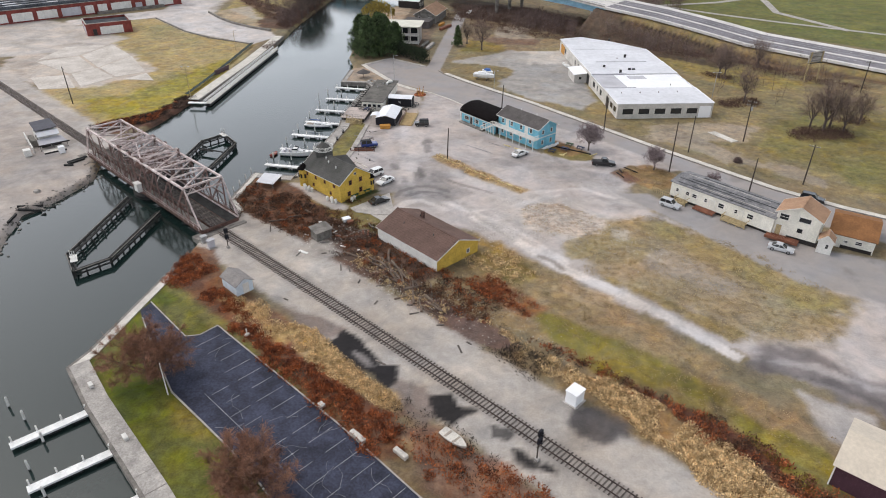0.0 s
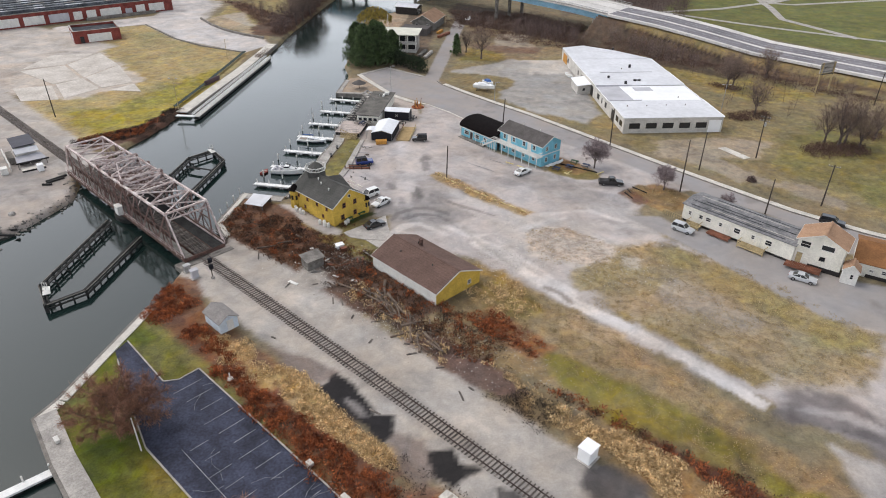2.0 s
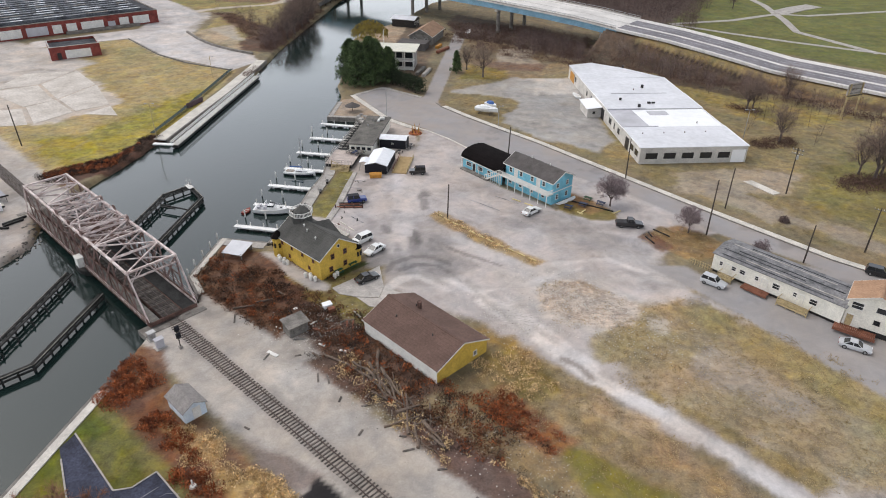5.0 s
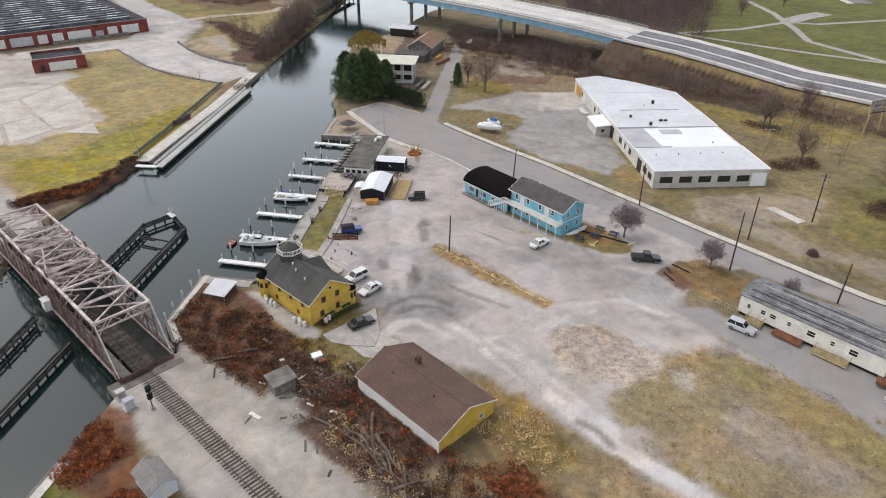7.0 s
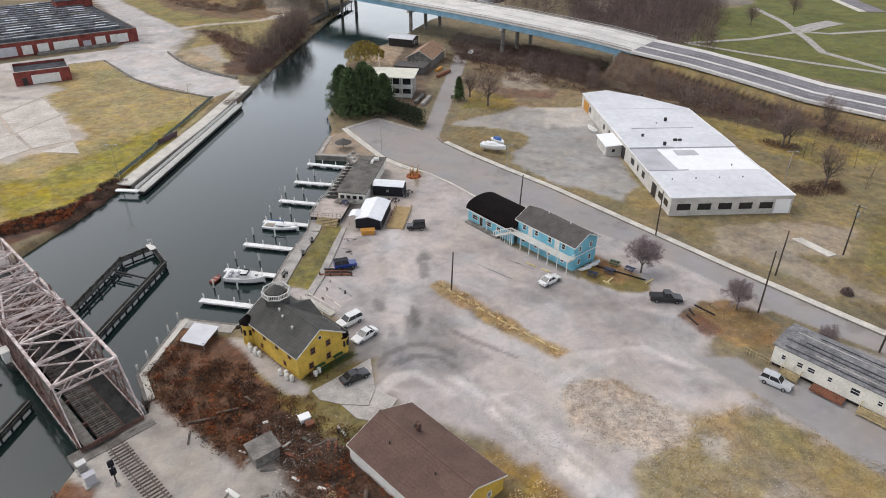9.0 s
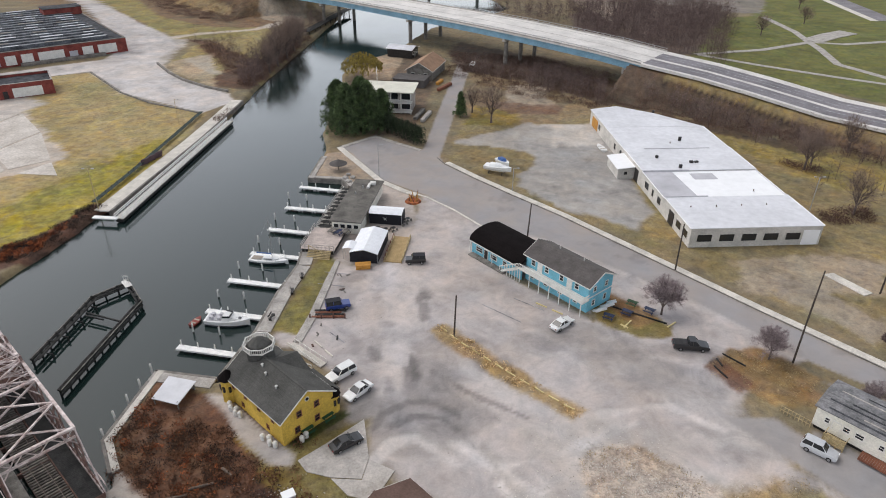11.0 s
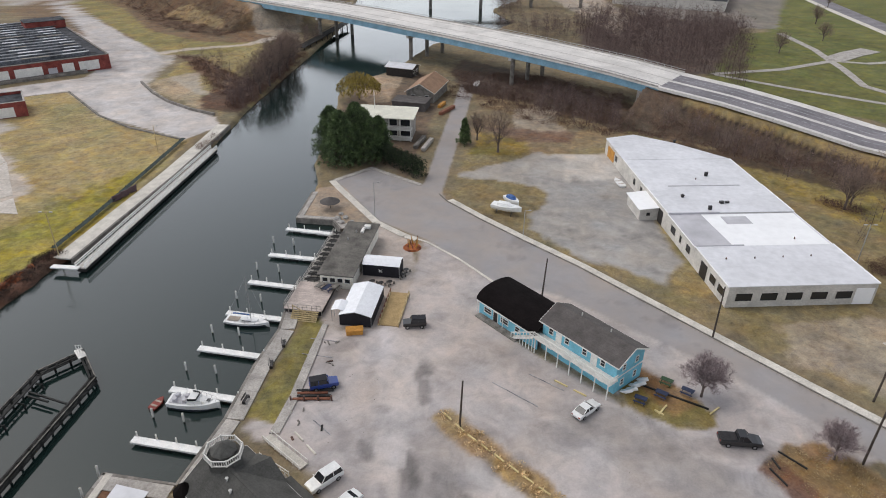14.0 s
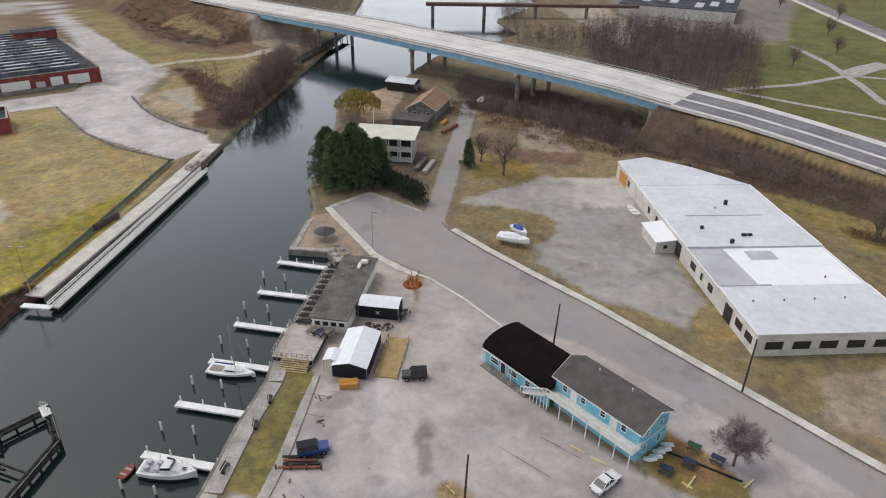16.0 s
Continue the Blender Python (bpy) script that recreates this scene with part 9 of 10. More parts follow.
def board_on_posts():
    t = thing("sign_board", pose(123.0, 226.4, 0, 0, 0, 22), "grey-white sign board seen from behind on two timber posts", "sign")
    for sx in (-1, 1):
        b = BM()
        beam(b, (sx * 2.9, 0, -0.5), (sx * 2.4, 0, 9.6), 0.34)
        part("post", b, m_wood_tan, t)
    b = BM()
    box(b, (0, 0.25, 8.0), (6.2, 0.2, 3.4))
    bd = part("board", b, m_concrete, t)
    for k in range(3):
        b = BM()
        box(b, (0, 0.08, 6.8 + 1.2 * k), (6.0, 0.14, 0.16))
        part("batten", b, m_timber_grey, bd)
    b = BM()
    box(b, (0, -0.2, 6.1), (5.6, 0.7, 0.1))
    part("walkway", b, m_timber_dark, t)


board_on_posts()


def small_shed():
    h = thing("pale_blue_shed", pose(-33.0, 103.4, 0, 0, 0, 46.4), "small pale blue shed with a grey roof beside the track", "shed")
    b = BM()
    gable_walls(b, 1.55, 2.3, -0.2, 2.0, 2.9)
    part("wall", b, SM("pale_blue_boards", (0.62, 0.69, 0.76), 0.6, 0.06, 1.5, 0.2), h)
    b = stepped(1.8, 1.86, 2.9, 2.55, 5, 0.07)
    part("roof", b, SM("dull_grey_roofing", (0.235, 0.215, 0.205), 0.7, 0.12, 1.5, 0.2), h)
    door(h, pose(0.2, -2.3, 0.0, 0, 0, 180), 0.9, 1.8, m_trim_white)


small_shed()


def trackside_box(x, y, rz, lx, ly, lz, mat, name, label):
    t = thing(name, pose(x, y, zone(x, y), 0, 0, rz), label, "equipment cabinet")
    b = BM()
    box(b, (0, 0, lz / 2 + 0.1), (lx, ly, lz))
    soften(b, 0.03)
    part("cabinet", b, mat, t)
    b = BM()
    box(b, (0, 0, lz + 0.15), (lx + 0.2, ly + 0.2, 0.1))
    part("lid", b, mat, t)
    b = BM()
    box(b, (0, 0, 0.02), (lx + 0.5, ly + 0.5, 0.24))
    part("plinth", b, m_concrete, t)
    b = BM()
    box(b, (-lx * 0.1, -ly / 2 - 0.02, lz / 2 + 0.1), (lx * 0.5, 0.04, lz * 0.8))
    part("door", b, mat, t)


trackside_box(19.9, 76.6, 46, 2.0, 1.7, 2.0, m_roof_bright, "signal_cabinet", "white signal cabinet beside the railway")
trackside_box(-41.6, 116.6, 46, 1.2, 0.8, 1.5, m_roof_greyish, "relay_cabinet", "grey relay cabinet near the bridge")
trackside_box(-43.6, 118.6, 46, 1.0, 0.8, 1.2, m_metal, "relay_cabinet", "grey relay cabinet near the bridge")


def rail_signal(x, y, h, label):
    t = thing("railway_signal", pose(x, y, zone(x, y), 0, 0, RZ), label, "railway signal")
    b = BM()
    rod(b, (0, 0, 0), (0, 0, h), 0.09, n=8)
    part("mast", b, m_pole, t)
    for k in range(2):
        b = BM()
        box(b, (0.15, 0, h - 0.4 - 1.3 * k), (0.35, 0.7, 0.95))
        soften(b, 0.06)
        hd = part("signal_head", b, m_canvas_black, t)
        for z in (-0.22, 0.22):
            b = BM()
            rod(b, (0.3, 0, h - 0.4 - 1.3 * k + z), (0.55, 0, h - 0.4 - 1.3 * k + z), 0.13, n=10)
            part("hood", b, m_canvas_black, hd)
    b = BM()
    box(b, (0, 0, 0.2), (0.5, 0.5, 0.5))
    part("base", b, m_concrete, t)


rail_signal(13.6, 66.4, 5.2, "black railway signal on a thin mast")
rail_signal(-38.4, 116.4, 4.2, "dark signal mast at the bridge's landing")


def plank_hut():
    h = thing("plank_hut", pose(-21.6, 120.8, 0, 0, 0, 40), "small grey-brown plank hut in the brush", "hut")
    b = BM()
    for i in range(11):
        for sy in (-1, 1):
            box(b, (-1.45 + 0.29 * i, sy * 1.1, 0.95), (0.27, 0.06, 2.0))
    for i in range(8):
        for sx in (-1, 1):
            box(b, (sx * 1.6, -1.0 + 0.285 * i, 0.95), (0.06, 0.27, 2.0))
    part("wall", b, m_timber_grey, h)
    b = BM()
    plate(b, [(-1.9, -1.45, 1.95), (1.9, -1.45, 1.95), (1.9, 1.45, 2.35), (-1.9, 1.45, 2.35)], 0.1)
    part("roof", b, m_concrete_dark, h)


plank_hut()


def metal_barn():
    h = thing("metal_barn", pose(47.8, 63.2, 0, 0, 0, -41), "metal barn with a cream roof and dark purple walls", "barn")
    b = BM()
    for y in (0.1, 8.9):
        box(b, (9, y, 1.6), (18, 0.2, 3.4))
    for x in (0.1, 17.9):
        box(b, (x, 4.5, 1.6), (0.2, 8.6, 3.4))
    part("wall", b, SM("purple_brown_cladding", (0.085, 0.040, 0.055), 0.5, 0.08, 2.0, 0.3), h)
    b = BM()
    for i in range(34):
        box(b, (0.3 + 0.52 * i, -0.02, 1.6), (0.06, 0.06, 3.3))
    tagged(part("cladding_rib", b, bpy.data.materials["purple_brown_cladding"], h), kind="stuff")
    b = BM()
    for x in (0.1, 17.9):
        plate(b, [(x, 0, 3.3), (x, 9, 3.3), (x, 4.5, 5.05)], 0.1)
    part("gable", b, bpy.data.materials["purple_brown_cladding"], h)
    b = BM()
    beam(b, (-0.1, -0.1, -0.1), (-0.1, -0.1, 3.3), 0.16)
    part("corner_trim", b, m_trim_white, h)
    mr = SM("cream_metal_roof", (0.62, 0.54, 0.44), 0.45, 0.05, 3.0, 0.4)
    b = BM()
    plate(b, [(-0.4, -0.5, 3.4), (18.4, -0.5, 3.4), (18.4, 4.5, 5.2), (-0.4, 4.5, 5.2)], 0.08)
    plate(b, [(-0.4, 9.5, 3.4), (18.4, 9.5, 3.4), (18.4, 4.5, 5.2), (-0.4, 4.5, 5.2)], 0.08)
    part("roof", b, mr, h)


metal_barn()

# felled logs beside the track
random.seed(77)
for _i in range(34):
    _sx = random.gauss(0, 1)
    _c = Vector((-4.0, 104.5, 0)) + Vector((0.62, -0.78, 0)) * random.uniform(-9, 10) + Vector((0.78, 0.62, 0)) * random.uniform(-2.0, 2.0)
    _an = random.choice((-55, -60, -48, -75, 20, -35, 95)) + random.uniform(-14, 14)
    _l2 = random.uniform(2.0, 6.5)
    _r2 = random.uniform(0.12, 0.30)
    _b1 = BM()
    _p = Vector((-_l2 / 2, 0, 0))
    for _k in range(4):
        _q3 = Vector((-_l2 / 2 + _l2 * (_k + 1) / 4, random.uniform(-0.12, 0.12) * _l2 / 3, random.uniform(-0.03, 0.05)))
        rod(_b1, _p, _q3, _r2 * (1 - 0.12 * _k), _r2 * (1 - 0.12 * (_k + 1)), n=7)
        _p = _q3
    rod(_b1, (0, 0, 0), (0.5, 0.9 * random.choice((-1, 1)), 0.25), _r2 * 0.5, _r2 * 0.25, n=5)
    solid("log", _b1, m_log, "bleached fallen log lying in the brush", "log", pose(_c.x, _c.y, zone(_c.x, _c.y) + _r2 * 0.75 + 0.15 * random.random(), 0, random.uniform(-4, 4), _an), "felled logs")
for _x, _y, _r, _l2 in ((-13.5, 113.2, -30, 6.5), (-9.5, 110.2, -35, 7.0), (-28.5, 128.8, 20, 3.0), (-26.0, 131.0, -40, 2.0), (-31.5, 127.0, 15, 3.5)):
    _b1 = BM()
    rod(_b1, (-_l2 / 2, 0, 0), (_l2 / 2, 0, 0.06), 0.2, 0.14, n=8)
    solid("log", _b1, m_log, "bleached fallen log lying in the brush", "log", pose(_x, _y, zone(_x, _y) + 0.2, 0, 0, _r), "felled logs")


def junk_plank(x, y, rz, lx, ly, mat):
    b = BM()
    box(b, (0, 0, 0.06), (lx, ly, 0.1), 0, random.uniform(-3, 3), random.uniform(-3, 3))
    solid("scrap_board", b, mat, "weathered scrap board on the ground", "scrap board", pose(x, y, zone(x, y), 0, 0, rz), "scrap boards")


random.seed(31)
for _i in range(26):
    _x, _y = random.uniform(-25, -12), random.uniform(113, 127)
    junk_plank(_x, _y, random.uniform(0, 180), random.uniform(0.6, 2.4), random.uniform(0.15, 0.6), random.choice((m_timber_grey, m_log, m_trim_white, m_wood_red)))
for _i in range(14):
    _pt = rail(random.uniform(2, 70), random.choice((-5, 6, 8, 9)) + random.uniform(-1, 1))
    junk_plank(_pt.x, _pt.y, random.uniform(0, 180), random.uniform(0.8, 2.2), 0.25, m_tie)
# white box lid and low shelter by the brush
_b1 = BM()
box(_b1, (0, 0, 0.4), (1.4, 1.1, 0.75))
box(_b1, (0, 0, 0.82), (1.6, 1.25, 0.1))
soften(_b1, 0.02)
solid("white_crate", _b1, m_roof_bright, "white lidded crate at the edge of the brush", "crate", pose(-17.6, 127.2, 0, 0, 0, 30))
_sh = thing("low_shelter", pose(-37.2, 144.6, 0, 0, 0, -14), "low shelter with a flat white roof by the quay", "shelter")
_b1 = BM()
plate(_b1, [(-2.0, -2.2, 1.25), (2.2, -2.4, 1.25), (2.2, 2.3, 1.5), (-2.2, 2.3, 1.5)], 0.12)
part("roof", _b1, m_roof_white, _sh)
for _x, _y in ((-1.8, -2.0), (1.9, -2.0), (1.9, 2.0), (-1.8, 2.0)):
    _b1 = BM()
    box(_b1, (_x, _y, 0.6), (0.14, 0.14, 1.5))
    part("post", _b1, m_timber_grey, _sh)
_b1 = BM()
box(_b1, (0, 2.1, 0.65), (3.6, 0.1, 1.2))
part("back_panel", _b1, m_timber_grey, _sh)
# white drums along the yellow house's wall
_hm = pose(-21.75, 143.0, 0, 0, 0, 46.4)
for _i, (_x, _y) in enumerate(((-5.0, -5.9), (-5.3, -5.1), (-4.9, -4.4), (-5.4, -3.6), (-5.2, 2.2), (-5.5, 2.9), (-5.0, 3.4), (-5.4, 4.2), (-5.1, 5.0), (-1.2, -7.4), (-2.0, -7.6))):
    _b1 = BM()
    rod(_b1, (0, 0, 0), (0, 0, 0.75), 0.3, 0.34, n=12)
    rod(_b1, (0, 0, 0.75), (0, 0, 0.95), 0.36, 0.2, n=12)
    solid("white_drum", _b1, m_trim_white, "white plastic drum beside the yellow house", "drum", _hm @ pose(_x, _y, 0.02), "white drums")
m_drive = SM("dusty_concrete", (0.47, 0.435, 0.405), 0.9, 0.10, 2.5, 0.3, bump=0.2)
# pale drive slabs in front of the house
for _pts in ([(-17.6, 133.0), (-14.4, 135.9), (-9.9, 140.3), (-8.6, 133.4), (-9.2, 130.1), (-13.0, 130.3), (-16.2, 131.2)], [(-9.15, 129.95), (-8.55, 133.2), (-5.2, 131.4), (-7.4, 126.8), (-10.6, 127.6), (-13.0, 130.15)]):
    _b1 = BM()
    slab(_b1, _pts, -0.2, 0.10)
    solid("concrete_drive", _b1, m_drive, "pale concrete drive slab beside the yellow house", "concrete slab", kind="structure")
# white kayaks stacked against the blue house
_bh = pose(23.4, 173.3, 0, 0, 0, -50)
for _i in range(5):
    _b1 = BM()
    hull(_b1, 2.3, 0.62, 0.4, 0.2, 2.0, 8)
    solid("kayak", _b1, m_roof_bright, "white plastic kayak leaning by the blue house", "kayak", _bh @ pose(8.2 + 0.25 * (_i % 2), -1.6 + 1.0 * _i, 0.15, 0, -34, 12 - 6 * (_i % 3)), "kayaks")
_b1 = BM()
beam(_b1, (29.6, 168.0, 0.15), (38.4, 162.6, 0.15), 0.18, 0.26)
solid("timber_edging", _b1, m_timber_dark, "dark timber edging of the lawn", "edging")
for _p, _q3 in (((31.0, 161.6, 0.12), (32.6, 163.4, 0.12)), ((30.6, 162.4, 0.12), (31.6, 161.4, 0.12)), ((38.2, 161.6, 0.15), (40.0, 163.0, 0.15)), ((17.3, 168.6, 0.1), (19.0, 167.2, 0.1)), ((19.8, 166.5, 0.1), (21.4, 165.2, 0.1))):
    _b1 = BM()
    beam(_b1, _p, _q3, 0.22, 0.2)
    solid("pale_beam", _b1, m_line_yellow, "pale timber beam lying on the ground", "beam", None, "pale beams")
# concrete pad on the grass and small things of the yard
_b1 = BM()
slab(_b1, [(72.8, 178.6), (75.0, 179.0), (78.6, 172.2), (76.6, 171.4)], -0.1, 0.14)
solid("concrete_pad", _b1, m_concrete_pale, "pale concrete pad on the grass", "concrete pad", kind="structure")
random.seed(77)
_so = Soup()
for _i in range(1500):
    _e = rnd_dir()
    _p = Vector((_e.x * 1.05, _e.y * 1.05, 0.1 + abs(_e.z) * 1.25)) * random.uniform(0.35, 1.0)
    _so.blade(_p, _p + (rnd_dir() + _e * 0.5) * 0.35, 0.04)
tagged(new("round_bush", _so.mesh("round_bush", m_twig_dark)), "small round dark brown bush on the grass", "bush").matrix_basis = pose(73.3, 158.6, zone(73.3, 158.6) - 0.03)
_b1 = BM()
box(_b1, (0, 0, 0.35), (1.2, 0.9, 0.7))
soften(_b1, 0.04)
solid("red_bin", _b1, m_wood_red, "dull red bin beside the white crate", "bin", pose(-16.7, 126.2, 0, 0, 0, 30))
_dk = thing("log_border", pose(46.5, 149.5, 0, 0, 0, -42), "dark log border round the earth bank", "border")
for _p, _q3 in (((-4.8, 2.8, 0.15), (-1.0, 2.2, 0.15)), ((-4.6, -1.0, 0.15), (-2.0, -2.4, 0.15)), ((-5.0, 1.0, 0.15), (-3.6, -0.2, 0.15))):
    _b1 = BM()
    rod(_b1, _p, _q3, 0.13, n=8)
    part("log", _b1, m_timber_dark, _dk)
for _x, _y, _w in ((-14.2, 75.3, 0.9), (-8.7, 69.8, 2.6), (-3.1, 67.1, 2.2)):
    _b1 = BM()
    box(_b1, (0, 0, 0.3), (_w, 0.7, 0.6))
    soften(_b1, 0.06)
    solid("concrete_block", _b1, m_concrete_pale, "pale concrete block at the edge of the lot", "concrete block", pose(_x, _y, 0, 0, 0, RZ), "concrete blocks")
_b1 = BM()
rod(_b1, (0, 0, 0), (0, 0, 1.1), 0.1, n=8)
rod(_b1, (0, 0, 0), (0, 0, 0.2), 0.5, 0.4, n=10)
solid("vent_post", _b1, m_trim_white, "white vent post on a round base", "vent post", pose(-28.2, 90.6, 0))


# ---- the west bank ----
def gangway():
    g = thing("floating_gangway", pose(-67.9, 199.8, -0.15, 0, 0, 84.6), "long white floating gangway with railings", "gangway")
    L = 64.5
    b = BM()
    box(b, (L / 2, 0.55, 0), (L, 1.9, 0.2))
    part("deck", b, m_concrete_pale, g)
    b = BM()
    for i in range(64):
        box(b, (0.5 + i, 0.55, 0.12), (0.3, 1.8, 0.06))
    tagged(part("rung", b, m_trim_white, g), kind="stuff")
    b = BM()
    box(b, (L / 2, 0.55, -0.45), (L, 1.6, 0.7))
    part("float", b, m_dark_panel, g)
    for y in (-0.35, 1.45):
        b = BM()
        for z in (0.6, 1.05):
            beam(b, (0, y, z), (L, y, z), 0.13)
        for i in range(46):
            beam(b, (L * i / 45, y, 0.1), (L * i / 45, y, 1.05), 0.12)
        part("railing", b, m_dock, g)
    b = BM()
    box(b, (-0.3, 3.4, 0.25), (1.2, 5.4, 0.25))
    part("ramp", b, m_dock, g)
    return g


gangway()
for _x, _y, _r in ((-73.4, 232, 60), (-72.6, 234.5, 62), (-74.2, 229.6, 55)):
    _b1 = BM()
    box(_b1, (0, 0, 0.8), (2.2, 0.25, 1.6), 0, 12)
    box(_b1, (0, 0.5, 0.4), (2.2, 0.9, 0.8))
    solid("steel_crate", _b1, SM("dull_purple_steel", (0.10, 0.065, 0.075), 0.7), "dull purple steel panel stacked on the far ledge", "panel", pose(_x, _y, 0, 0, 0, _r), "stacked panels")
quay("west_quay", [(-71.6, 203), (-69.4, 222), (-66.4, 246), (-64.6, 268), (-63.6, 284)], 3.8, "old concrete ledge on the far bank", m_concrete_pale, 0.1)


def mesh_fence(pts, h, label, mat):
    f = thing("board_fence", pose(0, 0, 0), label, "fence")
    for (ax, ay), (bx, by) in zip(pts, pts[1:]):
        n = max(1, int(math.hypot(bx - ax, by - ay) / 2.6))
        for i in range(n):
            p = Vector((ax + (bx - ax) * i / n, ay + (by - ay) * i / n, 0))
            q = Vector((ax + (bx - ax) * (i + 1) / n, ay + (by - ay) * (i + 1) / n, 0))
            b = BM()
            beam(b, p + UP * (h / 2 + 0.1), q + UP * (h / 2 + 0.1), h - 0.1, 0.04)
            part("panel", b, mat, f)
            b = BM()
            beam(b, p - UP * 0.3, p + UP * (h + 0.1), 0.09)
            part("post", b, m_pole, f)


mesh_fence([(-76.6, 206), (-75.2, 222), (-73.8, 246), (-72.6, 270)], 1.3, "dark green fence along the far lawn", SM("dark_green_mesh", (0.035, 0.05, 0.045), 0.9, 0.2, 1.0, 0.2))
for _pts, _lb in (([(-108, 329), (-99, 316), (-90.5, 306.5), (-80, 298), (-71, 293)], "dark stone retaining wall beside the yard road"), ([(-74, 271), (-92, 280), (-106, 291), (-128, 316.5)], "low dark kerb wall round the far lawn")):
    _b1 = BM()
    ribbon(_b1, _pts, -0.3, 0.3, -0.3, 0.8 if "stone" in _lb else 0.3)
    solid("retaining_wall", _b1, m_concrete_dark, _lb, "wall", kind="structure")


# old concrete floor slabs left in the far lawn
m_slab = SM("cracked_slab", (0.55, 0.505, 0.46), 0.9, 0.12, 6.0, 0.6, second=(0.44, 0.39, 0.34))
_fs = thing("old_floor_slab", pose(0, 0, 0), "cracked pale concrete floor slabs of a vanished building", "floor slab", kind="structure")
for _pts in ([(-106.6, 225.6), (-99.4, 232.0), (-112.4, 252.2), (-117.0, 236.6)], [(-117.6, 236.8), (-112.9, 252.6), (-126.8, 268.8), (-130.6, 252.2)], [(-107.2, 225.0), (-117.6, 235.8), (-123.0, 229.0), (-113.0, 214.5)],
             [(-118.2, 235.6), (-131.0, 251.0), (-143.0, 243.6), (-124.0, 229.2)], [(-131.4, 252.0), (-127.6, 268.4), (-142.4, 264.0), (-143.2, 245.0)], [(-103.0, 223.2), (-92.8, 222.2), (-98.4, 230.4)], [(-114.4, 213.8), (-123.6, 227.6), (-134.0, 224.0), (-124.6, 211.6)]):
    _b1 = BM()
    slab(_b1, _pts, -0.15, random.uniform(0.06, 0.09))
    part("slab", _b1, m_slab, _fs)


def brick_block():
    h = thing("brick_outbuilding", pose(-138.2, 291.6, 0, 0, 0, 32), "small flat-roofed red brick building with white doors", "building")
    lx, ly, H = 17.0, 13.5, 4.6
    b = BM()
    for sy in (-1, 1):
        box(b, (0, sy * (ly / 2 - 0.2), H / 2), (lx, 0.4, H))
    for sx in (-1, 1):
        box(b, (sx * (lx / 2 - 0.2), 0, H / 2), (0.4, ly - 0.8, H))
    part("wall", b, m_brick, h)
    b = BM()
    box(b, (0, 0, H - 0.9), (lx - 0.8, ly - 0.8, 0.2))
    part("roof", b, m_tar, h)
    b = BM()
    for sy in (-1, 1):
        box(b, (0, sy * (ly / 2 - 0.2), H + 0.06), (lx + 0.1, 0.5, 0.12))
    for sx in (-1, 1):
        box(b, (sx * (lx / 2 - 0.2), 0, H + 0.06), (0.5, ly - 0.9, 0.12))
    part("coping", b, m_concrete, h)
    for x, w in ((0.8, 8.6),):
        b = BM()
        box(b, (x, -ly / 2 - 0.04, 1.7), (w, 0.1, 3.0))
        part("white_door", b, m_trim_white, h)
    b = BM()
    box(b, (-lx / 2 - 0.04, -0.5, 1.8), (0.1, 8.0, 2.6))
    part("side_door", b, m_roof_greyish, h)
    b = BM()
    box(b, (-5.6, -ly / 2 - 0.04, 1.3), (1.4, 0.1, 2.4))
    part("dark_door", b, m_dark_panel, h)


brick_block()


m_roof_felt = SM("faded_roof_felt", (0.13, 0.135, 0.15), 0.8, 0.3, 5.0, 0.6, second=(0.05, 0.05, 0.056))
m_roof_slate = SM("blue_grey_roof_glass", (0.31, 0.32, 0.34), 0.5, 0.2, 3.0, 0.5, bump=0)


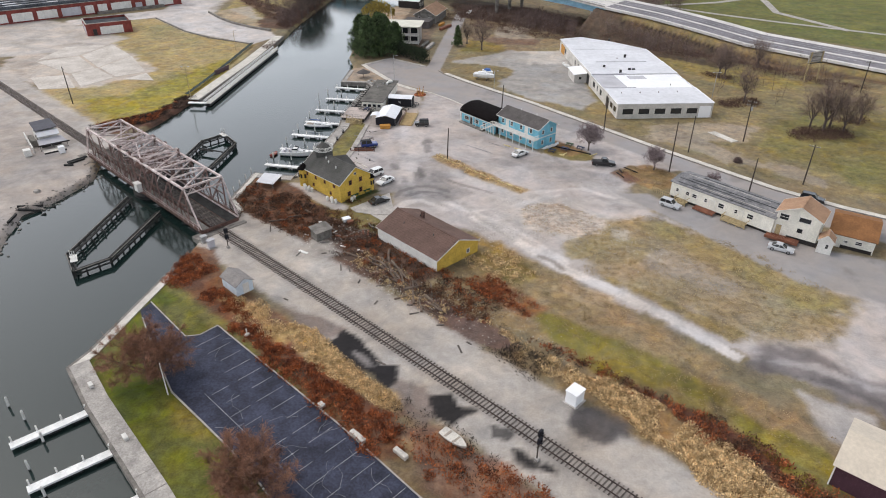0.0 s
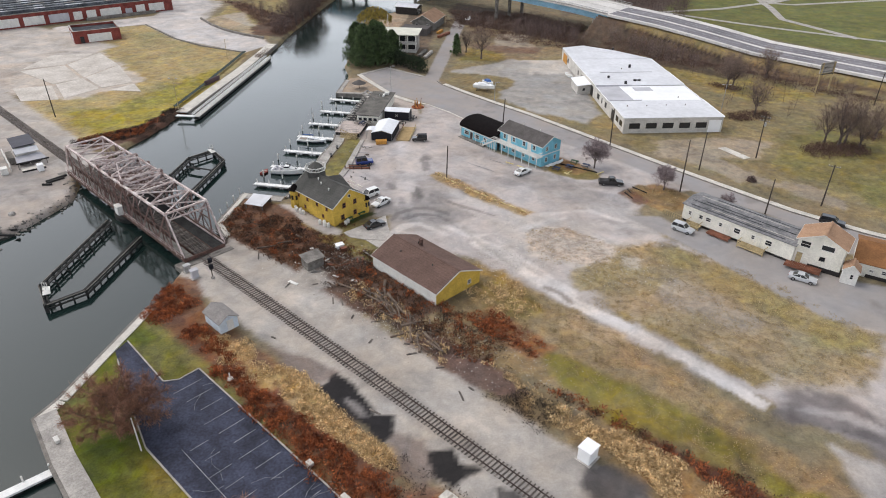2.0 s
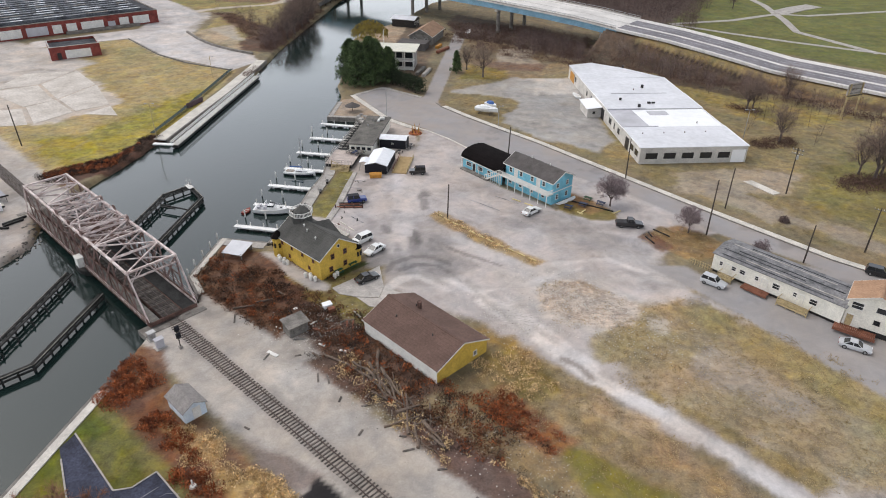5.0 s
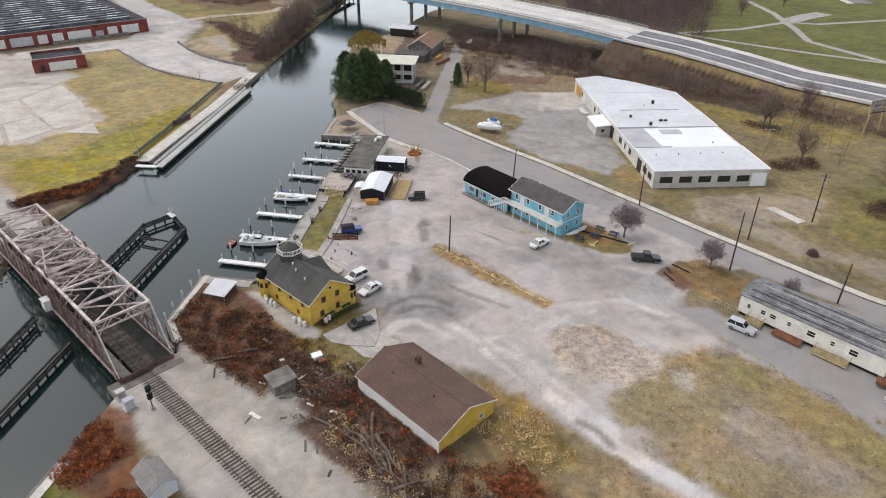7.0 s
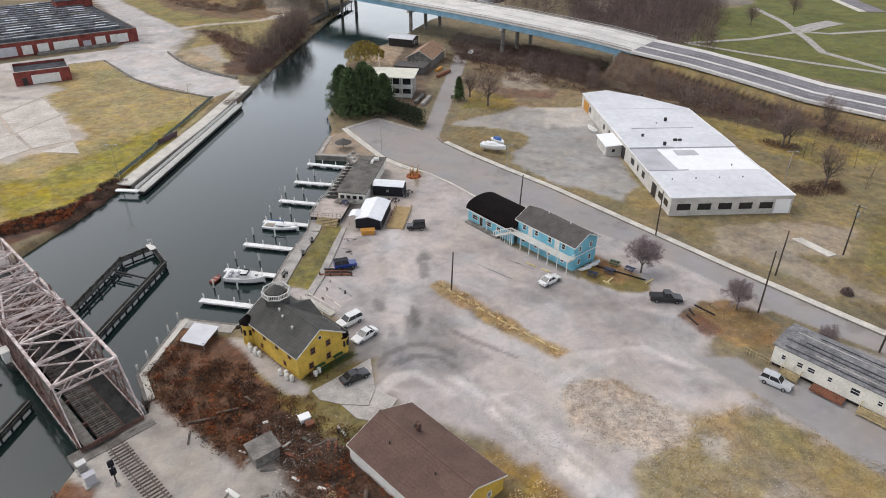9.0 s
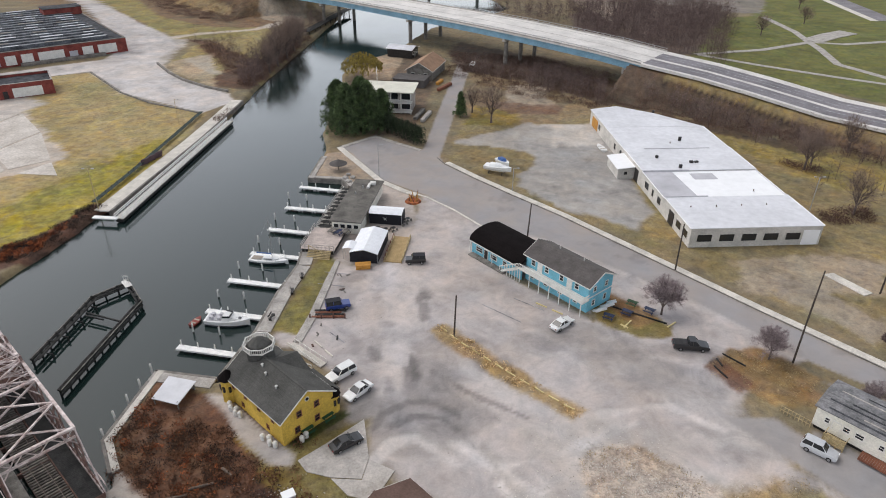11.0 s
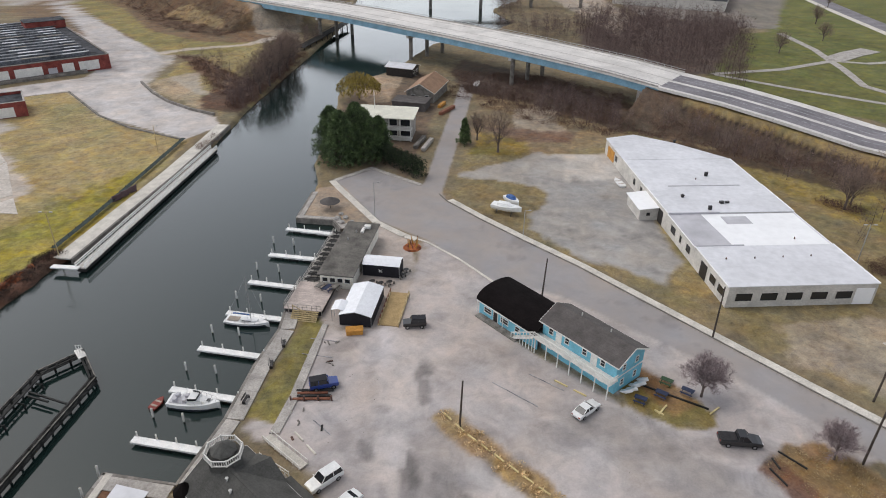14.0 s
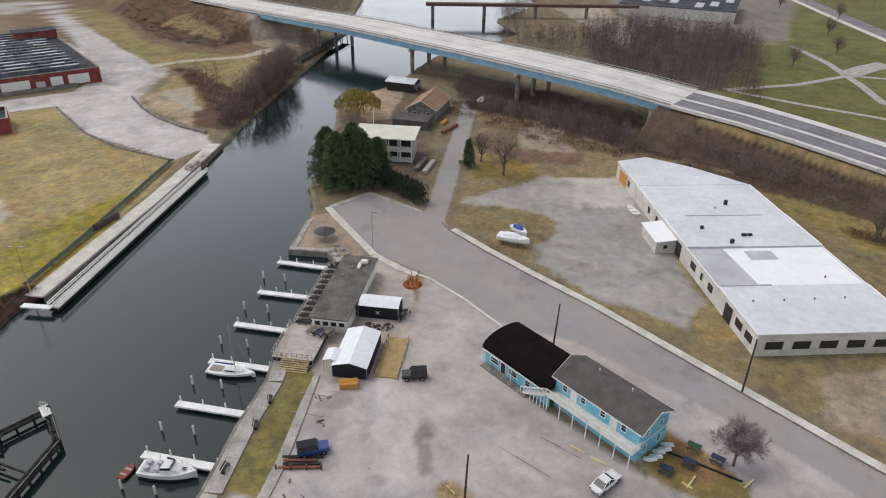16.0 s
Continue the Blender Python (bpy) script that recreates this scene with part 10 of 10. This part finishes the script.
def factory():
    """Corner at the origin; the front runs along -x, the roof back along +y."""
    h = thing("brick_factory", pose(-127.6, 349.4, 0, 0, 0, 39), "long red brick factory with a dark monitor roof", "factory")
    L, D, H = 150.0, 88.0, 5.4
    b = BM()
    box(b, (-L / 2, 0.25, H / 2), (L, 0.5, H))
    box(b, (-0.25, D / 2, H / 2), (0.5, D - 1, H))
    box(b, (-L + 0.25, D / 2, H / 2), (0.5, D - 1, H))
    box(b, (-L / 2, D - 0.25, H / 2), (L, 0.5, H))
    part("wall", b, m_brick, h)
    b = BM()
    box(b, (-L / 2, D / 2, H - 0.25), (L - 1, D - 1, 0.3))
    part("roof", b, m_tar, h)
    b = BM()
    box(b, (-L / 2, 0.2, H + 0.1), (L + 0.2, 0.7, 0.2))
    box(b, (-0.2, D / 2, H + 0.1), (0.7, D, 0.2))
    part("coping", b, m_concrete_dark, h)
    for i in range(15):
        y = 5.0 + 5.5 * i
        b = BM()
        box(b, (-L / 2 - 1, y, H + 0.45), (L - 9, 2.2, 1.1))
        mo = part("roof_monitor", b, m_roof_felt, h)
        for k in range(9):
            b = BM()
            x = -10 - 15.4 * k + random.uniform(-2, 2)
            box(b, (x, y, H + 1.04), (random.uniform(4, 10), 1.9, 0.06))
            part("skylight", b, (m_roof_slate, m_concrete_dark, m_roof_slate, m_roof_greyish)[(i * 3 + k) % 4], mo)
    x = -4.0
    for i, w in enumerate((7.0, 4.0, 3.0, 9.0, 4.0, 3.6, 8.0, 8.0, 8.0, 8.0, 8.0, 8.0, 8.0, 8.0, 8.0)):
        b = BM()
        box(b, (x - w / 2, -0.06, 2.3 if w > 3.5 else 1.7), (w, 0.14, 3.4 if w > 3.5 else 2.6))
        part("panel_door", b, m_trim_white if i % 4 != 2 else m_roof_greyish, h)
        x -= w + 1.8
    b = BM()
    box(b, (-24, -1.2, 0.5), (30, 2.2, 1.0))
    part("loading_dock", b, m_concrete_dark, h)
    b = BM()
    box(b, (-8, 70, H + 1.6), (16, 9, 3.2))
    part("penthouse", b, m_brick, h)
    b = BM()
    box(b, (-8, 70, H + 3.3), (16.6, 9.6, 0.2))
    part("penthouse_roof", b, m_tar, h)


factory()


def yard_house():
    """The house's long axis points to the water: roof, then two lean-to roofs, then an apron, each a step lower."""
    h = thing("trackside_office", pose(-100.35, 169.9, 0, 0, 0, -51), "white trackside office with a dark roof and stepped lean-tos", "building")
    b = BM()
    box(b, (0.2, 0, 1.8), (7.4, 4.3, 3.8))
    part("wall", b, m_trim_white, h)
    b = BM()
    plate(b, [(-3.9, -2.45, 4.1), (3.9, -2.45, 4.1), (3.9, 2.45, 4.3), (-3.9, 2.45, 4.3)], 0.16)
    part("roof", b, SM("slate_blue_roof", (0.05, 0.05, 0.068), 0.7, 0.1, 2.0, 0.2), h)
    b = BM()
    plate(b, [(3.95, -2.5, 3.75), (5.6, -2.5, 3.0), (5.6, 2.5, 3.0), (3.95, 2.5, 3.75)], 0.12)
    lean = part("lean_to_roof", b, m_roof_white, h, "white sloping lean-to roof")
    for y in (-2.3, 0, 2.3):
        b = BM()
        box(b, (5.45, y, 1.45), (0.14, 0.14, 3.0))
        part("post", b, m_trim_white, lean)
    b = BM()
    box(b, (4.9, 0, 1.0), (0.14, 4.6, 2.1))
    part("porch_wall", b, m_dark_panel, h)
    b = BM()
    plate(b, [(5.3, -2.7, 2.35), (7.7, -2.9, 1.5), (7.7, 3.5, 1.5), (5.3, 2.7, 2.35)], 0.12)
    low = part("lean_to_roof", b, m_roof_greyish, h, "pale weathered lower lean-to roof")
    b = BM()
    beam(b, (7.75, -3.2, 1.4), (7.75, 3.9, 1.4), 0.14, 0.34)
    part("fascia", b, m_dark_panel, low)
    for y in (-2.8, 0.2, 3.3):
        b = BM()
        box(b, (7.6, y, 0.7), (0.14, 0.14, 1.5))
        part("post", b, m_timber_grey, low)
    b = BM()
    for i in range(11):
        box(b, (7.95 + 0.21 * i, -0.1, 0.32), (0.19, 4.9, 0.08))
    part("apron", b, m_concrete_pale, h, "pale boarded apron")
    b = BM()
    beam(b, (10.25, -2.6, 0.14), (10.25, 2.4, 0.14), 0.12, 0.4)
    part("apron_skirt", b, m_dark_panel, h)
    for x in (0.2, 2.4, 4.4):
        for z in (1.2, 3.0):
            if x > 4 and z > 2:
                continue
            b = BM()
            box(b, (x - 1.2, -2.17, z), (0.9, 0.06, 0.9))
            part("window_pane", b, m_dark_panel, h)
    b = BM()
    for x in (-1.5, 1.5, 4.5, 7.5):
        beam(b, (x, -4.4, 0), (x, -4.4, 2.4 - 0.15 * x), 0.16)
    beam(b, (-1.5, -4.4, 2.6), (7.5, -4.4, 1.25), 0.22)
    beam(b, (-1.5, -4.4, 1.5), (7.5, -4.4, 0.6), 0.14)
    part("stair_frame", b, m_trim_white, h)
    b = BM()
    box(b, (1.2, -3.3, 0.9), (5.0, 1.2, 1.7))
    part("side_porch", b, m_timber_grey, h)


yard_house()
for _x, _y, _w, _dp, _ht, _mt, _nm, _lb in ((-92.4, 161.9, 1.5, 1.3, 1.5, m_roof_bright, "white_bin", "white bin beside the trackside office"), (-99.6, 159.6, 1.7, 1.5, 1.5, m_trim_white, "white_tank", "boxy white tank beside the trackside office")):
    _b1 = BM()
    box(_b1, (0, 0, _ht / 2), (_w, _dp, _ht))
    soften(_b1, 0.08)
    box(_b1, (0, 0, _ht + 0.04), (_w * 1.05, _dp * 1.05, 0.08))
    solid(_nm, _b1, _mt, _lb, "bin", pose(_x, _y, zone(_x, _y), 0, 0, -51))
for _p, _q3 in (((-87.8, 155.2), (-85.0, 159.0)), ((-87.3, 154.5), (-84.9, 157.6)), ((-87.8, 153.6), (-85.8, 153.9)), ((-87.0, 132.2), (-83.2, 134.8)), ((-86.2, 131.2), (-82.6, 132.8)), ((-84.2, 129.8), (-81.0, 131.6)), ((-82.4, 133.6), (-80.8, 135.0)), ((-85.8, 129.6), (-85.0, 125.4))):
    _b1 = BM()
    _v0, _v1 = Vector((*_p, zone(*_p) + 0.22)), Vector((*_q3, max(WATER_Z, zone(*_q3)) + 0.2))
    beam(_b1, _v0, _v1, 0.42, 0.4)
    solid("timber_baulk", _b1, m_timber_dark, "blackened timber baulk lying on the bank", "timber", None, "timber baulks")
random.seed(9)
for _x, _y in ((-86.7, 139.6), (-89, 128)):
    boulder(_x, _y, random.uniform(0.5, 1.1))
_so = Soup()
for _i in range(260):
    _k = random.random()
    _a2 = [(-82, 112), (-82.5, 117), (-85.6, 131), (-81.8, 137), (-78.6, 149), (-83, 158)]
    _j = min(4, int(_k * 5))
    _f2 = _k * 5 - _j
    _x = _a2[_j][0] + (_a2[_j + 1][0] - _a2[_j][0]) * _f2 + random.gauss(-0.2, 0.9)
    _y = _a2[_j][1] + (_a2[_j + 1][1] - _a2[_j][1]) * _f2 + random.gauss(0, 0.5)
    _r2 = random.uniform(0.08, 0.26)
    _c = Vector((_x, _y, max(WATER_Z, zone(_x, _y))))
    _o = [Vector((random.uniform(0.7, 1.2) * sx * _r2, random.uniform(0.7, 1.2) * sy * _r2, random.uniform(0.5, 0.9) * sz * _r2)) for sx in (-1, 1) for sy in (-1, 1) for sz in (-1, 1)]
    _k0 = len(_so.v)
    _so.v += [_c + o for o in _o]
    _so.f += [tuple(_k0 + q for q in f) for f in ((0, 1, 3, 2), (4, 6, 7, 5), (0, 4, 5, 1), (2, 3, 7, 6), (0, 2, 6, 4), (1, 5, 7, 3))]
tagged(new("bank_rubble", _so.mesh("bank_rubble", m_concrete_dark)), "broken stone rubble along the far bank", "rubble", kind="stuff")


# ---- houses upriver ----
def boathouse():
    h = thing("white_boathouse", pose(-15.8, 274.6, 0, 0, 0, -7), "two-storey white boathouse with open balconies", "boathouse")
    b = BM()
    box(b, (0, 3.6, 3.3), (15.4, 7.0, 6.9))
    # grey on a white building: shade behind the balconies is put into the colour
    part("wall", b, m_concrete, h)
    b = BM()
    plate(b, [(-8.7, -3.0, 6.85), (8.7, -3.0, 6.85), (8.7, 7.6, 7.2), (-8.7, 7.6, 7.2)], 0.25)
    part("roof", b, SM("cream_flat_roof", (0.66, 0.64, 0.54), 0.6, 0.05, 3.0, 0.4), h)
    for z in (3.3, 0.4):
        b = BM()
        box(b, (0, -1.2, z), (15.8, 2.8, 0.2))
        bl = part("balcony", b, m_trim_white, h)
        b = BM()
        beam(b, (-7.8, -2.5, z + 1.0), (7.8, -2.5, z + 1.0), 0.16)
        beam(b, (-7.8, -2.5, z + 0.5), (7.8, -2.5, z + 0.5), 0.1)
        for i in range(26):
            beam(b, (-7.8 + 15.6 * i / 25, -2.5, z), (-7.8 + 15.6 * i / 25, -2.5, z + 1.0), 0.08)
        part("balustrade", b, m_trim_white, bl)
    for i in range(6):
        b = BM()
        box(b, (-7.8 + 15.6 * i / 5, -2.5, 3.3), (0.24, 0.24, 7.0))
        part("post", b, m_trim_white, h)
    for z in (1.8, 4.8):
        for x in (-5.8, -2.0, 2.0, 5.8):
            window(h, pose(x, 0.1, z, 0, 0, 180), 2.9, 2.2, m_trim_white, False)
    b = BM()
    rod(b, (-4.0, 4.5, 7), (-4.0, 4.5, 12.5), 0.09)
    part("flagpole", b, m_trim_white, h)


boathouse()


def shore_house(name, m, lx, ly, ze, zr, wall_mat, roof_mat, label):
    h = thing(name, m, label, "house")
    b = BM()
    gable_walls(b, lx / 2, ly / 2, -0.3, ze, zr)
    part("wall", b, wall_mat, h)
    gable_roof(h, lx / 2, ly / 2, ze, zr, 0.5, roof_mat, 7)
    for x in (-lx * 0.25, lx * 0.25):
        window(h, pose(x, -ly / 2, ze * 0.55, 0, 0, 180), 1.4, 1.2)
    door(h, pose(0, -ly / 2, 0.05, 0, 0, 180))
    return h


shore_house("brown_shore_house", pose(-4.5, 318, 0, 0, 0, -16), 9.5, 17, 3.6, 6.2, m_timber_grey, SM("orange_tan_shingle", (0.32, 0.20, 0.13), 0.9, 0.1, 2.5, 0.25), "dark shore house with an orange-tan roof")
shore_house("white_roofed_cabin", pose(-14.5, 346, 0, 0, 0, 70), 7.0, 10.5, 3.4, 4.3, m_dark_panel, m_roof_white, "dark cabin with a white roof on the shore")
_b1 = BM()
box(_b1, (0, 0, 1.3), (11, 7, 2.6))
box(_b1, (0, 0, 2.7), (11.6, 7.6, 0.2))
solid("low_boat_shed", _b1, m_shingle_taupe, "low grey boat shed with a flat roof", "shed", pose(-9.5, 304, 0, 0, 0, -14))
for _x, _y, _r, _m2 in ((-5.8, 270, 75, m_timber_grey), (-3.6, 268, 75, m_concrete), (0.5, 306, 70, m_orange), (2.2, 300, 60, m_wood_red)):
    _b1 = BM()
    box(_b1, (0, 0, 0.5), (9 if _m2 is not m_orange else 5, 1.2, 1.0))
    soften(_b1, 0.1)
    solid("board_stack", _b1, _m2, "stack of boards beside the boathouses", "stack", pose(_x, _y, 0, 0, 0, _r), "board stacks")
dinghy("covered_launch", "white launch lying under the bridge", m_hull, 6.0, 2.0, pose(13.6, 333, 0.2, 0, 0, 75))

# ---- park paths and the far side ----
for _pts, _w in (([(108, 353), (140, 362), (168.7, 378), (182, 374), (260, 395)], 3), ([(109, 352), (128, 335), (150, 318), (200, 285)], 2.6), ([(173, 437), (172, 400), (168, 378), (166, 364), (160, 338), (175, 300)], 3.4), ([(198, 400), (185, 392), (170, 380)], 9)):
    _b1 = BM()
    ribbon(_b1, _pts, -_w / 2, _w / 2, -0.2, 0.06 + 0.02 * _w)
    solid("park_path", _b1, m_concrete, "pale concrete path across the park", "path", kind="structure")
_b1 = BM()
ribbon(_b1, [(235, 430), (243, 500), (257, 601), (280, 760)], -6, 6, -0.2, 0.1)
solid("park_road", _b1, m_highway, "road along the far side of the park", "road", kind="structure")
_b1 = BM()
ribbon(_b1, [(228, 430), (236, 500), (250, 601), (272, 760)], -2, 2, -0.2, 0.12)
solid("park_road_verge", _b1, m_concrete_pale, "pale verge beside the park road", "path", kind="structure")


def low_hall(m, lx, ly, h, wall, roof, label):
    t = thing("low_hall", m, label, "building")
    b = BM()
    box(b, (0, 0, h / 2 - 0.2), (lx, ly, h + 0.4))
    part("wall", b, wall, t)
    b = BM()
    box(b, (0, 0, h + 0.15), (lx + 0.8, ly + 0.8, 0.3))
    rf = part("roof", b, roof, t)
    for i in range(8):
        b = BM()
        box(b, (-lx * 0.42 + lx * 0.84 * i / 7, random.uniform(-0.3, 0.3) * ly, h + 0.45), (lx * 0.07, ly * 0.3, 0.4))
        part("skylight", b, m_roof_greyish, rf)
    return t


low_hall(pose(150, 540, 0, 0, 0, -24), 66, 62, 6, m_block, m_tar, "low grey hall behind the far woods")
low_hall(pose(150, 640, 0, 0, 0, -10), 90, 40, 7, m_brick, m_tar, "far low brick hall")
# an old railway bridge far upriver
_ob = thing("far_truss_bridge", pose(24, 505, 0, 0, 0, 2), "dark old girder bridge far upriver", "bridge")
_b1 = BM()
beam(_b1, (-34, 0, 7), (90, 0, 7), 5, 1.6)
part("girder", _b1, m_rust, _ob)
for _x in (-30, 0, 30, 60):
    _b1 = BM()
    rod(_b1, (_x, 0, -3), (_x, 0, 6.5), 1.0, n=10)
    part("pier", _b1, m_concrete_dark, _ob)


# a short timber trestle off the far bank
_tr = thing("timber_trestle", pose(-61, 383.8, 0, 0, 0, 78), "dark timber trestle running out from the far bank", "trestle")
_b1 = BM()
for _i in range(60):
    box(_b1, (0.5 + _i * 1.0, 0, 1.3), (0.9, 4.2, 0.25))
tagged(part("trestle_plank", _b1, m_timber_dark, _tr), kind="stuff")
for _i in range(9):
    for _y in (-1.7, 1.7):
        _b1 = BM()
        rod(_b1, (1 + 7 * _i, _y, -3), (1 + 7 * _i, _y, 1.3), 0.22, n=8)
        part("pile", _b1, m_timber_dark, _tr)
for _y in (-2.0, 2.0):
    _b1 = BM()
    beam(_b1, (0, _y, 2.2), (60, _y, 2.2), 0.12)
    part("rail", _b1, m_timber_dark, _tr)


# ---- loose stones and litter on the lot ----
def scatter(name, label, areas, count, r0, r1, seed, material):
    random.seed(seed)
    so = Soup()
    for cx, cy, rx, ry, rz, share in areas:
        c, s = math.cos(radians(rz)), math.sin(radians(rz))
        for _ in range(int(count * share)):
            u, v = random.gauss(0, 0.5) * rx, random.gauss(0, 0.5) * ry
            x, y = cx + u * c - v * s, cy + u * s + v * c
            r = random.uniform(r0, r1) * random.random() + r0
            k = len(so.v)
            p = Vector((x, y, 0.02))
            for _i in range(4):
                a = 1.57 * _i + random.uniform(-0.5, 0.5)
                so.v.append(p + Vector((math.cos(a) * r, math.sin(a) * r * random.uniform(0.5, 1), -0.06)))
            so.v.append(p + Vector((random.uniform(-0.3, 0.3) * r, random.uniform(-0.3, 0.3) * r, r * random.uniform(0.3, 0.8))))
            so.f += [(k, k + 1, k + 4), (k + 1, k + 2, k + 4), (k + 2, k + 3, k + 4), (k + 3, k, k + 4)]
    tagged(new(name, so.mesh(name, material)), label, "rubble", kind="stuff")


LOT = [(24, 131, 14, 7, -40, 1.0), (34, 118, 12, 8, -40, 0.4), (14, 124, 9, 6, -40, 0.5), (-18, 122, 7, 7, 0, 0.5), (-6, 104, 14, 4, -44, 0.5), (10, 96, 14, 5, -44, 0.4)]
scatter("pale_rubble", "pale broken rubble and litter on the gravel lot", LOT, 1500, 0.05, 0.17, 3, m_concrete_pale)
scatter("dark_rubble", "dark stones and clods on the gravel lot", LOT + [(31.5, 125, 3, 7, 0, 0.8), (-12, 165, 7, 14, 0, 0.3), (30, 150, 18, 8, -40, 0.2)], 130, 0.04, 0.12, 4, m_concrete_dark)
